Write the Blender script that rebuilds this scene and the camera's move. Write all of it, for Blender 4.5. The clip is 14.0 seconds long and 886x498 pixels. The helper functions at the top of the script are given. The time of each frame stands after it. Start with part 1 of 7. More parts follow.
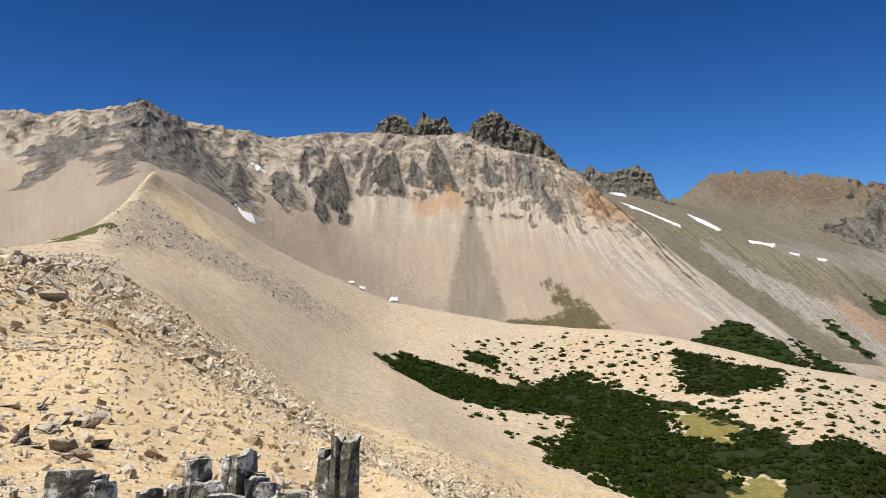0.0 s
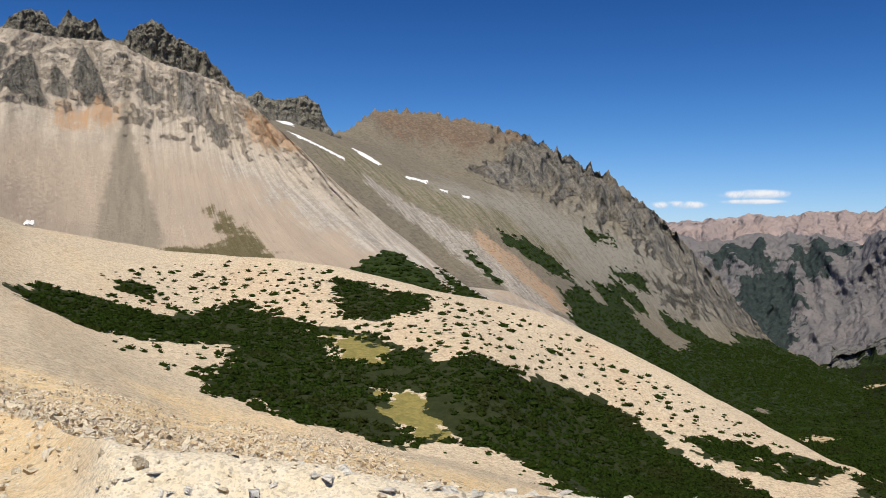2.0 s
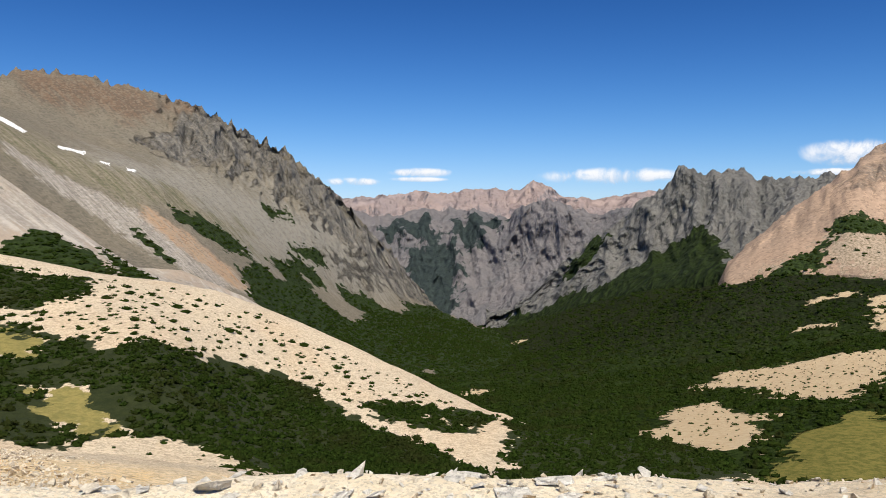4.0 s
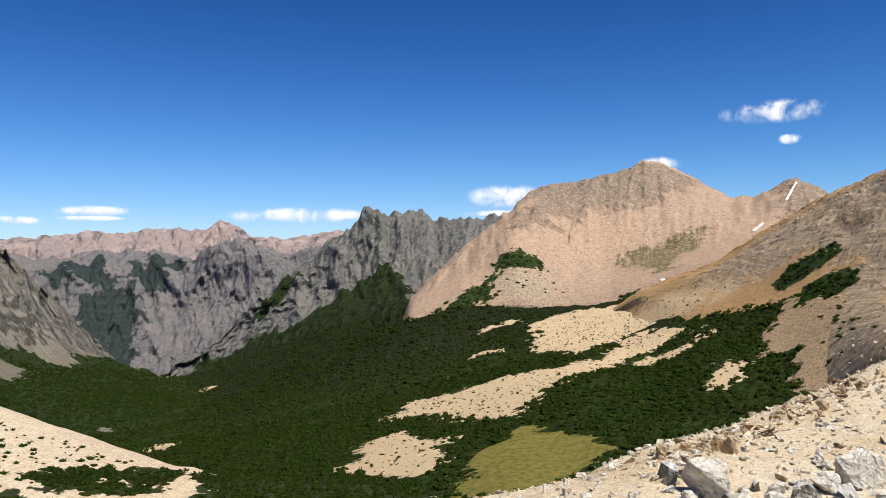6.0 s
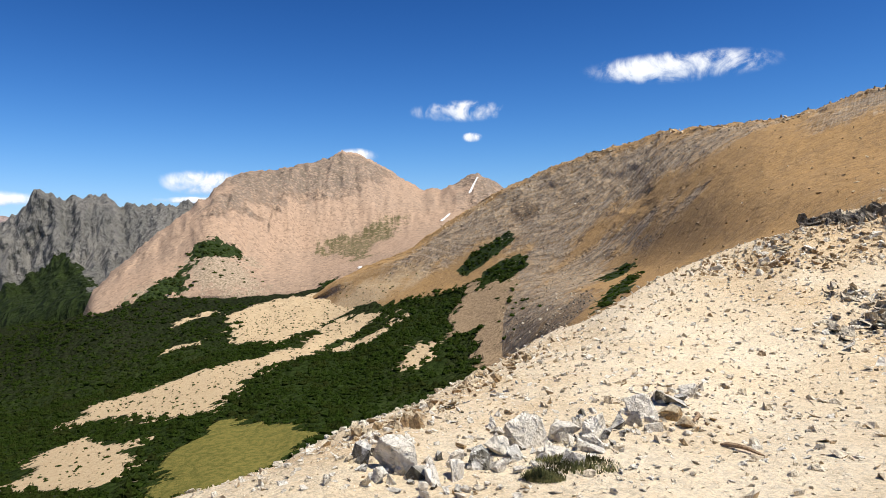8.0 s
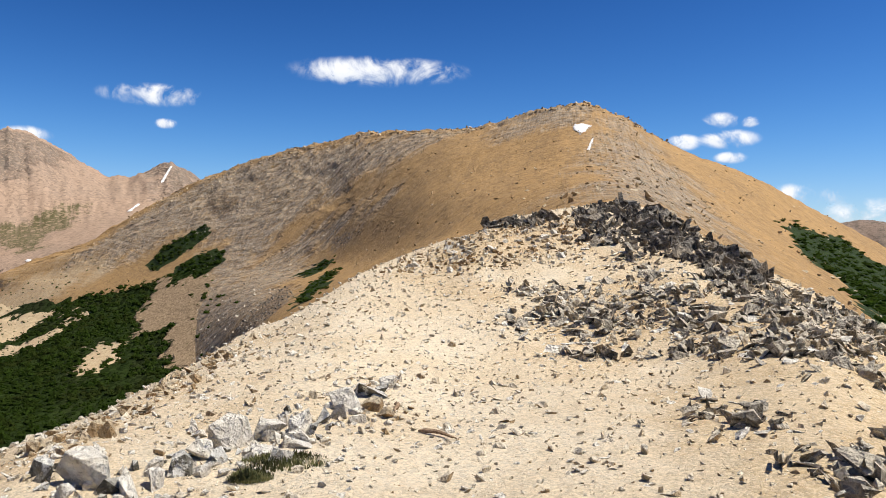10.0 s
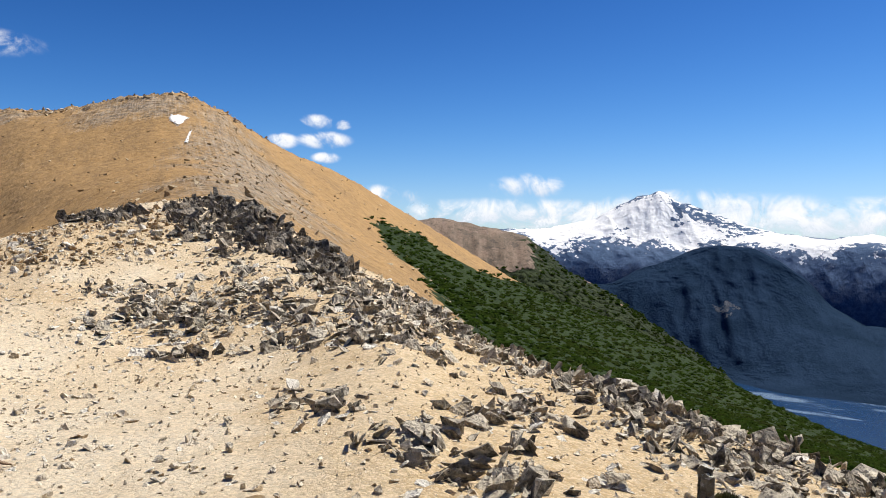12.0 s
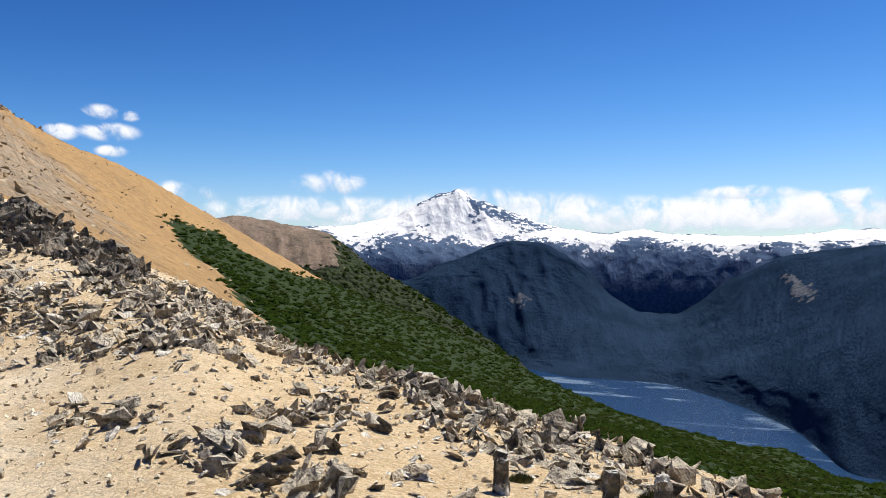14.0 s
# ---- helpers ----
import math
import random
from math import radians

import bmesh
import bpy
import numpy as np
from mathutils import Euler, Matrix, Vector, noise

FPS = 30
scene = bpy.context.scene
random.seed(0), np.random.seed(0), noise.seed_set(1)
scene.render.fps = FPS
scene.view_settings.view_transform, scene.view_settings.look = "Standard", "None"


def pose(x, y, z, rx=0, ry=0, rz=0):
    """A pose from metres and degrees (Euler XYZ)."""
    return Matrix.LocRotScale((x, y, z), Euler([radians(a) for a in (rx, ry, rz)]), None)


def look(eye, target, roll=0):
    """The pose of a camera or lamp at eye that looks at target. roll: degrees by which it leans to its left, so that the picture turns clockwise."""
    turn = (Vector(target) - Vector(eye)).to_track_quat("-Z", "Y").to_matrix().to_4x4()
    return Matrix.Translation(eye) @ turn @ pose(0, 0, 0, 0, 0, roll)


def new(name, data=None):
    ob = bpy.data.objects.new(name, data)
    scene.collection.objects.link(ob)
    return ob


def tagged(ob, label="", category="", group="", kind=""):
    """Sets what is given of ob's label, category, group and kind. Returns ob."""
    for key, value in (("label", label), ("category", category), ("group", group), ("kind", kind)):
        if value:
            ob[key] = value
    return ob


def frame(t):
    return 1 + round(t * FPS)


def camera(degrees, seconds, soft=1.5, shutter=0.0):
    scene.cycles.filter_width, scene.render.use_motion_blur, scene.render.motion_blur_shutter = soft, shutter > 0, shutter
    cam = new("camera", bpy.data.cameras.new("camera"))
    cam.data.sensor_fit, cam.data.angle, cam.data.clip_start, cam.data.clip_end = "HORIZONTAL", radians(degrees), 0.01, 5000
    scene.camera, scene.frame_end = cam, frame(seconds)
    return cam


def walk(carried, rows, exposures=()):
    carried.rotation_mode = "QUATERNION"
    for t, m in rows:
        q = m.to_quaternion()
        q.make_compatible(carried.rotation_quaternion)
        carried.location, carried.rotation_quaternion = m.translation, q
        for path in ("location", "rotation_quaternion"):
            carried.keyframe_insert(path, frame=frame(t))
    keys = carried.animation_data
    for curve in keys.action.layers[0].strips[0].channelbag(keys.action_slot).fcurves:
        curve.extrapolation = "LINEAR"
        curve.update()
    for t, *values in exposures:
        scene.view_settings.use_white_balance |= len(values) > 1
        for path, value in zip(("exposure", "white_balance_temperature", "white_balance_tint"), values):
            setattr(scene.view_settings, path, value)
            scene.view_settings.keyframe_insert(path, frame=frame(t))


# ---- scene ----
# ---- camera ----
cam = camera(60.36, 14.0, soft=0.9)
PATH = [
    (0.0, pose(-0.085, 0.018, 1.618, 94.70, 0.15, 0.00)),
    (0.5, pose(-0.086, 0.021, 1.622, 93.75, 0.12, -6.26)),
    (1.0, pose(-0.086, 0.025, 1.607, 92.35, 0.14, -14.70)),
    (1.5, pose(-0.076, 0.035, 1.592, 89.98, 0.08, -20.91)),
    (2.0, pose(-0.007, 0.012, 1.589, 89.49, -0.74, -24.83)),
    (2.5, pose(0.070, -0.006, 1.596, 89.43, -0.61, -31.13)),
    (3.0, pose(0.113, -0.021, 1.584, 88.89, -0.08, -37.45)),
    (3.5, pose(0.075, -0.011, 1.593, 88.28, -0.33, -43.28)),
    (4.0, pose(0.052, -0.003, 1.597, 87.88, -0.22, -48.71)),
    (4.2, pose(0.046, 0.000, 1.598, 87.99, -0.92, -51.29)),
    (6.3, pose(0.020, 0.033, 1.597, 90.62, 0.40, -74.69)),
    (6.5, pose(0.019, 0.029, 1.602, 90.45, -0.09, -76.66)),
    (7.0, pose(0.017, 0.022, 1.609, 90.73, 0.34, -81.82)),
    (7.5, pose(0.005, 0.001, 1.597, 90.48, 0.37, -87.67)),
    (8.0, pose(0.003, 0.002, 1.598, 89.59, 0.90, -93.99)),
    (8.2, pose(-0.002, -0.005, 1.598, 88.98, 0.82, -97.54)),
    (10.3, pose(0.019, 0.095, 1.604, 89.59, 0.11, -120.74)),
    (10.5, pose(0.018, 0.059, 1.601, 89.74, 0.52, -124.22)),
    (11.0, pose(0.021, -0.012, 1.597, 89.60, -1.03, -130.38)),
    (11.5, pose(0.009, -0.080, 1.590, 89.39, -2.26, -137.44)),
    (12.0, pose(0.004, -0.070, 1.592, 89.10, -0.35, -145.67)),
    (12.5, pose(0.000, -0.051, 1.597, 88.93, -0.13, -151.75)),
    (13.0, pose(-0.015, -0.051, 1.599, 88.53, -0.97, -155.39)),
    (13.5, pose(-0.016, -0.055, 1.608, 89.19, -0.35, -159.23)),
    (14.0, pose(-0.021, -0.057, 1.605, 88.91, 0.20, -160.37)),
]
walk(cam, PATH, ((0.0, 0.14), (1.0, 0.07), (2.0, 0.03), (3.0, 0.12), (4.0, 0.18), (7.0, 0.34), (8.0, 0.34), (10.5, 0.24), (14.0, 0.24)))

# ---- world, sun ----
SUN_BEARING, SUN_HEIGHT = 212.0, 61.0
world = bpy.data.worlds.new("sky")
scene.world = world
world.use_nodes = True
wn = world.node_tree
sky = wn.nodes.new("ShaderNodeTexSky")
sky.sky_type = "NISHITA"
sky.sun_disc = False
sky.sun_elevation = radians(SUN_HEIGHT)
sky.sun_rotation = radians(SUN_BEARING)
sky.altitude = 1900
sky.air_density, sky.dust_density, sky.ozone_density = 1.0, 0.0, 3.0
# thin, clean mountain air: deeper and bluer than at sea level
deep = wn.nodes.new("ShaderNodeVectorMath")
deep.operation = "POWER"
deep.inputs[1].default_value = (2.38, 2.0, 2.0)
wn.links.new(sky.outputs[0], deep.inputs[0])
thin = wn.nodes.new("ShaderNodeVectorMath")
thin.operation = "MULTIPLY"
thin.inputs[1].default_value = (0.112, 0.205, 0.235)
wn.links.new(deep.outputs[0], thin.inputs[0])
# the glare towards the horizon levels off: x / (1 + x / c)
part_of = wn.nodes.new("ShaderNodeVectorMath")
part_of.operation = "MULTIPLY_ADD"
part_of.inputs[1].default_value = (0.125, 0.078, 0.053)
part_of.inputs[2].default_value = (1.0, 1.0, 1.0)
level = wn.nodes.new("ShaderNodeVectorMath")
level.operation = "DIVIDE"
wn.links.new(thin.outputs[0], part_of.inputs[0])
wn.links.new(thin.outputs[0], level.inputs[0])
wn.links.new(part_of.outputs[0], level.inputs[1])
wn.links.new(level.outputs[0], wn.nodes["Background"].inputs[0])
wn.nodes["Background"].inputs[1].default_value = 0.1

sun = new("sun", bpy.data.lights.new("sun", "SUN"))
sun.data.energy, sun.data.angle, sun.data.color = 5.0, radians(0.5), (1.0, 0.93, 0.80)
sb, sh = radians(SUN_BEARING), radians(SUN_HEIGHT)
toward = Vector((math.sin(sb) * math.cos(sh), math.cos(sb) * math.cos(sh), math.sin(sh)))
sun.matrix_world = look(toward * 100, (0, 0, 0))


# ---- noise and sheets ----
RNG = np.random.default_rng(7)
GRAD = RNG.normal(size=(4096, 3))
GRAD /= np.linalg.norm(GRAD, axis=1)[:, None]


def perlin(x, y, z=0.0):
    """Gradient noise, about -0.7 to 0.7."""
    x, y, z = np.broadcast_arrays(x, y, np.asarray(z, float))
    xi, yi, zi = (np.floor(v).astype(np.int64) for v in (x, y, z))
    xf, yf, zf = x - xi, y - yi, z - zi
    u, v, w = (a * a * a * (a * (a * 6 - 15) + 10) for a in (xf, yf, zf))
    out = 0.0
    for i in (0, 1):
        for j in (0, 1):
            for k in (0, 1):
                h = ((xi + i) * 73856093 ^ (yi + j) * 19349663 ^ (zi + k) * 83492791) & 4095
                g = GRAD[h]
                d = g[..., 0] * (xf - i) + g[..., 1] * (yf - j) + g[..., 2] * (zf - k)
                out = out + d * (u if i else 1 - u) * (v if j else 1 - v) * (w if k else 1 - w)
    return out


def fbm(x, y, z=0.0, octaves=5, gain=0.5):
    total, amp, f = 0.0, 1.0, 1.0
    for o in range(octaves):
        total = total + amp * perlin(np.asarray(x) * f + o * 17.3, np.asarray(y) * f - o * 9.1, np.asarray(z) * f)
        amp, f = amp * gain, f * 2.03
    return total


def ridged(x, y, z=0.0, octaves=5, gain=0.5):
    """Sharp ribs: 0 in the gullies, towards 1 on the ribs."""
    total, amp, f, norm = 0.0, 1.0, 1.0, 0.0
    for o in range(octaves):
        n = 1 - np.abs(perlin(np.asarray(x) * f + o * 31.7, np.asarray(y) * f + o * 5.3, np.asarray(z) * f)) * 2
        total, norm = total + amp * n * n, norm + amp
        amp, f = amp * gain, f * 2.07
    return total / norm


def smooth(a, b, x):
    t = np.clip((np.asarray(x, float) - a) / (b - a), 0, 1)
    return t * t * (3 - 2 * t)


def bearing(x, y):
    """Degrees clockwise from north (y), -90 to 270."""
    b = np.degrees(np.arctan2(x, y))
    return np.where(b < -90, b + 360, b)


def rounded(a, step, width, ring):
    """A running mean with soft ends along a contour line; width in degrees."""
    n = int(3 * width / step)
    if n < 1:
        return a
    k = np.exp(-0.5 * (np.arange(-n, n + 1) * step / width) ** 2)
    return np.convolve(np.pad(a, n, mode="wrap" if ring else "edge"), k / k.sum(), mode="valid")


def lofted(lines, cols, steps, sharp=(), ring=False):
    """Distance and height over the columns, through contour lines of (x, y, z) that run near to far; all but the sharp
    ones are rounded. Between two lines the profile eases without overshoot. Gives s (row), b, r, z."""
    rs, zs = [], []
    step = cols[1] - cols[0]
    for i, line in enumerate(lines):
        p = np.array(line, float)
        b = bearing(p[:, 0], p[:, 1])
        o = np.argsort(b)
        r = np.hypot(p[:, 0], p[:, 1])
        opt = {"period": 360} if ring else {}
        width = sharp.get(i, 1.6) if isinstance(sharp, dict) else 0.1 if i in sharp else 1.6
        rs.append(rounded(np.interp(cols, b[o], r[o], **opt), step, max(width, 0.8), ring))
        zs.append(rounded(np.interp(cols, b[o], p[o, 2], **opt), step, width, ring))
    s = np.concatenate([np.linspace(i, i + 1, n, endpoint=False) for i, n in enumerate(steps)] + [[len(lines) - 1.0]])
    i = np.minimum(s.astype(int), len(lines) - 2)
    t = (s - i)[:, None]

    def ease(a):
        a = np.array(a)
        d = np.diff(a, axis=0)
        m = np.zeros_like(a)
        m[0], m[-1] = d[0], d[-1]
        same = d[1:] * d[:-1] > 0
        m[1:-1] = np.where(same, 2 * d[1:] * d[:-1] / np.where(same, d[1:] + d[:-1], 1), 0)
        h00, h10, h01, h11 = 2 * t**3 - 3 * t**2 + 1, t**3 - 2 * t**2 + t, -2 * t**3 + 3 * t**2, t**3 - t**2
        return h00 * a[i] + h10 * m[i] + h01 * a[i + 1] + h11 * m[i + 1]

    return s[:, None] + 0 * cols, cols + 0 * s[:, None], ease(rs), ease(zs)


def inside(poly, x, y, width):
    """0 to 1 over the border of a plan polygon: 0.5 on its edge, 1 at width metres inside."""
    p = np.array(poly, float)
    x, y = np.broadcast_arrays(np.asarray(x, float), np.asarray(y, float))
    lo, hi = p.min(axis=0) - width, p.max(axis=0) + width
    near = (x > lo[0]) & (x < hi[0]) & (y > lo[1]) & (y < hi[1])
    out = np.zeros(x.shape)
    if near.any():
        out[near] = crossing(p, x[near], y[near], width)
    return out


def crossing(p, x, y, width):
    q = np.roll(p, -1, axis=0)
    best = np.full(np.shape(x), 1e9)
    odd = np.zeros(np.shape(x), bool)
    for (x0, y0), (x1, y1) in zip(p, q):
        dx, dy = x1 - x0, y1 - y0
        t = np.clip(((x - x0) * dx + (y - y0) * dy) / (dx * dx + dy * dy + 1e-9), 0, 1)
        best = np.minimum(best, np.hypot(x - x0 - t * dx, y - y0 - t * dy))
        if dy:
            odd ^= ((y0 > y) != (y1 > y)) & (x < dx * (y - y0) / dy + x0)
    return np.clip(0.5 + np.where(odd, best, -best) / (2 * width), 0, 1)


def frayed(poly, x, y, width):
    """The same with an uneven border."""
    m = inside(poly, x, y, width)
    rim = (m > 0) & (m < 1)
    k = m[rim]
    m[rim] = k + 2.6 * k * (1 - k) * fbm(np.asarray(x)[rim] / width / 1.4, np.asarray(y)[rim] / width / 1.4, 4.0, 4, 0.6)
    return m


def grid_mesh(name, x, y, z, masks=None, ring=False, uv=None):
    rows, cols = x.shape
    me = bpy.data.meshes.new(name)
    co = np.stack([x, y, z], -1).reshape(-1, 3)
    a = np.arange(rows * cols).reshape(rows, cols)
    b = np.roll(a, -1, axis=1) if ring else a[:, 1:]
    c = a if ring else a[:, :-1]
    quads = np.stack([c[:-1], c[1:], b[1:], b[:-1]], -1).reshape(-1, 4)
    me.vertices.add(len(co))
    me.vertices.foreach_set("co", co.ravel())
    me.loops.add(quads.size)
    me.loops.foreach_set("vertex_index", quads.ravel())
    me.polygons.add(len(quads))
    me.polygons.foreach_set("loop_start", np.arange(0, quads.size, 4))
    me.polygons.foreach_set("loop_total", np.full(len(quads), 4))
    me.polygons.foreach_set("use_smooth", np.ones(len(quads), bool))
    for key, value in (masks or {}).items():
        at = me.attributes.new(key, "FLOAT", "POINT")
        at.data.foreach_set("value", np.broadcast_to(value, x.shape).astype(np.float32).ravel())
    me.update(calc_edges=True)
    me.validate()
    return me


SHEETS = {}


def sheet(name, lines, b0, b1, step, steps, relief, material, label, category, sharp=(), ring=False, cover=None, ends=(0, 0, 0), lean=None):
    """A stretch of land through its contour lines, with relief(s, b, r, x, y, z) giving metres outwards and upwards,
    and cover(s, b, x, y, z) giving the ground-cover masks. across/down: metres along and down the slope, for streaks."""
    cols = np.arange(b0, b1, step)
    s, b, r, z = lofted(lines, cols, steps, sharp, ring)
    x, y = r * np.sin(np.radians(b)), r * np.cos(np.radians(b))
    dr, dz = relief(s, b, r, x, y, z)
    r2, z2 = r + dr, z + dz
    left, right, drop = ends  # degrees over which the ends sink into the ground
    if left:
        z2 = z2 - drop * (1 - smooth(b0, b0 + left, b))
    if right:
        z2 = z2 - drop * smooth(b1 - right, b1, b)
    x2, y2 = r2 * np.sin(np.radians(b)), r2 * np.cos(np.radians(b))
    mid = np.median(r[len(r) // 2])
    across = np.radians(b) * mid
    down = np.concatenate([np.zeros((1, len(cols))), np.cumsum(np.hypot(np.diff(r, axis=0), np.diff(z, axis=0)), axis=0)])
    if lean:
        across = across + lean(b) * down
    masks = {"across": across, "down": down}
    masks.update(cover(s, b, x2, y2, z2) if cover else {})
    ob = new(name, grid_mesh(name, x2, y2, z2, masks, ring))
    ob.data.materials.append(material)
    tagged(ob, label, category, kind="structure")
    SHEETS[name] = (cols, r2, z2)
    return ob


def land(name, b, r):
    """Height of a sheet at a bearing and a distance."""
    cols, rr, zz = SHEETS[name]
    i = np.clip(np.searchsorted(cols, b), 0, len(cols) - 1)
    return float(np.interp(r, rr[:, i], zz[:, i]))


def drape(name, where, poly, lift, material, label, category, kind=""):
    """A thin layer lying on a sheet inside a plan polygon, a little proud of it and thinning to its rim: snow, turf."""
    cols, rr, zz = SHEETS[where]
    p = np.array(poly, float)
    b, d = bearing(p[:, 0], p[:, 1]), np.hypot(p[:, 0], p[:, 1])
    i0, i1 = np.clip(np.searchsorted(cols, [b.min(), b.max()]) + (-2, 2), 0, len(cols) - 1)
    block = rr[:, i0:i1 + 1]
    rows = np.where(((block >= d.min() * 0.97) & (block <= d.max() * 1.03)).any(axis=1))[0]
    if not len(rows):
        return None
    j0, j1 = max(rows[0] - 1, 0), min(rows[-1] + 1, len(rr) - 1)
    nb, nr = (i1 - i0) * 6 + 1, (j1 - j0) * 6 + 1
    while nb * nr > 60000:
        nb, nr = nb * 2 // 3, nr * 2 // 3
    ci, rj = np.linspace(i0, i1, nb), np.linspace(j0, j1, nr)

    def fine(a):
        a = np.stack([np.interp(ci, np.arange(len(cols)), row) for row in a[j0:j1 + 1]])
        return np.stack([np.interp(rj, np.arange(j0, j1 + 1), c) for c in a.T], axis=1)

    r, z, bb = fine(rr), fine(zz), np.interp(ci, np.arange(len(cols)), cols)
    x, y = r * np.sin(np.radians(bb)), r * np.cos(np.radians(bb))
    area = 0.5 * abs(np.sum(p[:, 0] * np.roll(p[:, 1], -1) - p[:, 1] * np.roll(p[:, 0], -1)))
    size = area / max(np.ptp(p[:, 0]), np.ptp(p[:, 1]), 1.0) + 0.5
    m = inside(poly, x, y, size * 0.35) + 0.55 * fbm(x / size * 4, y / size * 4, 3.0)
    up = z + lift * np.clip((m - 0.6) * 5, -0.5, 1)
    r2 = r - lift * 0.8 * np.clip((m - 0.6) * 5, -0.5, 1)
    me = grid_mesh(name, r2 * np.sin(np.radians(bb)), r2 * np.cos(np.radians(bb)), up)
    bm = bmesh.new()
    bm.from_mesh(me)
    keep = m.ravel() > 0.58
    bm.verts.ensure_lookup_table()
    bmesh.ops.delete(bm, geom=[v for v, k in zip(bm.verts, keep) if not k], context="VERTS")
    bm.to_mesh(me)
    bm.free()
    me.materials.append(material)
    ob = new(name, me)
    return tagged(ob, label, category, kind=kind)


# ---- plan: contour lines of the land, near to far, in metres from the standpoint ----
NEAR = []
NEAR.append([(-0.00, 0.00, 0.00), (-0.00, 0.00, 0.00)])
NEAR.append([(-2.17, 1.25, 0.05), (2.46, -0.43, 0.00), (1.25, -2.17, 0.05), (-0.86, -2.35, -0.10), (-2.17, 1.25, 0.00)])
NEAR.append([(-5.63, 3.25, 0.30), (-3.25, 5.63, 0.10), (-1.25, 5.87, -0.15), (-0.25, 4.69, -0.20), (0.24, 4.49, -0.22), (1.44, 3.95, -0.25), (3.46, 2.00, -0.15), (4.99, 0.37, 0.03), (6.94, -0.92, -0.08), (6.77, -1.79, -0.04), (8.01, -4.11, -0.19), (7.68, -6.41, -0.08), (4.65, -5.89, 0.20), (3.41, -5.53, -0.03), (1.53, -5.80, -0.30), (-0.14, -6.00, -0.36), (-1.71, -4.70, -0.90), (-3.83, -3.21, -0.80), (-5.20, 3.00, -0.10)])
NEAR.append([(-19.92, 11.50, 1.60), (-12.50, 18.71, 1.58), (-11.26, 19.48, 1.00), (-9.69, 22.50, 0.88), (-7.05, 25.02, -0.84), (-3.87, 21.66, -1.79), (-1.47, 13.92, -1.12), (-0.38, 7.99, -0.23), (0.10, 5.60, 0.19), (2.12, 4.53, -0.05), (4.03, 2.96, -0.12), (5.29, 1.52, -0.13), (6.92, 1.02, -0.39), (9.99, -0.32, -0.53), (11.89, -1.58, -0.37), (13.67, -3.00, -0.00), (13.55, -3.53, 0.14), (18.05, -8.61, 1.48), (16.70, -9.06, 1.70), (18.08, -10.68, 2.15), (17.09, -13.85, 2.71), (15.53, -14.14, 2.30), (13.22, -13.65, 1.47), (10.97, -12.99, 0.89), (6.55, -10.65, -0.07), (4.93, -9.83, -0.26), (3.60, -9.33, -0.28), (2.37, -8.99, -0.52), (0.64, -8.28, -0.75), (-0.68, -7.77, -0.89), (-2.39, -6.58, -2.20), (-5.36, -4.50, -1.60), (-10.39, 6.00, 0.50)])
NEAR.append([(-22.57, 13.03, 0.45), (-14.17, 21.20, 0.45), (-12.76, 22.08, -0.13), (-10.97, 25.48, -0.35), (-7.98, 28.32, -2.14), (-4.38, 24.55, -2.89), (-1.67, 15.89, -1.82), (-0.44, 9.25, -1.28), (0.12, 6.57, -0.62), (2.50, 5.34, -0.80), (4.76, 3.49, -0.87), (6.21, 1.78, -0.93), (8.05, 1.19, -1.34), (11.49, -0.37, -1.78), (13.62, -1.81, -1.82), (15.61, -3.42, -1.65), (15.46, -4.03, -1.51), (18.71, -8.29, -0.82), (20.49, -9.77, -0.77), (18.97, -10.29, -0.45), (20.51, -12.12, -0.20), (19.38, -15.70, 0.26), (17.61, -16.04, -0.05), (15.01, -15.51, -0.68), (12.48, -14.77, -1.06), (7.49, -12.18, -1.57), (5.65, -11.28, -1.61), (2.73, -10.36, -1.70), (0.74, -9.57, -1.83), (-0.79, -9.00, -1.92), (-2.78, -7.65, -3.15), (-6.24, -5.23, -2.55), (-11.90, 6.87, -0.95)])
NEAR.append([(-39.6, 22.85, -5.30), (-24.86, 37.2, -5.17), (-22.40, 38.7, -5.75), (-19.20, 44.6, -6.47), (-13.95, 49.5, -8.64), (-7.70, 43.1, -8.39), (-3.00, 28.44, -5.32), (-0.81, 17.18, -7.03), (0.22, 12.64, -5.17), (4.88, 10.41, -5.05), (9.28, 6.80, -5.12), (11.97, 3.44, -5.43), (15.14, 2.24, -6.59), (20.99, -0.67, -8.53), (24.58, -3.28, -9.57), (27.94, -6.13, -10.40), (27.67, -7.22, -10.26), (33.1, -14.66, -11.57), (36.1, -17.21, -12.52), (33.5, -18.17, -11.70), (36.1, -21.31, -12.45), (34.0, -27.57, -12.49), (31.0, -28.21, -12.30), (26.50, -27.37, -11.93), (13.48, -21.94, -9.57), (10.26, -20.47, -8.86), (5.00, -19.02, -8.10), (2.76, -18.52, -7.92), (1.37, -17.72, -7.73), (-1.47, -16.76, -7.57), (-5.23, -14.38, -8.40), (-11.72, -9.83, -7.80), (-21.48, 12.40, -8.70)])
SLOPE = []
SLOPE.append([(-3.46, 2.00, -1.50), (-1.37, 3.76, -1.50), (0.00, 4.00, -1.30), (1.20, 3.29, -1.70), (2.25, 2.68, -2.40), (3.38, 0.91, -3.00)])
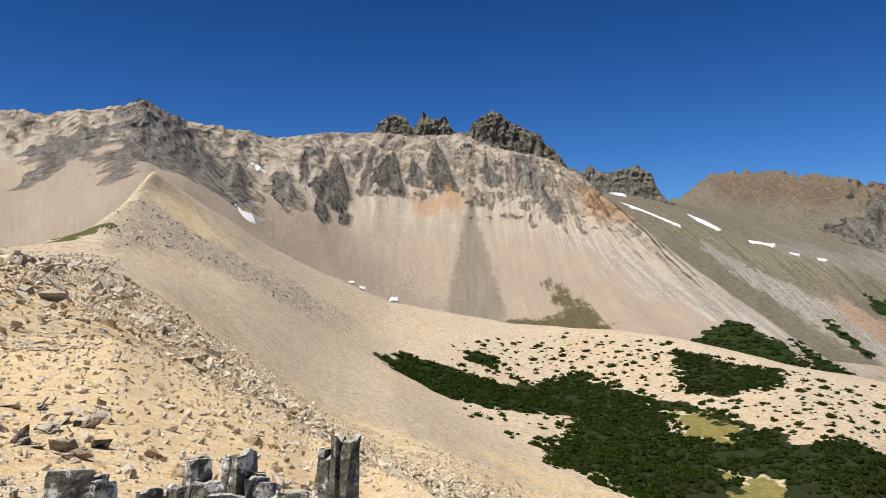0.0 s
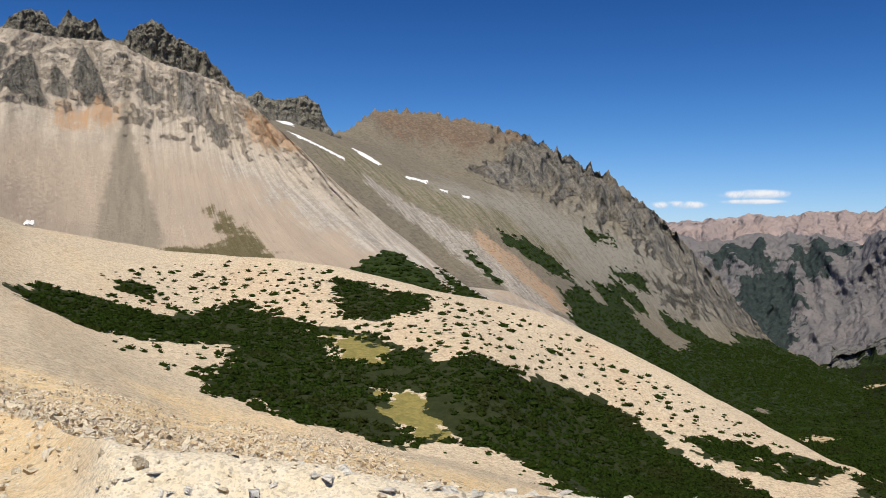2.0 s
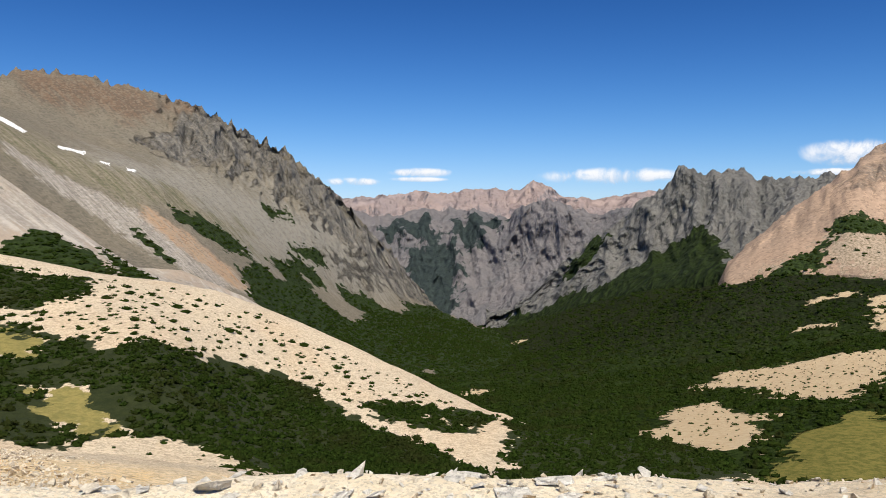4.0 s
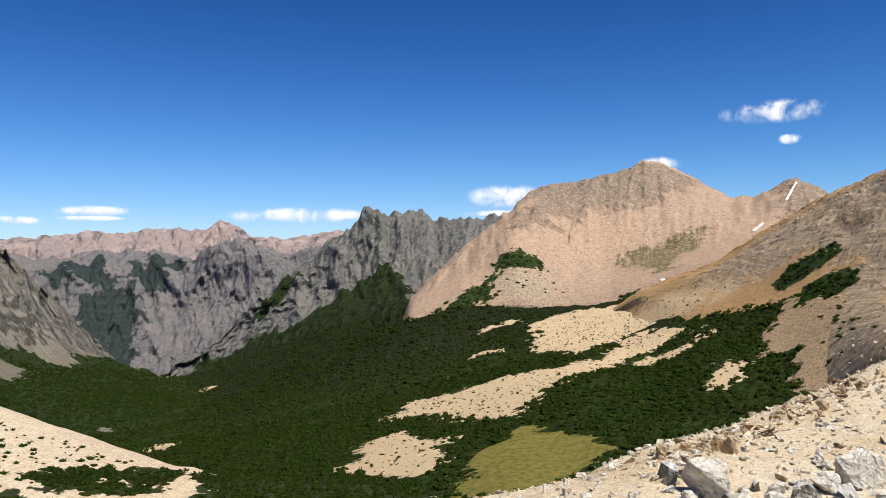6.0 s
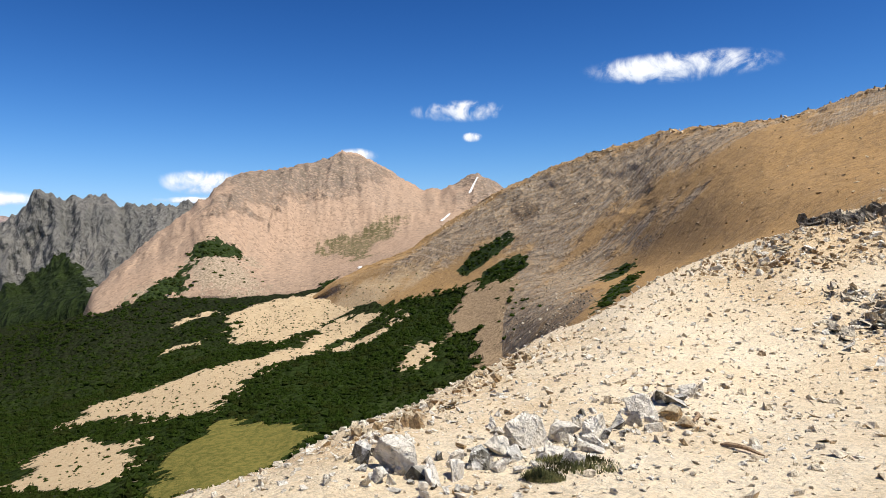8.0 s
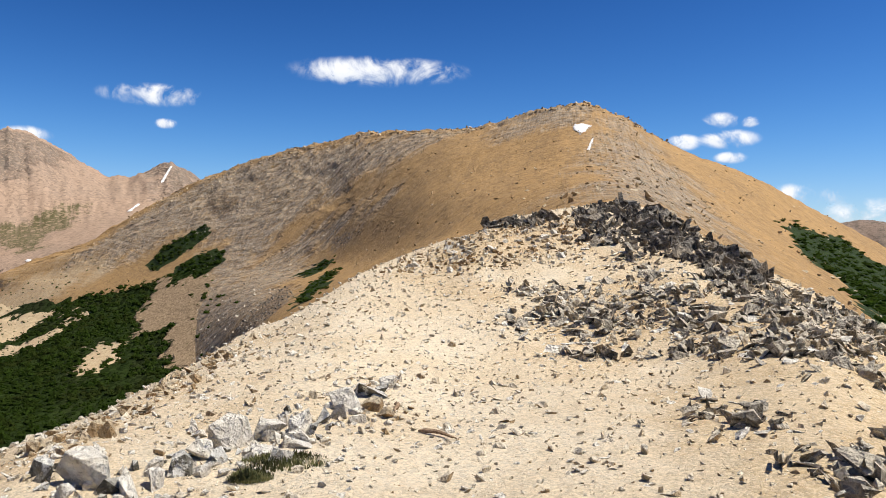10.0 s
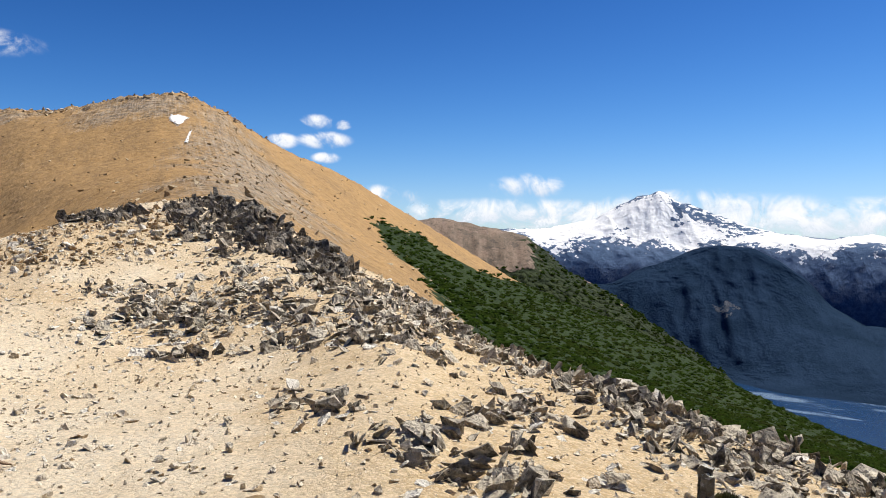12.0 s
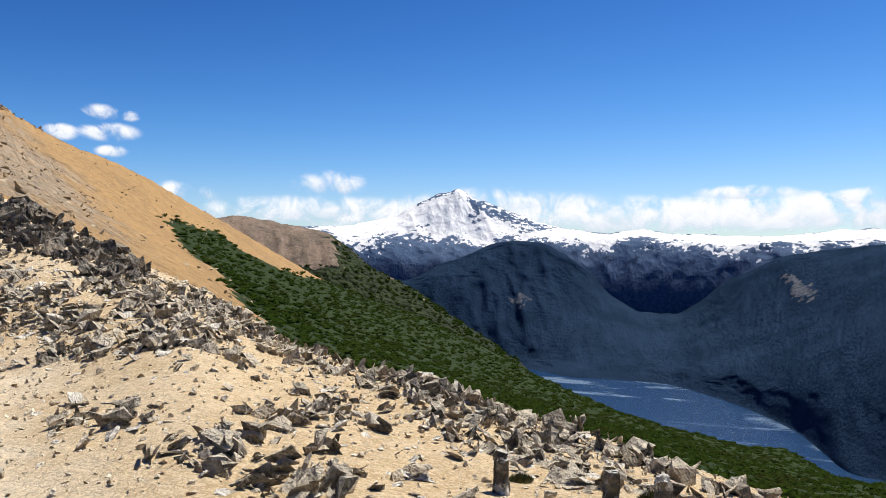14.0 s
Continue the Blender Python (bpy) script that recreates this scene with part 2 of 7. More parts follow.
SLOPE.append([(-12.22, 18.29, 1.52), (-11.01, 19.05, 0.95), (-9.49, 22.04, 0.84), (-7.05, 25.03, -0.91), (-3.73, 27.75, -3.39), (-0.54, 30.00, -5.55), (8.55, 23.49, -8.00), (16.07, 19.15, -12.00), (24.15, 6.47, -15.00)])
SLOPE.append([(-30.7, 45.6, 5.47), (-30.2, 51.8, 5.52), (-34.0, 66.9, 5.49), (-36.3, 82.4, 5.46), (-40.5, 113, 2.69), (-41.4, 155, -6.02), (-25.43, 188, -21.43), (2.12, 190, -31.3), (21.99, 184, -40.7), (61.6, 169, -47.0), (103, 123, -55.0), (135, 36.2, -62.0)])
SLOPE.append([(-94.8, 141, 10.40), (-88.1, 151, 10.99), (-90.6, 178, 13.97), (-95.6, 220, 20.11), (-91.3, 254, 17.24), (-74.4, 301, 8.87), (-55.1, 366, -8.52), (-30.6, 399, -24.09), (3.91, 345, -39.5), (34.1, 283, -49.5), (55.7, 244, -56.3), (66.1, 241, -59.5), (97.7, 225, -66.0), (133, 200, -70.9), (147, 183, -76.8), (192, 161, -80.0), (222, 59.5, -85.0)])
SLOPE.append([(-128, 191, 17.77), (-121, 207, 18.81), (-119, 220, 20.17), (-118, 243, 25.68), (-121, 274, 32.5), (-130, 314, 48.8), (-137, 355, 66.6), (-125, 369, 50.6), (-105, 386, 33.9), (-84.5, 432, 18.37), (-56.6, 467, 0.66), (-30.4, 489, -12.04), (5.56, 480, -22.42), (53.1, 437, -39.5), (90.0, 390, -46.4), (127, 337, -52.2), (152, 293, -51.5), (195, 266, -86.7), (201, 236, -91.7), (210, 214, -93.7), (227, 180, -94.7), (280, 75.1, -92.0)])
SLOPE.append([(-134, 199, 18.77), (-126, 216, 19.85), (-126, 233, 21.81), (-127, 261, 28.44), (-134, 302, 36.0), (-138, 333, 52.0), (-140, 364, 69.2), (-135, 398, 63.3), (-120, 444, 52.0), (-108, 478, 41.5), (-75.7, 555, 25.12), (-41.7, 599, 9.14), (7.29, 620, 0.14), (52.8, 618, -7.70), (94.4, 593, -10.92), (132, 565, -12.52), (164, 535, -17.77), (193, 510, -25.13), (221, 487, -33.3), (246, 470, -37.7), (275, 442, -44.8), (301, 412, -59.2), (317, 373, -73.9), (322, 328, -86.2), (322, 285, -95.4), (312, 242, -99.5), (313, 233, -98.8), (303, 212, -99.8), (348, 93.2, -105)])
SLOPE.append([(-173, 257, -3.23), (-161, 276, -2.15), (-159, 295, -0.19), (-158, 324, 6.44), (-162, 366, 14.02), (-165, 397, 30.0), (-165, 429, 47.2), (-158, 464, 41.3), (-139, 512, 30.0), (-124, 546, 19.53), (-85.2, 624, 3.12), (-46.5, 668, -12.86), (8.11, 690, -21.86), (58.8, 687, -29.70), (105, 662, -32.9), (148, 633, -34.5), (185, 602, -39.8), (218, 575, -47.1), (249, 551, -55.3), (278, 532, -59.7), (311, 501, -66.8), (342, 468, -81.2), (362, 427, -95.9), (371, 378, -108), (374, 332, -117), (368, 285, -121), (369, 275, -121), (360, 252, -122), (415, 111, -127)])
SLOPE.append([(-279, 415, -111), (-257, 441, -110), (-249, 462, -108), (-241, 494, -102), (-239, 539, -94.0), (-237, 573, -78.0), (-234, 607, -60.8), (-219, 644, -66.7), (-189, 695, -78.0), (-165, 732, -88.5), (-111, 812, -105), (-59.7, 858, -121), (10.35, 880, -130), (75.0, 877, -138), (135, 849, -141), (191, 818, -143), (240, 784, -148), (286, 753, -155), (328, 724, -163), (366, 700, -168), (412, 662, -175), (454, 622, -189), (485, 572, -204), (504, 514, -216), (516, 458, -225), (518, 401, -229), (521, 388, -229), (516, 361, -230), (599, 160, -235)])
WALL = []
WALL.append([(-283, 388, 11.46), (-251, 432, 12.42), (-186, 486, 49.6), (-146, 541, 30.7), (-86.3, 634, -1.98), (8.01, 690, -27.88), (108, 681, -37.7), (199, 650, -45.7), (280, 620, -61.7), (338, 590, -71.6), (401, 549, -105), (453, 533, -137)])
WALL.append([(-355, 484, 57.1), (-323, 552, 64.8), (-267, 581, 98.6), (-216, 560, 108), (-187, 654, 93.1), (-169, 679, 78.7), (-103, 753, 39.1), (-49.0, 788, 15.60), (9.42, 800, 3.84), (68.2, 797, -9.23), (124, 780, -12.02), (223, 727, -22.03), (297, 656, -41.6), (330, 629, -51.3), (370, 594, -67.1), (413, 565, -87.0), (466, 549, -136)])
WALL.append([(-452, 611, 123), (-395, 672, 129), (-336, 704, 157), (-283, 705, 167), (-248, 761, 146), (-207, 804, 123), (-164, 865, 135), (-113, 923, 106), (-23.87, 950, 109), (82.9, 956, 95.0), (151, 938, 93.0), (206, 876, 63.9), (253, 822, 26.33), (289, 757, -3.70), (318, 701, -30.2), (337, 659, -49.1), (367, 631, -52.9), (403, 597, -74.0), (422, 577, -87.8), (473, 556, -132)])
WALL.append([(-567, 763, 211), (-474, 800, 216), (-422, 818, 217), (-355, 805, 222), (-321, 798, 227), (-302, 827, 221), (-295, 882, 221), (-257, 966, 235), (-226, 1025, 237), (-148, 1070, 258), (-102, 1095, 260), (-44.1, 1099, 259), (30.4, 1100, 259), (70.9, 1088, 238), (156, 1059, 213), (191, 1033, 182), (230, 973, 131), (275, 888, 64.6), (310, 813, 16.88), (335, 738, -22.67), (347, 688, -43.7), (372, 651, -45.5), (411, 609, -70.1), (430, 590, -85.4), (482, 568, -130)])
WALL.append([(-602, 811, 186), (-504, 852, 191), (-449, 871, 192), (-379, 860, 197), (-343, 854, 202), (-322, 883, 196), (-314, 939, 196), (-273, 1024, 210), (-239, 1084, 212), (-156, 1129, 233), (-107, 1155, 235), (-46.5, 1159, 234), (32.1, 1160, 234), (74.8, 1148, 213), (165, 1118, 188), (202, 1092, 157), (244, 1032, 106), (293, 946, 39.6), (332, 869, -8.12), (360, 792, -47.7), (374, 741, -68.7), (402, 703, -70.5), (445, 659, -95.1), (466, 638, -110), (521, 613, -155)])
WALL.append([(-817, 1100, -29.07), (-687, 1162, -23.92), (-614, 1191, -22.62), (-524, 1190, -17.98), (-477, 1188, -12.66), (-446, 1221, -18.65), (-428, 1280, -18.91), (-365, 1372, -4.77), (-317, 1435, -3.20), (-205, 1486, 18.26), (-141, 1513, 20.03), (-61.0, 1519, 19.10), (42.1, 1519, 19.02), (98.3, 1507, -2.17), (218, 1474, -27.29), (267, 1446, -58.5), (327, 1382, -109), (399, 1290, -175), (460, 1205, -223), (509, 1120, -263), (536, 1063, -284), (580, 1016, -286), (646, 958, -310), (678, 929, -325), (754, 888, -370)])
BROWN = []
BROWN.append([(121, 892, 2.51), (237, 868, -28.19), (379, 794, -46.3), (454, 730, -95.5), (501, 686, -131), (544, 640, -177), (602, 571, -218), (649, 501, -241)])
BROWN.append([(154, 1140, 80.9), (302, 1110, 70.1), (429, 991, -33.5), (502, 865, -78.2), (554, 808, -116), (680, 800, -176), (840, 857, -214), (834, 792, -211), (923, 686, -230), (956, 639, -228)])
BROWN.append([(187, 1387, 193), (309, 1396, 210), (409, 1391, 182), (525, 1352, 134), (638, 1269, 82.0), (738, 1190, -0.64), (854, 1172, -74.6), (1035, 1220, -151), (1260, 1286, -218), (1346, 1195, -264), (1333, 972, -281), (1372, 917, -279)])
BROWN.append([(213, 1586, 242), (354, 1601, 258), (465, 1583, 228), (574, 1579, 215), (673, 1561, 183), (785, 1508, 148), (906, 1462, 107), (1035, 1423, 39.2), (1195, 1412, -25.54), (1399, 1430, -141), (1587, 1450, -256), (1723, 1286, -333), (1787, 1195, -331)])
BROWN.append([(227, 1685, 211), (374, 1689, 226), (493, 1679, 241), (549, 1714, 259), (619, 1743, 315), (692, 1748, 320), (751, 1745, 320), (818, 1726, 309), (886, 1703, 301), (936, 1676, 285), (985, 1648, 261), (1039, 1626, 239), (1093, 1603, 203), (1163, 1577, 184), (1210, 1567, 154), (1251, 1560, 126), (1323, 1566, 79.6), (1427, 1568, 2.37), (1538, 1573, -76.2), (1665, 1587, -177), (1768, 1593, -266), (1808, 1608, -290), (2115, 1679, -383), (2244, 1501, -414)])
BROWN.append([(238, 1764, 161), (391, 1767, 176), (515, 1756, 191), (573, 1790, 209), (646, 1819, 265), (722, 1822, 270), (782, 1819, 270), (853, 1798, 259), (923, 1774, 251), (975, 1746, 235), (1026, 1717, 211), (1082, 1694, 189), (1138, 1669, 153), (1211, 1642, 134), (1259, 1630, 104), (1302, 1622, 75.9), (1375, 1627, 29.59), (1480, 1627, -47.6), (1594, 1630, -126), (1723, 1642, -227), (1827, 1647, -316), (1868, 1661, -340), (2177, 1728, -433), (2311, 1546, -464)])
BROWN.append([(294, 2180, -119), (481, 2177, -104), (634, 2159, -89.1), (701, 2190, -71.3), (787, 2214, -14.72), (877, 2213, -9.52), (948, 2205, -9.67), (1032, 2178, -21.30), (1117, 2147, -29.33), (1180, 2113, -45.3), (1242, 2077, -68.7), (1309, 2048, -91.1), (1375, 2016, -127), (1460, 1980, -146), (1516, 1963, -176), (1564, 1950, -204), (1646, 1947, -250), (1763, 1938, -328), (1887, 1931, -406), (2027, 1932, -507), (2139, 1928, -596), (2182, 1940, -620), (2506, 1990, -713), (2660, 1779, -744)])
VALLEY = []
VALLEY.append([(25.36, 54.4, -75.0), (38.6, -46.0, -75.0)])
VALLEY.append([(97.2, 208, -98.0), (210, 242, -95.7), (163, 163, -92.0), (239, 181, -101), (274, 145, -102), (296, 108, -96.8), (312, 71.9, -90.5), (329, 61.2, -92.0), (356, 54.1, -95.7), (348, 38.5, -85.3), (380, 14.17, -93.2), (396, -56.0, -82.7), (257, -306, -80.0)])
VALLEY.append([(211, 453, -140), (341, 393, -141), (387, 316, -129), (424, 265, -129), (475, 211, -120), (518, 154, -107), (548, 114, -97.2), (557, 61.6, -88.2), (570, 20.46, -94.4), (580, 1.53, -77.0), (558, -45.9, -74.1), (512, -88.8, -53.9), (360, -429, -75.0)])
VALLEY.append([(380, 816, -190), (603, 599, -188), (658, 538, -181), (720, 451, -166), (822, 366, -144), (910, 272, -118), (948, 250, -106), (940, 139, -88.3), (837, 65.4, -89.3), (800, -19.20, -58.0), (735, -83.5, -32.8), (688, -131, -10.89), (450, -536, -60.0)])
VALLEY.append([(634, 1359, -260), (1064, 1058, -277), (1246, 1004, -289), (1323, 899, -268), (1324, 705, -181), (1225, 567, -136), (1167, 480, -108), (1173, 417, -88.4), (1181, 362, -72.4), (1181, 284, -73.4), (1179, 192, -76.3), (1043, 118, -68.9), (1159, 120, -69.5), (1134, 43.2, -44.5), (1000, 4.76, -42.8), (918, -63.5, -20.06), (841, -122, -0.44), (546, -651, -40.0)])
VALLEY.append([(972, 2085, -330), (1773, 1763, -425), (1975, 1691, -383), (2115, 1679, -377), (2117, 1509, -346), (2032, 1276, -268), (1898, 1011, -197), (1735, 775, -150), (1570, 651, -153), (1340, 407, -113), (1327, 247, -109), (1192, 135, -70.3), (1296, 96.1, -84.0), (1150, 5.33, -41.0), (998, -69.1, -14.53), (891, -129, 6.11), (611, -728, -30.0)])
VALLEY.append([(1352, 2900, -420), (2834, 2378, -450), (2858, 1650, -420), (2443, 889, -330), (1871, 330, -230), (1694, -148, -130), (836, -996, -60.0)])
FAR = []
FAR.append([(2278, 2916, -520), (3519, 1143, -520)])
FAR.append([(2381, 3089, -225), (2836, 2821, -114), (3221, 2372, -112), (3441, 1836, -104), (3611, 1475, -72.4)])
FAR.append([(2687, 3484, 130), (2859, 3344, 154), (2908, 3302, 132), (3003, 3216, 136), (3119, 3103, 147), (3209, 3010, 174), (3319, 2889, 158), (3464, 2714, 191), (3532, 2623, 182), (3539, 2529, 183), (3561, 2498, 209), (3585, 2464, 228), (3611, 2425, 215), (3638, 2385, 199), (3706, 2372, 143), (3789, 2237, 130), (3851, 2129, 136), (3937, 1966, 167), (4072, 1667, 164)])
FAR.append([(2986, 3822, -300), (4613, 1499, -300)])
GORGE = []
GORGE.append([(1539, 1970, -520), (2378, 773, -480)])
GORGE.append([(1756, 2181, -368), (2174, 1919, -395), (2193, 1741, -395), (2233, 1518, -334), (2295, 1222, -239)])
GORGE.append([(1945, 2414, -179), (2269, 2257, -186), (2505, 1991, -185), (2480, 1688, -171), (2559, 1365, -119)])
GORGE.append([(2259, 2803, 49.5), (2399, 2685, 45.3), (2514, 2576, 16.87), (2681, 2477, 53.0), (2771, 2376, 58.9), (2818, 2241, 47.9), (2738, 2016, 5.59), (2678, 1928, 49.4), (2672, 1850, 82.2), (2737, 1752, 87.0), (2775, 1692, 49.1), (2822, 1612, 30.4), (2911, 1555, 54.8), (3102, 1392, 80.3)])
GORGE.append([(2647, 3388, -420), (3994, 1298, -420)])
GREY = []
GREY.append([(1455, 1221, -420), (1694, -148, -300)])
GREY.append([(1992, 1510, -367), (1985, 1349, -305), (1904, 1102, -212), (1797, 878, -167), (1713, 698, -137), (1628, 488, -97.7), (1644, 434, -84.5), (1682, 249, -58.8)])
GREY.append([(2095, 1540, -323), (2097, 1361, -197), (2085, 1189, -117), (2066, 1011, -76.5), (1991, 813, -54.2), (1915, 576, -34.1), (1885, 498, -24.95), (1929, 286, 4.30)])
GREY.append([(2175, 1599, -325), (2232, 1519, -234), (2243, 1411, -134), (2258, 1289, -50.9), (2293, 1225, 2.27), (2318, 1177, 65.9), (2342, 1129, 99.0), (2343, 1081, 125), (2344, 1054, 170), (2352, 1010, 172), (2366, 979, 147), (2375, 928, 158), (2381, 913, 175), (2393, 882, 171), (2412, 828, 133), (2427, 782, 132), (2402, 693, 128), (2421, 622, 146), (2458, 457, 135), (2473, 366, 116)])
GREY.append([(2375, 1993, -500), (2989, -261, -300)])
PINK = []
PINK.append([(1102, 500, -224), (1110, 456, -198), (1122, 396, -180), (1129, 343, -164), (1128, 271, -163), (1125, 184, -165), (1104, 114, -159), (1079, 41.1, -134), (1059, -34.2, -110), (1046, -174, -86.4), (1026, -268, -86.4)])
PINK.append([(1138, 516, -134), (1147, 471, -108), (1160, 409, -89.6), (1167, 355, -73.7), (1167, 280, -72.5), (1165, 190, -75.3), (1144, 118, -68.6), (1119, 42.6, -43.9), (1099, -35.4, -20.22), (1085, -180, 3.56), (1064, -278, 3.65)])
PINK.append([(1184, 537, -139), (1228, 484, -84.2), (1340, 407, -17.51), (1266, 294, -1.58), (1382, 225, -17.20), (1441, 160, -17.66), (1449, 55.2, 3.83), (1450, -26.65, 24.78), (1495, -120, 46.5), (1480, -246, 35.0), (1451, -379, 24.05)])
PINK.append([(1229, 558, -144), (1248, 515, -114), (1325, 511, -80.4), (1399, 482, -29.55), (1493, 454, 20.72), (1598, 409, 79.5), (1659, 373, 124), (1726, 345, 161), (1794, 307, 173), (1831, 264, 185), (1887, 223, 195), (1942, 172, 216), (1996, 119, 244), (2029, 77.2, 238), (2050, 19.75, 210), (2060, -37.9, 175), (2048, -87.3, 146), (1995, -140, 142), (1951, -183, 162), (1937, -227, 178), (1943, -260, 161), (1956, -306, 136), (1962, -389, 72.7), (1935, -505, 18.42)])
PINK.append([(1776, 806, -444), (1802, 744, -414), (1885, 727, -380), (1967, 678, -330), (2067, 628, -279), (2180, 558, -220), (2244, 504, -176), (2314, 463, -139), (2385, 408, -127), (2425, 350, -115), (2483, 294, -105), (2540, 225, -83.5), (2595, 155, -55.5), (2628, 100, -61.7), (2650, 25.54, -90.4), (2660, -49.0, -125), (2648, -113, -154), (2594, -182, -158), (2549, -239, -138), (2533, -296, -122), (2537, -339, -139), (2549, -399, -164), (2550, -506, -227), (2516, -657, -282)])
HILL = []
HILL.append([(957, 122, -106), (935, 78.9, -102), (815, 27.74, -88.3), (701, -16.83, -89.0), (559, -37.7, -110), (435, -43.5, -120), (414, -64.9, -144), (279, -59.7, -81.2), (179, -61.0, -45.4), (99.8, -51.2, -20.10), (56.1, -40.2, -10.89), (39.0, -32.5, -8.08), (39.3, -37.9, -10.30), (41.4, -49.0, -14.68), (42.0, -60.7, -20.71), (38.7, -62.9, -22.86), (29.13, -67.8, -27.31), (17.55, -66.7, -29.61), (7.18, -63.8, -32.0), (0.52, -59.4, -32.9)])
HILL.append([(1091, 139, -64.6), (1066, 89.9, -61.8), (929, 31.6, -52.7), (800, -19.20, -58.0), (639, -43.0, -84.7), (498, -49.8, -99.7), (435, -68.1, -87.9), (293, -62.9, -42.2), (189, -64.5, -18.45), (107, -54.8, -2.70), (60.9, -43.7, 1.11), (43.0, -35.9, 1.64), (43.2, -41.6, -0.10), (45.2, -53.5, -3.28), (45.5, -65.8, -8.11), (41.9, -68.1, -10.26), (31.6, -73.5, -14.71), (19.08, -72.5, -17.61), (7.83, -69.6, -20.56), (0.57, -65.0, -22.08)])
HILL.append([(1101, 140, -65.3), (1071, 90.3, -60.6), (959, 32.4, -40.4), (859, -33.8, -30.9), (735, -83.6, -27.31), (639, -121, -24.45), (522, -139, -24.44), (406, -141, -16.21), (276, -117, -0.21), (183, -103, 6.50), (114, -81.6, 7.93), (85.5, -69.3, 8.54), (88.7, -80.8, 5.60), (93.9, -104, -1.32), (93.0, -118, -6.67), (91.1, -132, -12.42), (83.8, -136, -18.61), (72.8, -154, -26.61), (58.6, -170, -35.2), (39.3, -176, -41.0), (20.14, -179, -46.2), (1.53, -170, -48.3), (-13.97, -159, -49.1)])
HILL.append([(1111, 141, -65.9), (1076, 90.7, -59.3), (999, 33.5, -27.51), (919, -36.6, -6.02), (844, -96.8, 18.82), (747, -142, 27.41), (666, -179, 29.20), (567, -197, 20.34), (447, -175, 30.3), (320, -164, 28.66), (258, -171, 27.14), (228, -179, 33.8), (220, -189, 27.21), (216, -223, 15.07), (213, -252, 4.04), (202, -273, -7.62), (200, -288, -19.33), (185, -321, -31.9), (159, -356, -48.8), (124, -380, -68.3), (85.2, -381, -83.5), (41.4, -368, -91.2), (3.08, -340, -90.9), (-27.03, -309, -88.1)])
HILL.append([(1121, 142, -66.5), (1096, 92.4, -58.0), (1059, 35.5, -29.26), (1000, -25.08, -6.46), (968, -67.6, 25.42), (920, -134, 64.8), (840, -187, 87.4), (757, -227, 96.7), (721, -240, 97.3), (686, -250, 101), (547, -270, 88.1), (490, -271, 81.9), (435, -284, 87.2), (419, -291, 89.1), (408, -298, 88.8), (399, -309, 86.3), (384, -320, 78.0), (370, -337, 64.4), (362, -359, 54.0), (357, -385, 48.1), (354, -414, 38.2), (342, -468, 14.38), (287, -516, -30.3), (256, -531, -46.0), (216, -549, -61.7), (122, -546, -102), (91.0, -532, -111), (58.2, -517, -118), (28.21, -499, -121), (-16.90, -460, -119), (-35.6, -439, -113), (-46.8, -417, -114), (-68.7, -374, -123)])
HILL.append([(1161, 147, -80.5), (1136, 95.7, -72.0), (1099, 36.9, -43.3), (1040, -26.08, -20.46), (1008, -70.4, 11.42), (960, -140, 50.8), (879, -195, 73.4), (795, -239, 82.7), (759, -252, 83.3), (724, -263, 86.6), (545, -296, 70.7), (525, -290, 67.9), (469, -306, 73.2), (451, -314, 75.1), (440, -321, 74.8), (431, -334, 72.3), (415, -346, 64.0), (399, -364, 50.4), (391, -387, 40.0), (385, -414, 34.1), (380, -444, 24.17), (366, -501, 0.38), (306, -551, -44.3), (274, -567, -60.0), (231, -586, -75.7), (131, -585, -116), (97.8, -572, -125), (62.7, -556, -132), (30.5, -539, -135), (-18.37, -500, -133), (-38.8, -478, -127), (-51.2, -457, -128), (-75.9, -413, -137)])
HILL.append([(1468, 186, -296), (1445, 122, -288), (1409, 47.3, -259), (1350, -33.9, -236), (1317, -92.0, -205), (1267, -184, -165), (1181, -263, -143), (1092, -328, -133), (1015, -369, -129), (961, -396, -133), (861, -425, -142), (817, -444, -145), (797, -440, -148), (706, -491, -141), (676, -524, -144), (653, -545, -152), (629, -572, -166), (611, -605, -176), (596, -641, -182), (582, -680, -192), (548, -751, -216), (525, -780, -230), (457, -821, -260), (408, -847, -276), (345, -874, -292), (270, -890, -313), (150, -877, -341), (97.4, -865, -348), (48.0, -849, -351), (-29.76, -809, -349), (-63.9, -787, -343), (-85.8, -765, -344), (-132, -718, -353)])
FARHILL = []
FARHILL.append([(558, -706, -89.1), (471, -767, -119), (347, -809, -171), (216, -822, -216), (154, -826, -224)])
FARHILL.append([(650, -824, -37.6), (549, -895, -62.3), (394, -919, -120), (296, -903, -157), (197, -878, -188)])
FARHILL.append([(774, -982, 23.43), (739, -1021, 30.9), (716, -1049, 32.1), (687, -1068, 27.62), (664, -1083, 20.28), (620, -1097, 11.82), (587, -1103, 2.50), (550, -1100, -20.26), (505, -1088, -53.6), (465, -1085, -66.9), (425, -1079, -86.7), (364, -1059, -119), (305, -1036, -145), (247, -1000, -172), (193, -961, -204)])
FARHILL.append([(1021, -1296, -237), (974, -1345, -229), (942, -1379, -228), (903, -1405, -232), (873, -1424, -240), (817, -1445, -248), (775, -1457, -257), (729, -1458, -280), (674, -1451, -314), (623, -1452, -327), (572, -1451, -347), (494, -1437, -379), (418, -1420, -405), (343, -1388, -432), (272, -1353, -464)])
VOLCANO = []
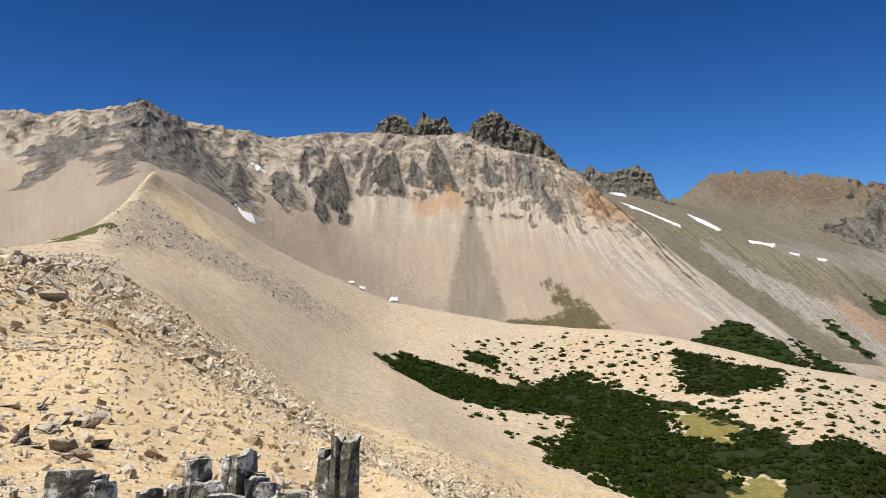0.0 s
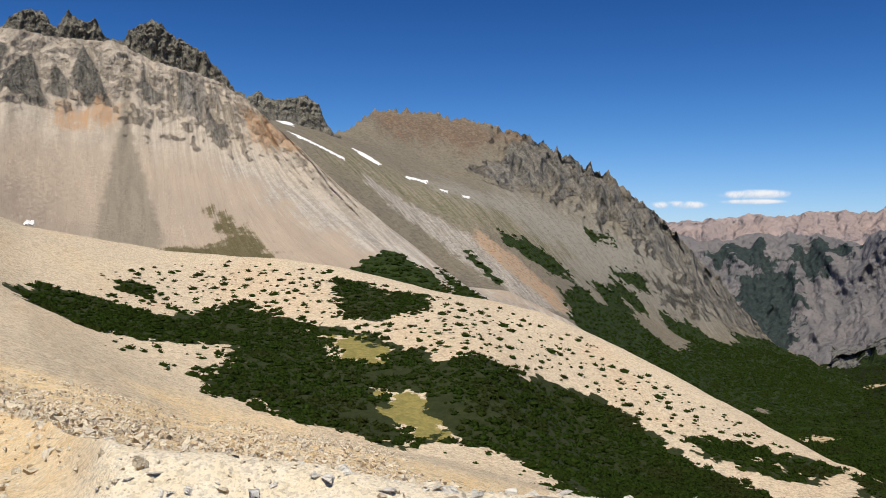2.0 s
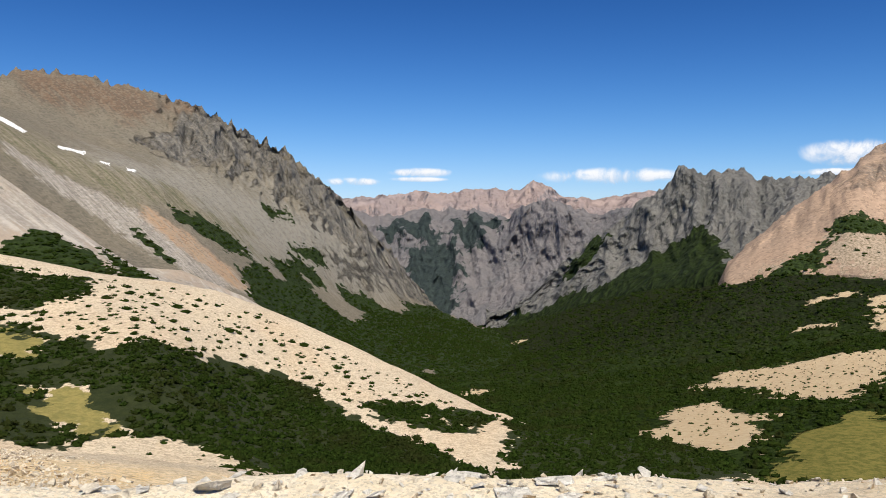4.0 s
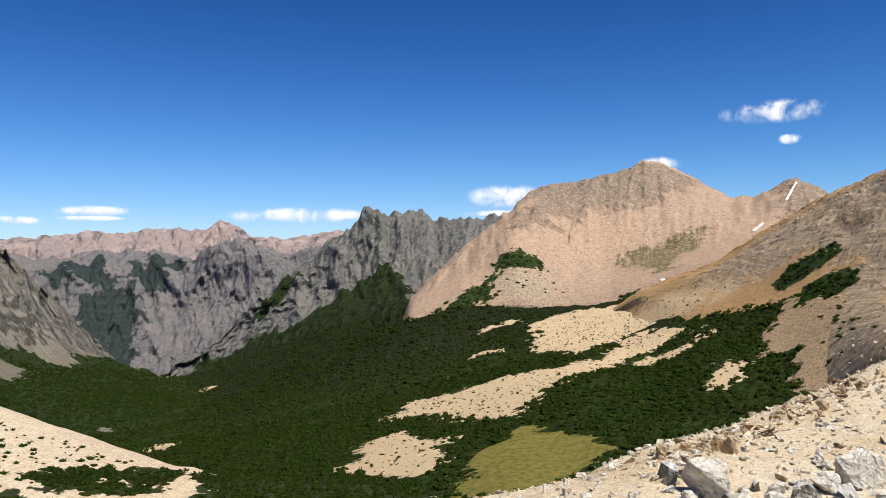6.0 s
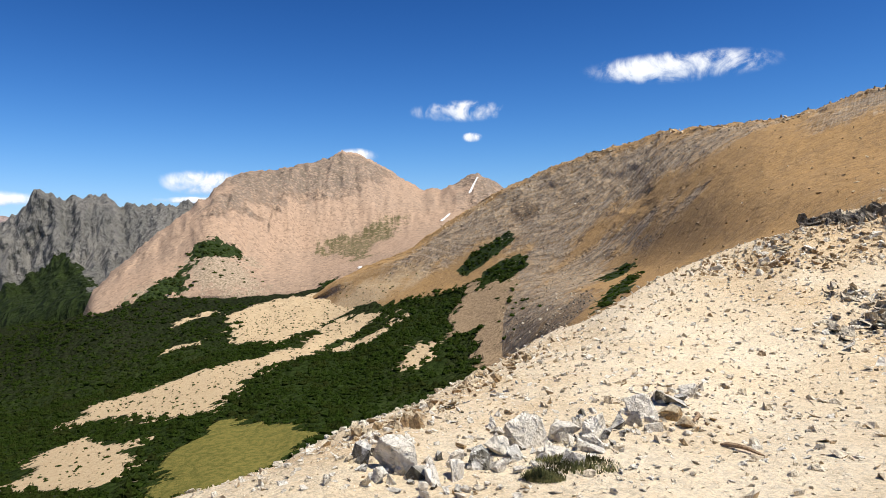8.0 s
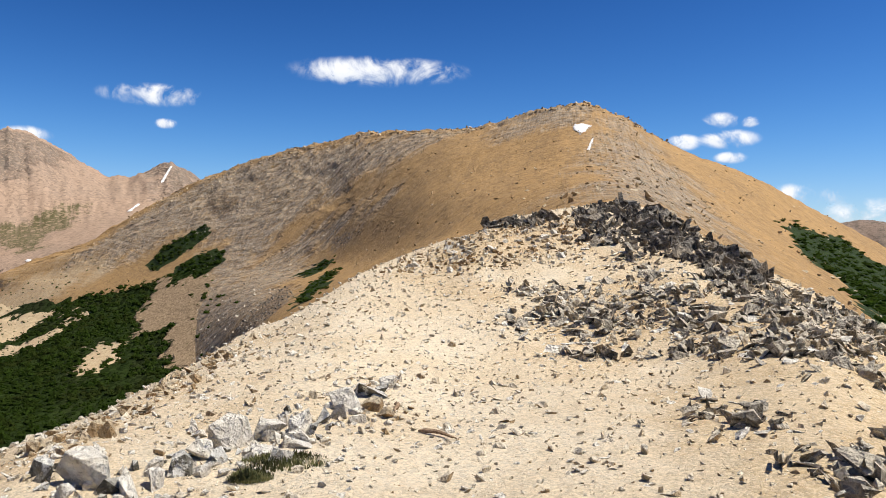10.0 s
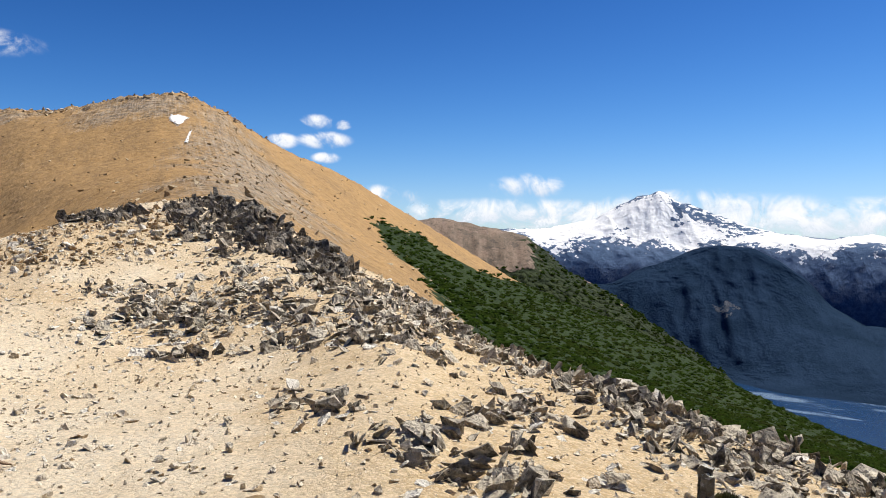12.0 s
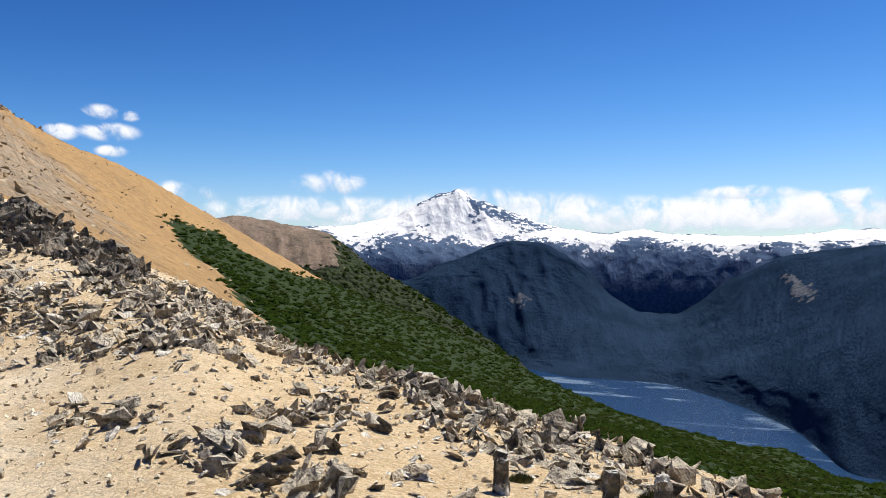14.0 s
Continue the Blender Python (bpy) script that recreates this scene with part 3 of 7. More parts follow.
VOLCANO.append([(2529, -3290, -654), (1637, -3813, -628), (465, -4124, -556), (-763, -4079, -498), (-1147, -3988, -470)])
VOLCANO.append([(2593, -3380, -158), (1679, -3915, -170), (1082, -4120, -172), (478, -4233, -263), (-98.3, -4259, -254), (-781, -4188, -237), (-1175, -4095, -225)])
VOLCANO.append([(2719, -3548, -8.53), (2171, -3907, -4.71), (1760, -4109, 13.47), (1294, -4279, -31.3), (817, -4395, -16.21), (501, -4442, -33.2), (-102, -4469, -49.4), (-818, -4394, -48.2), (-1231, -4297, -46.9)])
VOLCANO.append([(2920, -3810, 58.5), (2331, -4196, 54.5), (2146, -4293, 61.2), (1890, -4412, 117), (1758, -4466, 192), (1642, -4510, 255), (1558, -4540, 276), (1524, -4552, 290), (1484, -4565, 269), (1440, -4579, 226), (1355, -4605, 204), (1219, -4643, 147), (1082, -4676, 92.7), (945, -4706, 46.1), (741, -4742, 13.57), (606, -4762, 2.59), (505, -4773, 19.53), (405, -4783, 29.40), (273, -4792, 1.40), (47.4, -4800, -6.13), (-202, -4796, -20.08), (-382, -4785, -13.91), (-528, -4771, -1.44), (-668, -4753, 23.29), (-750, -4741, 16.52), (-817, -4730, 34.7), (-878, -4719, 15.79), (-1322, -4614, 7.35)])
VOLCANO.append([(4270, -2465, -50.0), (-2828, -4038, -50.0)])
LAKEHILL = []
LAKEHILL.append([(1338, -2573, -606), (802, -3463, -615), (612, -3290, -615), (372, -3298, -615), (186, -3291, -615), (-69.8, -2960, -615), (-231, -2648, -615), (-302, -2324, -615), (-297, -2180, -615), (-402, -2140, -615), (-613, -2121, -615)])
LAKEHILL.append([(1680, -3233, -598), (816, -3521, -598), (623, -3349, -598), (378, -3358, -598), (190, -3351, -598), (-71.2, -3020, -598), (-236, -2708, -598), (-310, -2383, -598), (-305, -2239, -598), (-413, -2199, -598), (-630, -2179, -598)])
LAKEHILL.append([(1729, -3328, -590), (839, -3624, -576), (643, -3461, -568), (197, -3474, -565), (-73.3, -3119, -533), (-247, -2839, -494), (-343, -2527, -466), (-442, -2359, -411), (-650, -2258, -322)])
LAKEHILL.append([(1796, -3462, -297), (1457, -3618, -257), (1261, -3670, -185), (966, -3675, -238), (685, -3687, -343), (420, -3726, -421), (212, -3744, -483), (-36.4, -3550, -410), (-285, -3288, -348), (-550, -2949, -205), (-799, -2788, -82.4)])
LAKEHILL.append([(1824, -3515, -243), (1479, -3673, -229), (1370, -3716, -165), (1203, -3773, -101), (1090, -3807, -48.2), (978, -3837, -28.02), (836, -3871, -43.0), (724, -3893, -101), (611, -3913, -182), (502, -3948, -304), (363, -3963, -373), (172, -3976, -383), (38.1, -3950, -307), (-39.5, -3920, -234), (-165, -3897, -172), (-286, -3869, -108), (-381, -3861, -89.2), (-492, -3818, -72.3), (-696, -3736, -45.6), (-1047, -3653, -28.21)])
LAKEHILL.append([(1939, -3737, -393), (1573, -3905, -379), (1456, -3950, -315), (1279, -4011, -251), (1159, -4047, -198), (1039, -4080, -178), (889, -4115, -193), (769, -4139, -251), (650, -4160, -332), (534, -4196, -454), (386, -4212, -523), (182, -4226, -533), (40.5, -4200, -457), (-42.0, -4170, -384), (-176, -4146, -322), (-304, -4119, -258), (-405, -4110, -239), (-524, -4066, -222), (-741, -3982, -196), (-1116, -3893, -178)])
for line, k in ((0, 0.95), (1, 0.95), (2, 0.965)):  # the shore
    LAKEHILL[line] = [(x * k, y * k, z) for x, y, z in LAKEHILL[line]]
for line, k in ((3, 1.04), (4, 1.08), (5, 1.08)):
    LAKEHILL[line] = [(x * k, y * k, 1.6 + (z - 1.6) * k) for x, y, z in LAKEHILL[line]]
TOWERS = []
TOWERS.append([(-117, 1085, 203), (-102, 1093, 224), (-77.0, 1095, 224), (-48.2, 1097, 224), (-35.8, 1097, 218), (13.80, 1098, 212), (42.5, 1094, 205), (70.7, 1086, 195), (118, 1071, 185), (156, 1057, 178), (174, 1044, 159)])
TOWERS.append([(-117, 1088, 238), (-102, 1096, 259), (-77.2, 1098, 259), (-48.3, 1100, 259), (-35.9, 1100, 253), (13.83, 1101, 247), (42.7, 1097, 240), (70.9, 1089, 230), (118, 1074, 220), (157, 1060, 213), (174, 1047, 194)])
TOWERS.append([(-119, 1103, 248), (-108, 1109, 262), (-102, 1111, 271), (-96.6, 1112, 279), (-78.3, 1113, 294), (-57.4, 1115, 292), (-48.1, 1115, 276), (-43.1, 1115, 273), (-29.63, 1116, 299), (-21.21, 1116, 293), (-11.11, 1116, 289), (5.74, 1116, 289), (14.09, 1116, 270), (37.5, 1114, 262), (42.6, 1112, 277), (55.9, 1109, 289), (67.5, 1105, 292), (75.7, 1103, 297), (88.6, 1099, 286), (105, 1094, 273), (128, 1086, 262), (142, 1081, 253), (153, 1077, 238), (166, 1069, 223), (179, 1060, 201)])
TOWERS.append([(-122, 1128, 240), (-110, 1134, 254), (-104, 1136, 263), (-98.8, 1137, 271), (-80.1, 1138, 286), (-58.7, 1139, 284), (-49.2, 1140, 268), (-44.0, 1140, 265), (-30.3, 1141, 291), (-21.69, 1141, 285), (-11.36, 1141, 281), (5.87, 1141, 281), (14.41, 1141, 262), (38.4, 1139, 254), (43.6, 1137, 269), (57.2, 1133, 281), (69.0, 1130, 284), (77.4, 1128, 289), (90.6, 1124, 278), (107, 1118, 265), (131, 1110, 254), (146, 1105, 245), (156, 1101, 230), (170, 1094, 215), (183, 1084, 193)])
TOWERS.append([(-131, 1212, 168), (-119, 1218, 182), (-112, 1221, 191), (-106, 1221, 199), (-86.1, 1223, 214), (-63.0, 1224, 212), (-52.9, 1225, 196), (-47.3, 1225, 193), (-32.5, 1226, 219), (-23.30, 1226, 213), (-12.21, 1226, 209), (6.31, 1226, 209), (15.48, 1226, 190), (41.2, 1224, 182), (46.8, 1222, 197), (61.5, 1218, 209), (74.2, 1215, 212), (83.2, 1212, 217), (97.4, 1208, 206), (115, 1203, 193), (141, 1195, 182), (157, 1190, 173), (168, 1185, 158), (183, 1178, 143), (197, 1168, 121)])
CRAG = []
CRAG.append([(249, 1534, 196), (304, 1524, 200), (339, 1527, 192), (385, 1526, 183), (419, 1528, 171), (458, 1527, 155)])
CRAG.append([(250, 1540, 256), (306, 1530, 260), (340, 1533, 252), (386, 1532, 243), (421, 1533, 231), (460, 1532, 215)])
CRAG.append([(257, 1579, 287), (271, 1577, 294), (291, 1573, 290), (303, 1571, 302), (311, 1570, 306), (321, 1568, 294), (343, 1568, 289), (360, 1564, 292), (383, 1564, 296), (403, 1559, 303), (420, 1560, 292), (433, 1561, 285), (443, 1563, 259), (459, 1564, 233), (470, 1561, 217)])
CRAG.append([(261, 1609, 275), (276, 1607, 282), (297, 1603, 278), (308, 1601, 290), (317, 1599, 294), (327, 1597, 282), (349, 1597, 277), (367, 1593, 280), (391, 1593, 284), (411, 1588, 291), (428, 1588, 280), (441, 1590, 273), (452, 1592, 247), (468, 1593, 221), (478, 1590, 205)])
CRAG.append([(276, 1698, 197), (291, 1695, 204), (313, 1691, 200), (325, 1689, 212), (334, 1687, 216), (345, 1685, 204), (369, 1685, 199), (387, 1681, 202), (412, 1680, 206), (433, 1675, 213), (451, 1675, 202), (465, 1677, 195), (476, 1679, 169), (493, 1679, 143), (504, 1676, 127)])

# ---- plan: outlines of ground cover, snow and stony places ----
SHRUBS = []
SHRUBS.append([(-33.6, 406), (-20.84, 441), (1.79, 431), (15.68, 422), (28.85, 411), (46.6, 385), (62.0, 376), (45.8, 357), (32.7, 356), (19.64, 356), (6.76, 361), (-6.36, 355), (-25.82, 372)])
SHRUBS.append([(44.5, 425), (81.9, 468), (95.2, 427), (114, 396), (132, 377), (139, 349), (146, 312), (184, 315), (207, 322), (236, 323), (241, 281), (231, 249), (234, 228), (235, 207), (230, 192), (129, 161), (132, 192), (134, 214), (112, 238), (92.0, 230), (80.4, 234), (67.8, 247), (56.3, 252), (52.4, 267), (36.3, 266), (35.6, 288), (54.7, 324), (57.7, 356), (46.4, 376), (19.73, 386), (6.57, 385), (7.21, 425), (20.90, 410)])
SHRUBS.append([(146, 494), (169, 483), (170, 456), (202, 466), (186, 419), (160, 400), (140, 401), (125, 413), (136, 444)])
SHRUBS.append([(247, 281), (260, 274), (274, 267), (290, 260), (304, 251), (313, 236), (282, 221), (279, 232), (276, 245), (264, 251), (253, 258)])
SHRUBS.append([(13.55, 483), (24.97, 491), (34.2, 479), (28.36, 453), (15.38, 456)])
SHRUBS.append([(307, 229), (325, 220), (329, 206), (346, 168), (360, 132), (281, 102), (246, 132), (176, 132), (242, 176), (256, 193), (281, 202)])
SHRUBS.append([(196, 240), (217, 242), (238, 240), (236, 221), (234, 203), (177, 140), (177, 132), (148, 142), (132, 161)])
SHRUBS.append([(253, 275), (268, 253), (279, 228), (279, 219), (266, 219), (253, 239), (247, 263)])
SHRUBS.append([(237, 275), (235, 235), (231, 202), (182, 142), (148, 140), (197, 228), (209, 282), (214, 318), (237, 306)])
MEADOW = []
MEADOW.append([(95.7, 392), (110, 381), (124, 370), (132, 342), (119, 323), (101, 334), (109, 370)])
MEADOW.append([(104, 291), (122, 281), (118, 264), (118, 244), (104, 240), (97.1, 259), (106, 276)])
SPARSE = []
SPARSE.append([(8.54, 508), (49.2, 552), (95.1, 566), (118, 541), (143, 523), (170, 487), (200, 462), (219, 452), (238, 440), (250, 423), (266, 414), (286, 392), (294, 372), (302, 355), (306, 335), (311, 317), (308, 293), (306, 271), (303, 253), (301, 236), (290, 241), (280, 248), (262, 267), (244, 287), (233, 314), (210, 326), (170, 307), (148, 316), (142, 349), (134, 381), (117, 412), (98.7, 443), (72.7, 450), (46.1, 441), (25.69, 431), (7.21, 425)])
SPARSE.append([(6.02, 352), (24.95, 363), (45.6, 370), (57.3, 340), (38.4, 281), (27.52, 296), (15.88, 310), (5.41, 315)])
SPARSE.append([(93.2, 233), (108, 234), (123, 233), (132, 222), (142, 212), (146, 199), (142, 177), (159, 178), (201, 204), (150, 176), (93.6, 128), (95.7, 146), (117, 201), (108, 212), (97.5, 224)])
OCHRE = []
OCHRE.append([(-21.87, 53.3), (-22.89, 61.5), (-25.79, 76.9), (-37.1, 128), (-39.3, 160), (-32.3, 170), (-23.26, 172), (-11.35, 184), (2.14, 192), (17.58, 210), (34.4, 220), (47.0, 236), (58.3, 240), (2.46, 45.2), (-2.22, 16.58), (-3.41, 19.99), (-5.02, 24.14), (-6.46, 24.56), (-8.52, 26.71), (-8.93, 23.84), (-10.00, 23.22)])
OCHRE.append([(3.40, 196), (15.84, 211), (31.7, 232), (47.1, 232), (48.6, 177), (45.1, 115), (56.2, 107), (73.5, 118), (93.6, 128), (10.65, 34.1), (0.32, 17.90), (0.67, 37.8)])
OCHRE.append([(-135, 350), (-128, 376), (-119, 389), (-108, 400), (-97.1, 403), (-85.8, 407), (-97.8, 362), (-107, 347), (-116, 335), (-126, 346)])
OCHRE.append([(-15.87, 27.33), (-19.41, 37.7), (-32.2, 72.0), (-35.1, 89.6), (-46.7, 139), (-44.5, 153), (-39.3, 160), (-32.3, 170), (-23.26, 172), (-3.51, 33.3), (-5.23, 27.05), (-6.66, 23.65), (-7.98, 22.41), (-9.45, 21.96), (-9.89, 19.61), (-10.41, 18.02)])
STONES = []
STONES.append([(-114, 260), (-131, 338), (-121, 334), (-113, 335), (-101, 369), (-89.3, 424), (-70.7, 446), (-49.2, 463), (-62.0, 375), (-75.9, 349), (-87.1, 323), (-96.5, 306), (-103, 287), (-102, 257), (-99.9, 230)])
STONES.append([(-123, 211), (-103, 199), (-87.9, 196), (-36.9, 84.5), (-22.26, 46.8), (-17.52, 34.1), (-15.87, 27.33)])
TURF = []
TURF.append([(-118, 224), (-125, 256), (-121, 258), (-115, 270), (-113, 242), (-114, 228)])
TURF.append([(61.4, 785), (95.1, 800), (128, 802), (168, 770), (171, 745), (118, 752), (63.7, 746)])
TURF.append([(116, 867), (136, 851), (161, 789), (167, 764), (127, 794), (124, 834)])
CLIFF = []
CLIFF.append([(-274, 614), (-311, 717), (-328, 777), (-321, 796), (-302, 828), (-286, 838), (-265, 841), (-242, 839), (-221, 871), (-198, 803), (-184, 695), (-209, 690), (-230, 635), (-254, 633), (-249, 584)])
CLIFF.append([(-197, 896), (-186, 913), (-168, 867), (-171, 821), (-188, 840)])
CLIFF.append([(-163, 922), (-139, 1006), (-105, 1048), (-73.1, 1041), (-18.33, 1043), (36.4, 1040), (31.8, 1022), (-32.7, 1003), (-90.8, 981), (-113, 924), (-146, 874)])
CLIFF.append([(-383, 703), (-373, 736), (-333, 744), (-314, 681), (-335, 652), (-341, 621)])
CLIFF.append([(94.9, 1039), (123, 1045), (134, 1011), (147, 978), (117, 1001)])
RUST = []
RUST.append([(-36.7, 1000), (-10.44, 1012), (24.15, 1017), (31.5, 1008), (19.92, 989), (-9.91, 979), (-37.9, 977)])
RUST.append([(174, 1004), (218, 985), (240, 930), (194, 942), (178, 969)])
CHUTE = []
CHUTE.append([(38.5, 1060), (44.9, 1063), (44.1, 1022), (43.3, 985), (50.2, 948), (56.0, 905), (66.1, 821), (61.0, 794), (30.7, 786), (1.25, 773), (9.41, 859), (18.82, 925), (31.0, 990), (34.6, 1024)])
SHRUBS_WALL = []
SHRUBS_WALL.append([(224, 713), (272, 743), (300, 733), (307, 696), (310, 658), (302, 637), (280, 656), (257, 677), (241, 694)])
SHRUBS_WALL.append([(327, 720), (336, 686), (338, 634), (307, 638)])
CHALK = []
CHALK.append([(218, 988), (248, 939), (274, 887), (297, 842), (317, 797), (330, 756), (342, 717), (357, 677), (369, 635), (384, 613), (404, 599), (426, 583), (365, 588), (322, 615), (313, 657), (308, 713), (297, 763), (282, 809), (259, 858), (231, 900), (226, 945)])
CHALK.append([(120, 1030), (200, 985), (260, 895), (310, 795), (338, 700), (300, 705), (250, 775), (190, 865), (140, 950)])
SNOW_WALL = []
SNOW_WALL.append([(-227, 881), (-214, 911), (-210, 897), (-217, 879)])
SNOW_WALL.append([(-192, 694), (-184, 695), (-181, 720), (-169, 689), (-171, 668), (-179, 673)])
SNOW_WALL.append([(-53.9, 775), (-46.7, 788), (-43.9, 770), (-53.6, 754)])
SNOW_WALL.append([(-84.1, 756), (-77.1, 765), (-75.6, 750), (-81.5, 743)])
SNOW_WALL.append([(-93.7, 748), (-88.2, 763), (-85.7, 751), (-91.0, 739)])
RUSTY = []
RUSTY.append([(601, 1731), (675, 1741), (748, 1740), (817, 1723), (884, 1699), (960, 1633), (895, 1602), (824, 1611), (755, 1621), (677, 1638), (599, 1649)])
CLIFF_BROWN = []
CLIFF_BROWN.append([(785, 1535), (884, 1582), (998, 1641), (1038, 1624), (1091, 1601), (1148, 1581), (1215, 1550), (1321, 1562), (1416, 1557), (1544, 1579), (1672, 1594), (1679, 1492), (1430, 1400), (1372, 1422), (1307, 1435), (1237, 1451), (1182, 1483), (1091, 1501), (969, 1514), (824, 1474)])
MOSS = []
MOSS.append([(430, 1466), (476, 1383), (523, 1318), (589, 1288), (667, 1279), (749, 1260), (853, 1268), (869, 1231), (705, 1137), (639, 1141), (593, 1146), (552, 1161), (520, 1193), (483, 1216), (416, 1253), (374, 1306)])
RUST_BROWN = []
RUST_BROWN.append([(590, 1150), (625, 1100), (642, 1050), (660, 1000), (645, 935), (610, 925), (590, 985), (578, 1050), (568, 1110)])
ASHEN = []
ASHEN.append([(647, 1403), (820, 1439), (1014, 1463), (1246, 1472), (1498, 1525), (1682, 1524), (1206, 1322), (914, 1201), (764, 1137), (712, 1168), (639, 1201), (578, 1277)])
CHALK_BROWN = []
CHALK_BROWN.append([(438, 1282), (482, 1219), (523, 1178), (574, 1117), (597, 1047), (650, 998), (639, 921), (552, 905), (520, 977), (501, 1087), (461, 1166), (432, 1238)])
WOODS_BROWN = []
WOODS_BROWN.append([(653, 1177), (744, 1200), (776, 1175), (811, 1157), (748, 1105), (700, 1085), (640, 1125)])
WOODS_BROWN.append([(1010, 1409), (1088, 1440), (1076, 1408), (995, 1373)])
WOODS_BROWN.append([(996, 1315), (1119, 1361), (1106, 1306), (1038, 1300)])
WOODS_BROWN.append([(691, 1033), (877, 1203), (1001, 1293), (1081, 1275), (1229, 1328), (1369, 1322), (1530, 1359), (1525, 1265), (1419, 1101), (1135, 846), (760, 565), (659, 489), (624, 541), (605, 616), (612, 720), (595, 815), (621, 907)])
WOODS_BROWN.append([(533, 1059), (548, 977), (532, 957), (519, 1030)])
WOODS_BROWN.append([(940, 1150), (1132, 1230), (1340, 1313), (1560, 1377), (1620, 1286), (1781, 1301), (1694, 1137), (1000, 670), (847, 568), (772, 585), (684, 585), (659, 655), (598, 690), (750, 891)])
WOODS_BROWN.append([(1375, 1363), (1496, 1403), (1730, 1533), (1928, 1571), (2090, 1559), (1635, 1235), (1451, 1234), (1317, 1249), (1278, 1266)])
BARE_BROWN = []
BARE_BROWN.append([(964, 1216), (1028, 1212), (984, 1094), (936, 1063), (934, 1126)])
BARE_BROWN.append([(1141, 1347), (1219, 1357), (1310, 1357), (1361, 1314), (1309, 1299), (1254, 1327), (1169, 1320)])
BARE_BROWN.append([(793, 1160), (858, 1177), (852, 1116), (804, 1095)])
BARE_BROWN.append([(814, 768), (815, 723), (802, 706), (794, 734)])
BARE_BROWN.append([(1065, 1296), (1107, 1307), (1077, 1216), (1122, 1193), (945, 1051), (960, 1133)])
BARE_BROWN.append([(1175, 1366), (1262, 1383), (1345, 1389), (1402, 1355), (1334, 1309), (1267, 1348), (1192, 1346)])
BARE_BROWN.append([(939, 1272), (973, 1268), (906, 1208), (877, 1216)])
SNOW_BROWN = []
SNOW_BROWN.append([(325, 1404), (352, 1372), (386, 1349), (421, 1331), (413, 1315), (373, 1336), (339, 1360)])
SNOW_BROWN.append([(462, 1443), (490, 1409), (504, 1371), (492, 1346), (466, 1386)])
SNOW_BROWN.append([(535, 1333), (589, 1339), (573, 1312), (531, 1316)])
SNOW_BROWN.append([(591, 1297), (613, 1302), (603, 1283), (588, 1285)])
SNOW_BROWN.append([(640, 1303), (664, 1312), (651, 1290), (631, 1281)])
SNOW_BROWN.append([(336, 1530), (363, 1567), (381, 1566), (359, 1481), (337, 1476)])
SAND = []
SAND.append([(560, 236), (631, 243), (627, 201), (634, 177), (644, 155), (652, 116), (702, 82.9), (785, 75.4), (893, 66.1), (804, 13.45), (747, 23.10), (720, 48.1), (652, 67.4), (616, 91.1), (568, 101), (527, 110), (475, 97.4), (473, 128), (502, 154), (538, 185), (549, 210)])
SAND.append([(419, 206), (459, 208), (489, 192), (444, 156), (426, 136), (356, 122), (319, 110), (333, 131), (329, 146), (390, 190)])
SAND.append([(1039, 217), (1091, 178), (1093, 129), (1078, 79.9), (1113, 34.4), (1149, 3.01), (955, -7.54), (903, 34.4), (893, 66.1), (815, 84.3), (720, 107), (823, 166)])
SAND.append([(1042, 300), (1085, 244), (1046, 239), (1025, 287)])
SAND.append([(877, 266), (870, 216), (822, 207), (839, 251)])
SAND.append([(557, 461), (590, 475), (567, 440), (531, 432)])
SAND.append([(1533, 1118), (1542, 1090), (1475, 1038), (1464, 1059)])
SAND.append([(703, 55), (715, 21), (711, 3), (770, -6), (727, -8), (680, 8), (664, 28), (654, 45)])
SAND.append([(546, -8), (599, -20), (612, -29), (556, -27), (517, -17)])
LAWN = []
LAWN.append([(334, 101), (370, 106), (405, 103), (443, 99.4), (418, 74.5), (395, 49.6), (363, 40.2), (331, 48.9), (312, 57.9), (289, 64.9), (285, 76.2), (284, 88.4), (314, 97.7)])
OLIVE = []
OLIVE.append([(1499, 132), (1506, 88), (1514, 43), (1570, 10), (1578, -37), (1475, -12), (1368, 29), (1219, 44), (1361, 80), (1421, 115)])
BOULDERS = []
BOULDERS.append([(1183, 369), (1256, 331), (1278, 287), (1314, 245), (1195, 190), (1162, 243), (1170, 309)])
WOODS_PINK = []
WOODS_PINK.append([(1295, 337), (1342, 260), (1306, 243), (1251, 310)])
WOODS_PINK.append([(1154, 407), (1197, 364), (1249, 320), (1182, 317), (1154, 360)])
WOODS_PINK.append([(1149, 136), (1151, 85.3), (1133, 75.7), (1141, 118)])
CLIFF_PINK = []
CLIFF_PINK.append([(1696, 342), (1811, 261), (1917, 170), (1909, 114), (1928, 4.99), (1721, 53.2), (1674, 112), (1650, 171), (1599, 225), (1525, 272), (1408, 316)])
CLIFF_PINK.append([(1873, -175), (1905, -223), (1849, -289), (1643, -219), (1611, -172)])
SNOW_PINK = []
SNOW_PINK.append([(1704, -176), (1805, -208), (1808, -215), (1703, -185)])
SNOW_PINK.append([(1502, -97.9), (1576, -124), (1561, -127), (1496, -105)])
SNOW_PINK.append([(1116, 12.35), (1131, 6.94), (1123, -8.87), (1107, -6.42), (1110, 6.81)])
SNOW_PINK.append([(1161, 50.8), (1163, 44.3), (1142, 38.6), (1133, 43.1)])
WOODS_HILL = []
WOODS_HILL.append([(785, -70), (796, -86), (780, -104), (768, -122), (743, -122), (748, -105), (748, -89), (758, -76)])
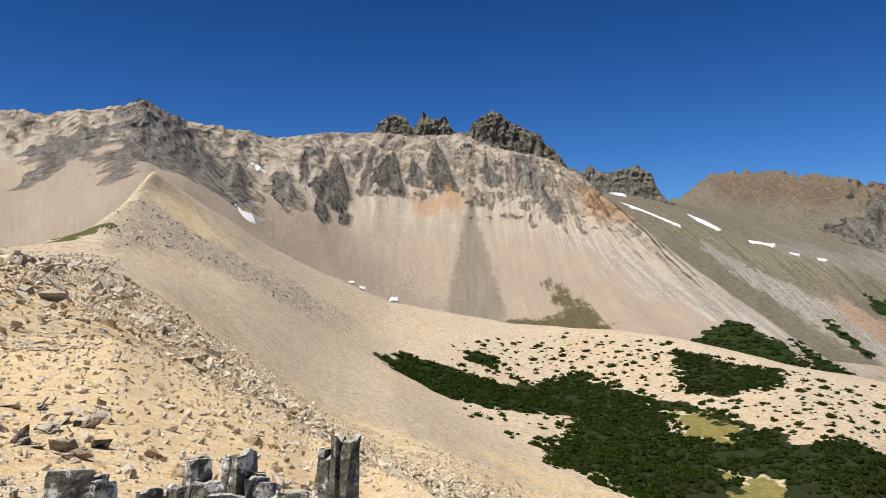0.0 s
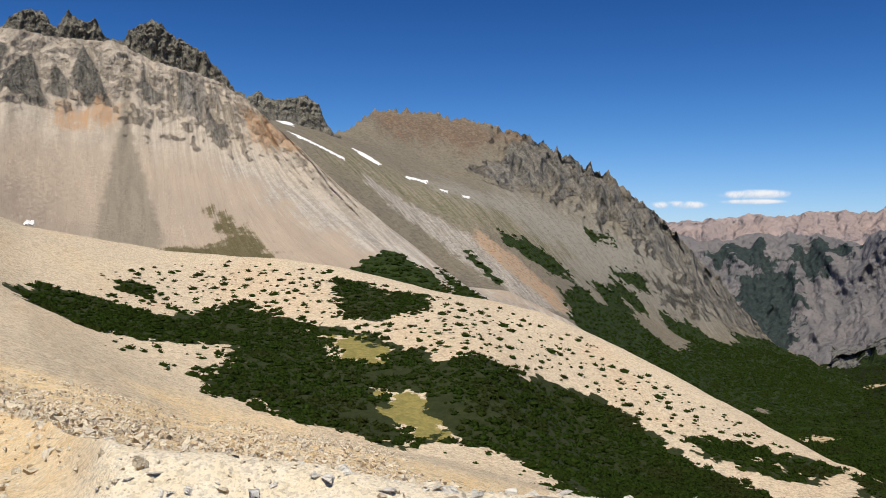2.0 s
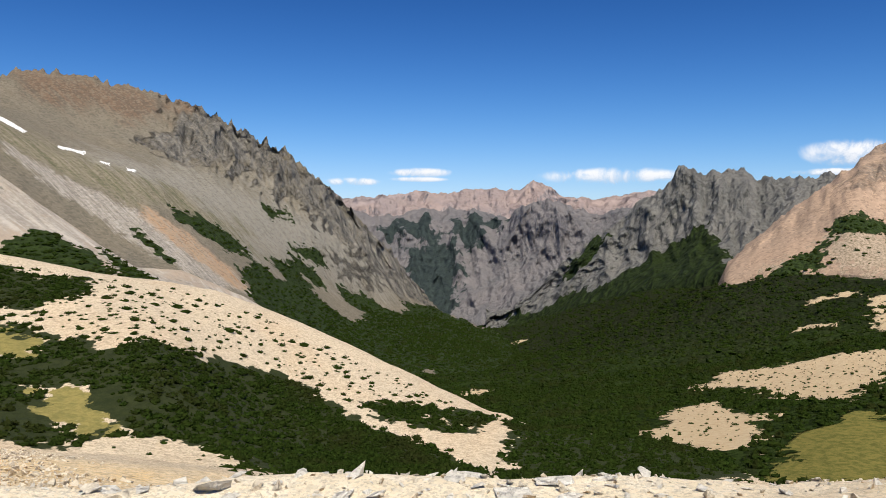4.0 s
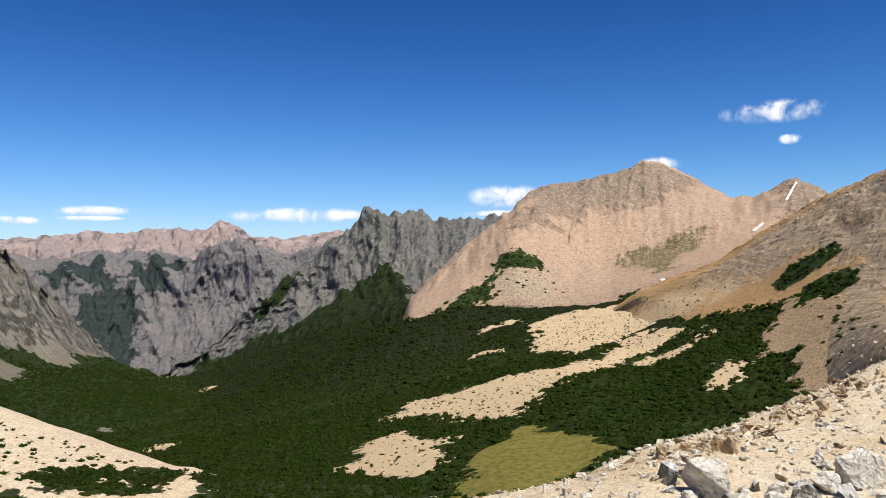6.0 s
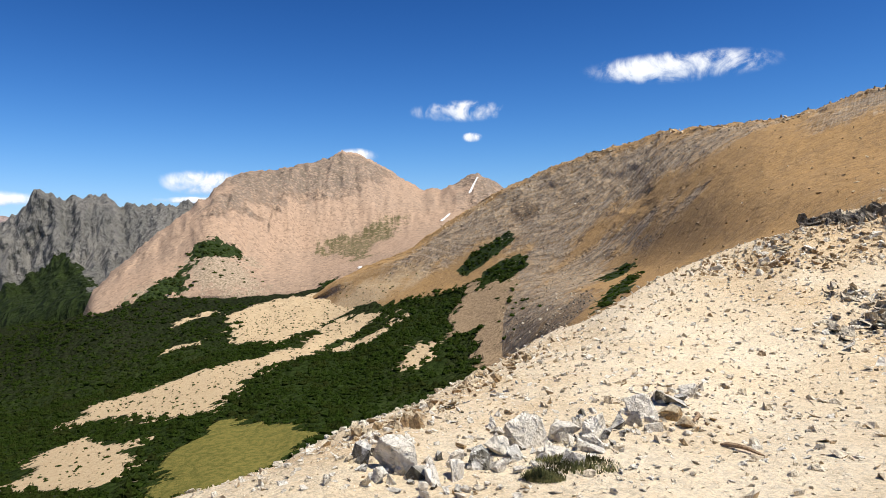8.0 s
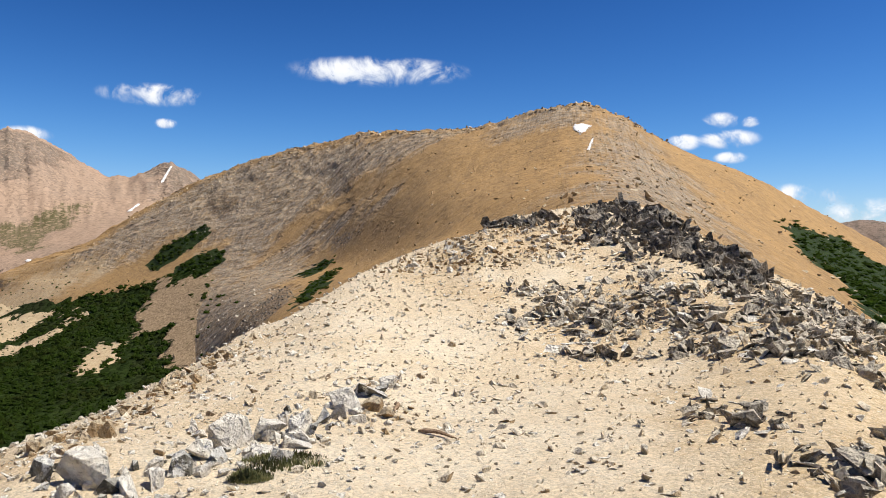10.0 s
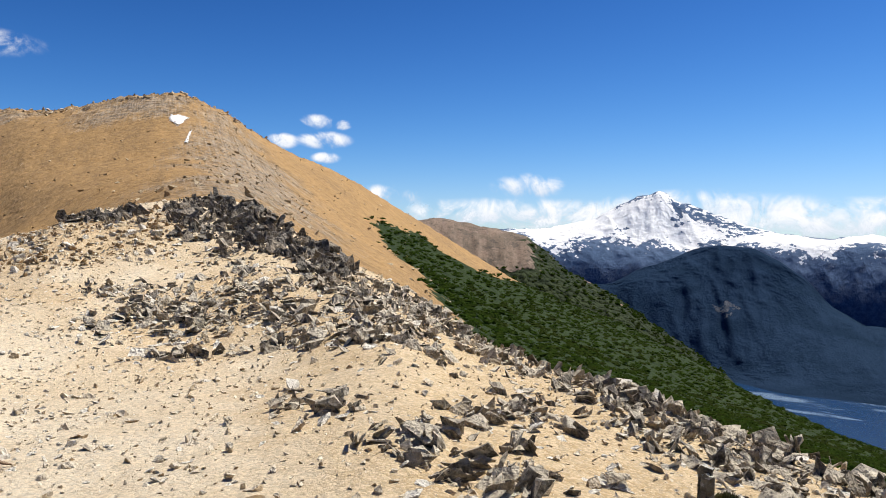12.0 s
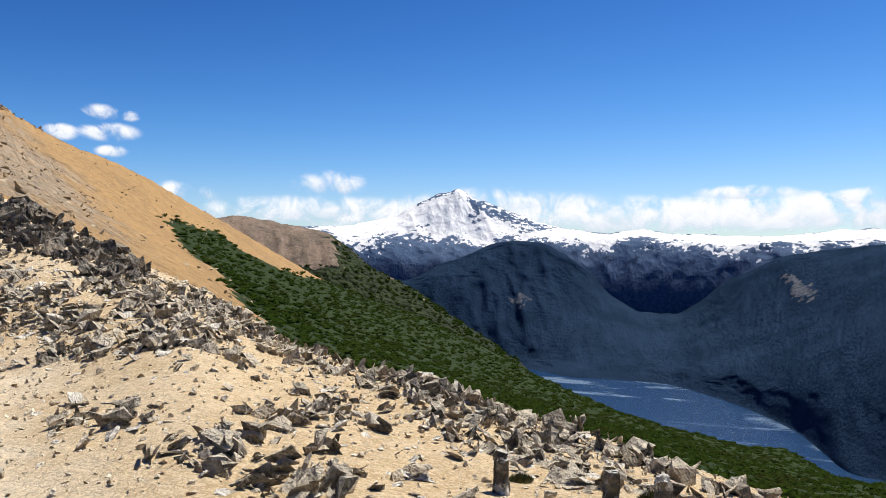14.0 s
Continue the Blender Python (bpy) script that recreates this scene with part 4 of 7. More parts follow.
WOODS_HILL.append([(696, -70), (730, -92), (718, -111), (686, -126), (665, -119), (670, -94), (679, -80)])
WOODS_HILL.append([(486, -132), (493, -148), (470, -151), (452, -144), (437, -125)])
WOODS_HILL.append([(346, -95), (389, -114), (431, -142), (349, -112), (304, -91), (307, -85)])
WOODS_HILL.append([(261, -318), (272, -347), (291, -402), (270, -395), (262, -412), (262, -440), (300, -600), (290, -690), (240, -690), (200, -690), (160, -690), (115, -650), (70, -650), (25, -620), (-14, -600), (-150, -560), (-125, -242), (-80, -115), (-45, -80), (-15, -58), (10, -56), (32, -62), (62, -98), (100, -148), (128, -182), (152, -212), (182, -236), (220, -273)])
BARE_EAST = []
BARE_EAST.append([(522, -56), (572, -67), (578, -52), (575, -42), (642, -52), (720, -72), (738, -84), (682, -80), (666, -98), (662, -120), (686, -126), (703, -140), (624, -142), (463, -99), (439, -71), (484, -57)])
BARE_EAST.append([(779, -72), (778, -92), (768, -119), (736, -128), (689, -125), (725, -107), (735, -90), (715, -73)])
TALUS = []
TALUS.append([(938, 4.35), (932, -51.1), (924, -106), (872, -147), (820, -182), (745, -218), (667, -243), (563, -237), (563, -216), (581, -202), (619, -185), (639, -161), (613, -135), (522, -98.6), (350, -76.9), (435, -75.2), (500, -63.4), (583, -56.7), (707, -48.2), (698, -79.1), (701, -104), (697, -127), (778, -107), (855, -56.0)])
TALUS.append([(124, -92.5), (270, -208), (371, -290), (362, -303), (307, -272), (281, -263), (253, -251), (196, -204), (138, -150), (127, -131), (118, -114), (114, -102), (122, -102)])
TALUS.append([(488, -269), (457, -275), (421, -275), (396, -289), (380, -299), (347, -249), (360, -238), (384, -235)])
TALUS.append([(868, -39), (886, -105), (849, -164), (782, -208), (602, -247), (546, -263), (479, -251), (487, -234), (508, -215), (567, -204), (626, -189), (671, -168), (703, -140), (803, -95), (822, -61)])
TALUS.append([(512, -60), (528, -85), (559, -107), (603, -137), (586, -168), (513, -184), (443, -181), (496, -174), (534, -161), (458, -121), (349, -79), (441, -68)])
SNOW_HILL = []
SNOW_HILL.append([(333, -239), (341, -249), (330, -252), (319, -240), (313, -231)])
SNOW_HILL.append([(299, -227), (304, -233), (274, -208), (275, -206)])
WOODS_FAR = []
WOODS_FAR.append([(581, -1101), (528, -1096), (477, -1091), (422, -1070), (297, -1009), (183, -910), (197, -850), (216, -823), (321, -831), (433, -833), (484, -841), (541, -854), (561, -943), (507, -978)])
ICECAP = []
ICECAP.append([(2391, -4162), (1885, -4402), (1642, -4510), (1524, -4552), (1440, -4579), (1213, -4620), (940, -4677), (601, -4724), (405, -4783), (47.3, -4794), (-381, -4769), (-668, -4753), (-876, -4707), (-1198, -4614), (-1110, -4273), (-647, -4409), (-101, -4412), (345, -4443), (801, -4312), (1068, -4326), (1312, -4225), (1584, -4204), (1793, -4020), (2025, -3905)])
ICEROCK = []
ICEROCK.append([(1402, -4517), (1207, -4598), (972, -4580), (1099, -4453), (1272, -4442), (1362, -4444)])
PALE_CLIFF = []
PALE_CLIFF.append([(970, -3750), (879, -3773), (910, -3708)])
PALE_CLIFF.append([(-310, -3877), (-383, -3766), (-402, -3527), (-368, -3506), (-327, -3652)])
PILE = []
PILE.append([(15.93, -11.52), (16.99, -12.77), (16.59, -13.44), (15.11, -13.75), (14.20, -13.87), (12.80, -13.32), (11.19, -12.38), (10.24, -12.12), (9.47, -10.20), (10.43, -10.63), (11.31, -10.89), (12.00, -10.76), (12.81, -10.69), (14.03, -10.39)])
PILE.append([(17.37, -9.75), (17.52, -10.71), (16.53, -11.14), (15.63, -10.53), (16.18, -10.05), (16.62, -9.49)])
SLABS = []
SLABS.append([(12.53, -7.40), (12.41, -7.97), (12.22, -8.50), (11.82, -9.01), (11.36, -9.48), (10.11, -9.74), (9.04, -10.00), (8.59, -10.38), (8.44, -11.11), (7.58, -11.17), (6.55, -10.78), (5.48, -9.75), (5.63, -9.04), (5.59, -8.07), (5.57, -7.05), (6.22, -6.88), (7.16, -6.90), (8.14, -6.79), (8.55, -6.37), (8.87, -5.88), (9.76, -6.01), (10.67, -6.09)])
SLABS.append([(13.85, -10.25), (12.66, -10.56), (11.84, -10.62), (11.15, -10.74), (10.27, -10.46), (9.32, -10.03), (9.85, -9.49), (10.82, -9.57), (11.75, -9.52), (12.77, -9.59)])
SLABS.append([(4.59, -9.69), (4.03, -9.48), (3.57, -9.46), (2.78, -9.04), (2.06, -8.59), (1.37, -8.03), (0.80, -7.59), (0.06, -6.98), (-0.57, -7.05), (-0.12, -5.95), (0.24, -5.55), (0.86, -5.77), (1.57, -5.95), (2.08, -6.35), (2.63, -6.97), (3.38, -7.87)])
SLABS.append([(3.94, -5.75), (3.91, -6.11), (3.86, -6.48), (3.74, -6.94), (3.59, -7.43), (3.06, -6.33), (2.95, -5.68), (2.85, -5.11), (3.15, -4.95)])
SLABS.append([(5.78, -5.46), (5.46, -5.67), (4.38, -5.04), (3.99, -4.53), (4.39, -4.56), (4.82, -4.60)])
SLABS.append([(4.06, -5.13), (3.67, -4.93), (3.35, -4.81), (2.99, -4.23), (3.35, -4.23)])
SLABS.append([(2.83, -4.12), (2.74, -4.56), (2.61, -5.01), (2.27, -5.02), (1.95, -5.05), (1.54, -4.71), (2.09, -4.15), (2.58, -3.71)])
EDGE = [(11.2, -11.8), (9.5, -11.8), (4.6, -9.6), (3.3, -9.1), (0.2, -7.5), (0.6, -6.4), (1.4, -7.0), (2.3, -7.4), (3.6, -8.0), (5.3, -8.9), (7.5, -9.4), (9.5, -10.3)]
BAND = [(13.0, -8.2), (11.9, -8.4), (11.4, -9.4), (10.5, -9.9), (8.8, -9.7), (7.0, -9.2), (6.2, -9.0), (5.5, -7.1), (6.8, -7.4), (7.9, -7.1), (8.9, -6.9), (9.9, -6.6), (11.1, -6.8)]
WHITE_STONES = []
WHITE_STONES.append([(6.34, 0.42), (6.31, 0.05), (5.90, -0.17), (5.59, -0.36), (6.32, -0.65), (7.26, -1.02), (7.20, -1.46), (7.32, -1.82), (7.54, -2.23), (8.00, -2.66), (8.48, -3.12), (7.94, -3.18), (7.05, -2.56), (6.27, -2.05), (6.15, -1.67), (6.13, -1.33), (5.92, -1.01), (5.72, -0.72), (5.29, -0.50), (4.92, -0.32), (4.87, 0.01), (4.81, 0.33)])
OCHRE_STONES = []
OCHRE_STONES.append([(15.62, -5.90), (16.66, -7.38), (17.30, -8.88), (16.91, -9.99), (16.83, -10.98), (16.57, -11.89), (12.85, -9.51), (13.15, -8.86), (13.45, -8.21), (13.64, -7.26), (14.35, -6.58), (14.86, -6.20)])
OCHRE_STONES.append([(6.84, 0.51), (7.54, 0.15), (8.67, -0.28), (9.77, -0.81), (11.30, -1.51), (11.96, -1.98), (12.76, -2.53), (11.62, -2.45), (10.42, -1.86), (9.34, -1.37), (8.24, -0.77), (7.22, -0.28), (6.50, 0.09), (5.96, 0.40)])
SLABS_WEST = []
SLABS_WEST.append([(-5.80, 10.10), (-5.34, 10.43), (-4.86, 10.82), (-3.57, 8.39), (-3.85, 8.07), (-4.12, 7.80), (-4.30, 7.53)])
SLABS_WEST.append([(-10.33, 17.88), (-10.12, 18.84), (-9.74, 19.61), (-8.55, 17.77), (-8.83, 16.70), (-8.97, 15.57)])
SLABS_WEST.append([(-116, 199), (-104, 193), (-81.9, 166), (-65.5, 146), (-39.1, 88.8), (-24.50, 51.3), (-19.41, 37.7), (-17.48, 31.9), (-16.37, 28.19)])
OUTCROP = []
OUTCROP.append([(412, -78.3), (399, -87.7), (428, -111), (357, -97.5), (330, -77.6), (364, -74.7)])
OUTCROP.append([(508, -166), (487, -169), (454, -163), (473, -160), (491, -160)])
OUTCROP.append([(830, -128), (805, -151), (747, -150), (762, -133)])
WOODS_GORGE = []
WOODS_GORGE.append([(2367, 2468), (2455, 2442), (2560, 2348), (2540, 2277), (2509, 2183), (2416, 2265), (2380, 2368)])
WOODS_GORGE.append([(2307, 2211), (2455, 2072), (2296, 1937), (2212, 2012), (2253, 2128)])
WOODS_GORGE.append([(2617, 2261), (2699, 2179), (2583, 2007), (2528, 2103)])
WOODS_GORGE.append([(2717, 2096), (2732, 2012), (2638, 1973), (2653, 2040)])
WOODS_GREY = []
WOODS_GREY.append([(1870, 980), (1856, 900), (1874, 839), (2016, 839), (1950, 773), (1746, 739), (1786, 873)])
WOODS_GREY.append([(2119, 1343), (2164, 1302), (2265, 1292), (2184, 1216), (2135, 1238), (2057, 1272)])
WOODS_GREY.append([(2001, 1229), (1925, 1068), (1994, 1058), (1977, 974), (2058, 969), (2055, 846), (1980, 780), (1844, 696), (1700, 640), (1660, 700), (1700, 867), (1750, 1128), (1850, 1415), (2043, 1502)])
WOODS_GREY.append([(2179, 1210), (2151, 1248), (2132, 1330), (2090, 1330), (2110, 1240)])
WOODS_GORGE.append([(2508, 2183), (2541, 2144), (2377, 1976), (2208, 1915), (2180, 1990), (2268, 2085), (2358, 2298)])
WOODS_FAR.append([(440, -1040), (300, -980), (180, -880), (140, -900), (180, -960), (240, -1040), (310, -1090), (380, -1110), (440, -1120)])
IRON = []
IRON.append([(-240, 863), (-231, 865), (-213, 817), (-195, 734), (-189, 684), (-228, 793)])
IRON.append([(-199, 910), (-189, 918), (-168, 873), (-168, 834), (-183, 832), (-197, 875)])
IRON.append([(-145, 1016), (-129, 995), (-117, 963), (-122, 925), (-138, 912), (-154, 914), (-162, 915), (-154, 968)])
IRON.append([(-97.0, 1047), (-88.7, 1039), (-96.1, 1002), (-105, 978), (-111, 979), (-104, 1023)])
IRON.append([(-66.9, 1064), (-54.9, 1021), (-47.5, 996), (-75.2, 988), (-97.5, 982), (-89.5, 1009), (-75.3, 1042)])
IRON.append([(-41.7, 1059), (-25.79, 1026), (-26.81, 1011), (-47.3, 1018)])
IRON.append([(-11.44, 1076), (0.59, 1057), (12.91, 1027), (20.26, 1010), (-2.96, 1013), (-18.25, 1027), (-22.46, 1042)])
IRON.append([(61.0, 1051), (79.2, 1030), (81.9, 1016), (63.2, 1023), (50.5, 1029)])
IRON.append([(101, 1052), (115, 1035), (129, 1010), (113, 1009), (99.2, 1029)])
IRON.append([(-151, 913), (-141, 912), (-130, 884), (-135, 857), (-146, 869)])
IRON.append([(-123, 932), (-112, 934), (-112, 909), (-122, 898)])
IRON.append([(129, 1013), (142, 995), (156, 961), (145, 965), (132, 991)])
IRON.append([(-181, 947), (-177, 977), (-166, 938), (-170, 908)])
IRON.append([(-119, 1035), (-111, 1045), (-111, 1015), (-118, 1005)])
SAND_HILL = []
SAND_HILL.append([(959, 171), (995, 140), (1018, 106), (1011, 67.1), (978, 28.46), (906, -27.41), (856, -38.4), (857, -13.03), (851, 12.37), (872, 38.7), (898, 66.6), (943, 105), (952, 142)])
CLOUDS = []
CLOUDS.append((4523, -1778, 1054, 631, 108))
CLOUDS.append((4837, -475, 841, 360, 79))
CLOUDS.append((4831, -533, 675, 79, 36))
CLOUDS.append((4856, 203, 563, 151, 58))
CLOUDS.append((3327, -3543, 606, 198, 65))
CLOUDS.append((3361, -3510, 719, 123, 58))
CLOUDS.append((3242, -3621, 705, 65, 40))
CLOUDS.append((3512, -3360, 594, 123, 58))
CLOUDS.append((3320, -3549, 495, 108, 43))
CLOUDS.append((2272, -4296, 326, 270, 94))
CLOUDS.append((3006, -3819, 271, 270, 79))
CLOUDS.append((2360, -4249, 158, 937, 108))
CLOUDS.append((1303, -4682, 192, 793, 123))
CLOUDS.append((211, -4855, 135, 1081, 123))
CLOUDS.append((-648, -4817, 133, 793, 130))
CLOUDS.append((888, -4778, 96, 2523, 123))
CLOUDS.append((-167, -4857, 241, 342, 58))
CLOUDS.append((-759, -4800, 194, 324, 79))
CLOUDS.append((4269, 2323, 283, 541, 101))
CLOUDS.append((3557, 3312, 307, 234, 58))
CLOUDS.append((3251, 3612, 246, 216, 50))
CLOUDS.append((3545, 3325, 264, 216, 32))
CLOUDS.append((4730, 1115, 394, 324, 87))
CLOUDS.append((4707, 1209, 289, 252, 40))
PALE_BLOCKS = []  # x, y, width and tone of the larger stones of the white heap
PALE_BLOCKS.append((5.47, 0.22, 0.19, 1))
PALE_BLOCKS.append((5.36, -0.03, 0.29, 0))
PALE_BLOCKS.append((5.15, 0.10, 0.13, 0))
PALE_BLOCKS.append((5.17, -0.24, 0.17, 0))
PALE_BLOCKS.append((5.31, -0.43, 0.15, 0))
PALE_BLOCKS.append((5.89, -0.82, 0.26, 0))
PALE_BLOCKS.append((6.13, -1.11, 0.31, 0))
PALE_BLOCKS.append((6.33, -1.43, 0.27, 0))
PALE_BLOCKS.append((5.53, -0.62, 0.17, 1))
PALE_BLOCKS.append((5.48, -0.74, 0.13, 0))
PALE_BLOCKS.append((5.76, -0.94, 0.15, 1))
PALE_BLOCKS.append((6.34, -1.69, 0.22, 0))
PALE_BLOCKS.append((6.65, -2.00, 0.18, 1))
PALE_BLOCKS.append((6.24, -1.77, 0.15, 1))
PALE_BLOCKS.append((6.79, -2.16, 0.16, 0))
PALE_BLOCKS.append((7.08, -2.35, 0.25, 0))
PALE_BLOCKS.append((7.71, -2.86, 0.29, 1))
PALE_BLOCKS.append((8.04, -3.20, 0.22, 0))
PALE_BLOCKS.append((7.04, -2.63, 0.22, 2))
PALE_BLOCKS.append((6.77, -2.68, 0.19, 2))
PALE_BLOCKS.append((5.69, -1.24, 0.17, 0))
PALE_BLOCKS.append((5.91, -1.46, 0.14, 0))
PALE_BLOCKS.append((5.64, -1.11, 0.13, 0))
PALE_BLOCKS.append((6.60, -2.30, 0.13, 0))
PALE_BLOCKS.append((5.26, -0.15, 0.16, 1))
PALE_BLOCKS.append((5.84, -1.57, 0.15, 0))


# ---- materials ----
class Graph:
    """A short hand for building a node material."""

    def __init__(self, name):
        self.mat = bpy.data.materials.new(name)
        self.mat.use_nodes = True
        self.t = self.mat.node_tree
        self.bsdf = self.t.nodes["Principled BSDF"]
        self.out = self.t.nodes["Material Output"]
        self.geo = self.t.nodes.new("ShaderNodeNewGeometry")

    def put(self, socket, value):
        if hasattr(value, "is_output"):
            self.t.links.new(value, socket)
        else:
            socket.default_value = value

    def attr(self, name):
        n = self.t.nodes.new("ShaderNodeAttribute")
        n.attribute_name = name
        return n.outputs["Fac"]

    def math(self, op, a, b=0.0, clamp=False):
        n = self.t.nodes.new("ShaderNodeMath")
        n.operation, n.use_clamp = op, clamp
        self.put(n.inputs[0], a)
        self.put(n.inputs[1], b)
        return n.outputs[0]

    def step(self, x, lo, hi):
        n = self.t.nodes.new("ShaderNodeMapRange")
        n.interpolation_type = "SMOOTHSTEP"
        for i, v in enumerate((x, lo, hi, 0.0, 1.0)):
            self.put(n.inputs[i], v)
        return n.outputs[0]

    def vec(self, x, y, z=0.0):
        n = self.t.nodes.new("ShaderNodeCombineXYZ")
        for i, v in enumerate((x, y, z)):
            self.put(n.inputs[i], v)
        return n.outputs[0]

    def noise(self, scale, detail=6.0, rough=0.55, vector=None, distort=0.0):
        n = self.t.nodes.new("ShaderNodeTexNoise")
        self.put(n.inputs["Vector"], vector if vector is not None else self.geo.outputs["Position"])
        n.inputs["Scale"].default_value, n.inputs["Detail"].default_value = scale, detail
        n.inputs["Roughness"].default_value, n.inputs["Distortion"].default_value = rough, distort
        return n.outputs["Fac"]

    def crags(self, scale, detail=8.0, vector=None):
        """Ridged fractal noise: sharp ribs and hollows."""
        n = self.t.nodes.new("ShaderNodeTexNoise")
        n.noise_type, n.normalize = "RIDGED_MULTIFRACTAL", False
        self.put(n.inputs["Vector"], vector if vector is not None else self.geo.outputs["Position"])
        n.inputs["Scale"].default_value, n.inputs["Detail"].default_value = scale, detail
        n.inputs["Roughness"].default_value, n.inputs["Offset"].default_value, n.inputs["Gain"].default_value = 0.55, 1.0, 1.6
        return n.outputs["Fac"]

    def cells(self, scale, vector=None, feature="F1", out="Distance", jitter=1.0):
        n = self.t.nodes.new("ShaderNodeTexVoronoi")
        n.feature = feature
        self.put(n.inputs["Vector"], vector if vector is not None else self.geo.outputs["Position"])
        n.inputs["Scale"].default_value, n.inputs["Randomness"].default_value = scale, jitter
        return n.outputs[out]

    def mix(self, fac, a, b, mode="MIX"):
        n = self.t.nodes.new("ShaderNodeMix")
        n.data_type, n.blend_type = "RGBA", mode
        self.put(n.inputs[0], fac)
        for socket, v in ((n.inputs[6], a), (n.inputs[7], b)):
            self.put(socket, v if hasattr(v, "is_output") else (*v, 1.0))
        return n.outputs[2]

    def bump(self, height, distance, strength=1.0, normal=None):
        n = self.t.nodes.new("ShaderNodeBump")
        n.inputs["Strength"].default_value, n.inputs["Distance"].default_value = strength, distance
        self.put(n.inputs["Height"], height)
        if normal is not None:
            self.put(n.inputs["Normal"], normal)
        return n.outputs[0]

    def done(self, color, rough=0.9, normal=None, spec=0.2):
        self.put(self.bsdf.inputs["Base Color"], color if hasattr(color, "is_output") else (*color, 1.0))
        self.put(self.bsdf.inputs["Roughness"], rough)
        self.bsdf.inputs["Specular IOR Level"].default_value = spec
        if normal is not None:
            self.put(self.bsdf.inputs["Normal"], normal)
        return self.mat


def terrain(name, ground, big, streak=None, speck=None, rock=None, covers=(), bump=(1.0, 1.0), ribs=None, crowns=None, stones=()):
    """Bare ground: two tones in patches of big metres, streak = (colour, across, down, strength) for chutes that run down the slope,
    speck = (colour, size, amount) for stones, rock = (light, dark, steepness) on steep faces, covers = (mask, light, dark, size, fray, softness),
    ribs = (size, depth, mask) for broken rock relief too fine for the mesh, crowns = (size, height, free of trees) for far woods,
    stones = (size, amount, height) for loose pieces of many tones."""
    g = Graph(name)
    a, b = ground
    col = g.mix(g.step(g.noise(1.0 / big, 8, 0.6), 0.38, 0.62), a, b)
    if streak:
        c, du, dv, k = streak
        flow = g.vec(g.math("MULTIPLY", g.attr("across"), 1.0 / du), g.math("MULTIPLY", g.attr("down"), 1.0 / dv))
        n1 = g.noise(1.0, 7, 0.65, flow, 0.6)
        col = g.mix(g.math("MULTIPLY", g.step(n1, 0.46, 0.66), k), col, c)
        col = g.mix(g.math("MULTIPLY", g.step(n1, 0.5, 0.3), k * 0.6), col, tuple(min(1, v * 1.25) for v in a))
        thin = g.vec(g.math("MULTIPLY", g.attr("across"), 5.0 / du), g.math("MULTIPLY", g.attr("down"), 2.0 / dv))
        col = g.mix(g.math("MULTIPLY", g.step(g.noise(1.0, 6, 0.7, thin, 0.8), 0.55, 0.75), k * 0.7), col, tuple(v * 0.8 for v in c))
        dash = g.vec(g.math("MULTIPLY", g.attr("across"), 14.0 / du), g.math("MULTIPLY", g.attr("down"), 14.0 / dv))
        d1 = g.noise(1.0, 5, 0.7, dash, 1.2)
        col = g.mix(g.math("MULTIPLY", g.step(d1, 0.56, 0.66), k * 0.9), col, tuple(v * 0.7 for v in c))
        col = g.mix(g.math("MULTIPLY", g.step(d1, 0.44, 0.34), k * 0.9), col, tuple(min(1, v * 1.3) for v in a))
    if rock:
        light, dark, steep = rock
        nz = g.t.nodes.new("ShaderNodeSeparateXYZ")
        g.t.links.new(g.geo.outputs["Normal"], nz.inputs[0])
        n2 = g.noise(6.0 / big, 10, 0.7)
        fac = g.step(g.math("ADD", nz.outputs[2], g.math("MULTIPLY", g.math("SUBTRACT", n2, 0.5), 0.7)), steep + 0.08, steep - 0.08)
        face = g.mix(g.step(g.noise(14.0 / big, 9, 0.75), 0.36, 0.64), dark, light)
        col = g.mix(fac, col, face)
    # mineral covers lie under the stones, plants over them
    for plants in (False, True):
        for mask, light, dark, size, fray, *soft in covers:
            if (not soft) != plants:
                continue
            edge = soft[0] if soft else 0.03
            fringe, tone = g.noise(1.0 / size, 9, 0.62), g.noise(2.5 / size, 8, 0.75)
            if streak and soft:  # loose rock spreads down the slope
                run = g.vec(g.math("MULTIPLY", g.attr("across"), 1.2 / size), g.math("MULTIPLY", g.attr("down"), 0.13 / size))
                drawn = g.noise(1.0, 8, 0.66, run, 0.5)
                fringe = g.math("ADD", g.math("MULTIPLY", fringe, 0.4), g.math("MULTIPLY", drawn, 0.6))
                tone = g.math("ADD", g.math("MULTIPLY", tone, 0.4), g.math("MULTIPLY", drawn, 0.6))
            m = g.math("ADD", g.attr(mask), g.math("MULTIPLY", g.math("SUBTRACT", fringe, 0.5), fray))
            shade = g.mix(g.step(tone, 0.38, 0.62), dark, light)
            col = g.mix(g.step(m, 0.5 - edge, 0.5 + edge), col, shade)
        if speck and not plants:
            c, size, amount = speck
            for k in (1.0, 0.3):
                col = g.mix(g.math("MULTIPLY", g.step(g.noise(k / size, 4, 0.75), 0.53, 0.62), amount), col, c)
                col = g.mix(g.math("MULTIPLY", g.step(g.noise(k * 0.8 / size, 4, 0.75), 0.46, 0.36), amount * 0.7), col, tuple(min(0.9, v * 1.35) for v in a))
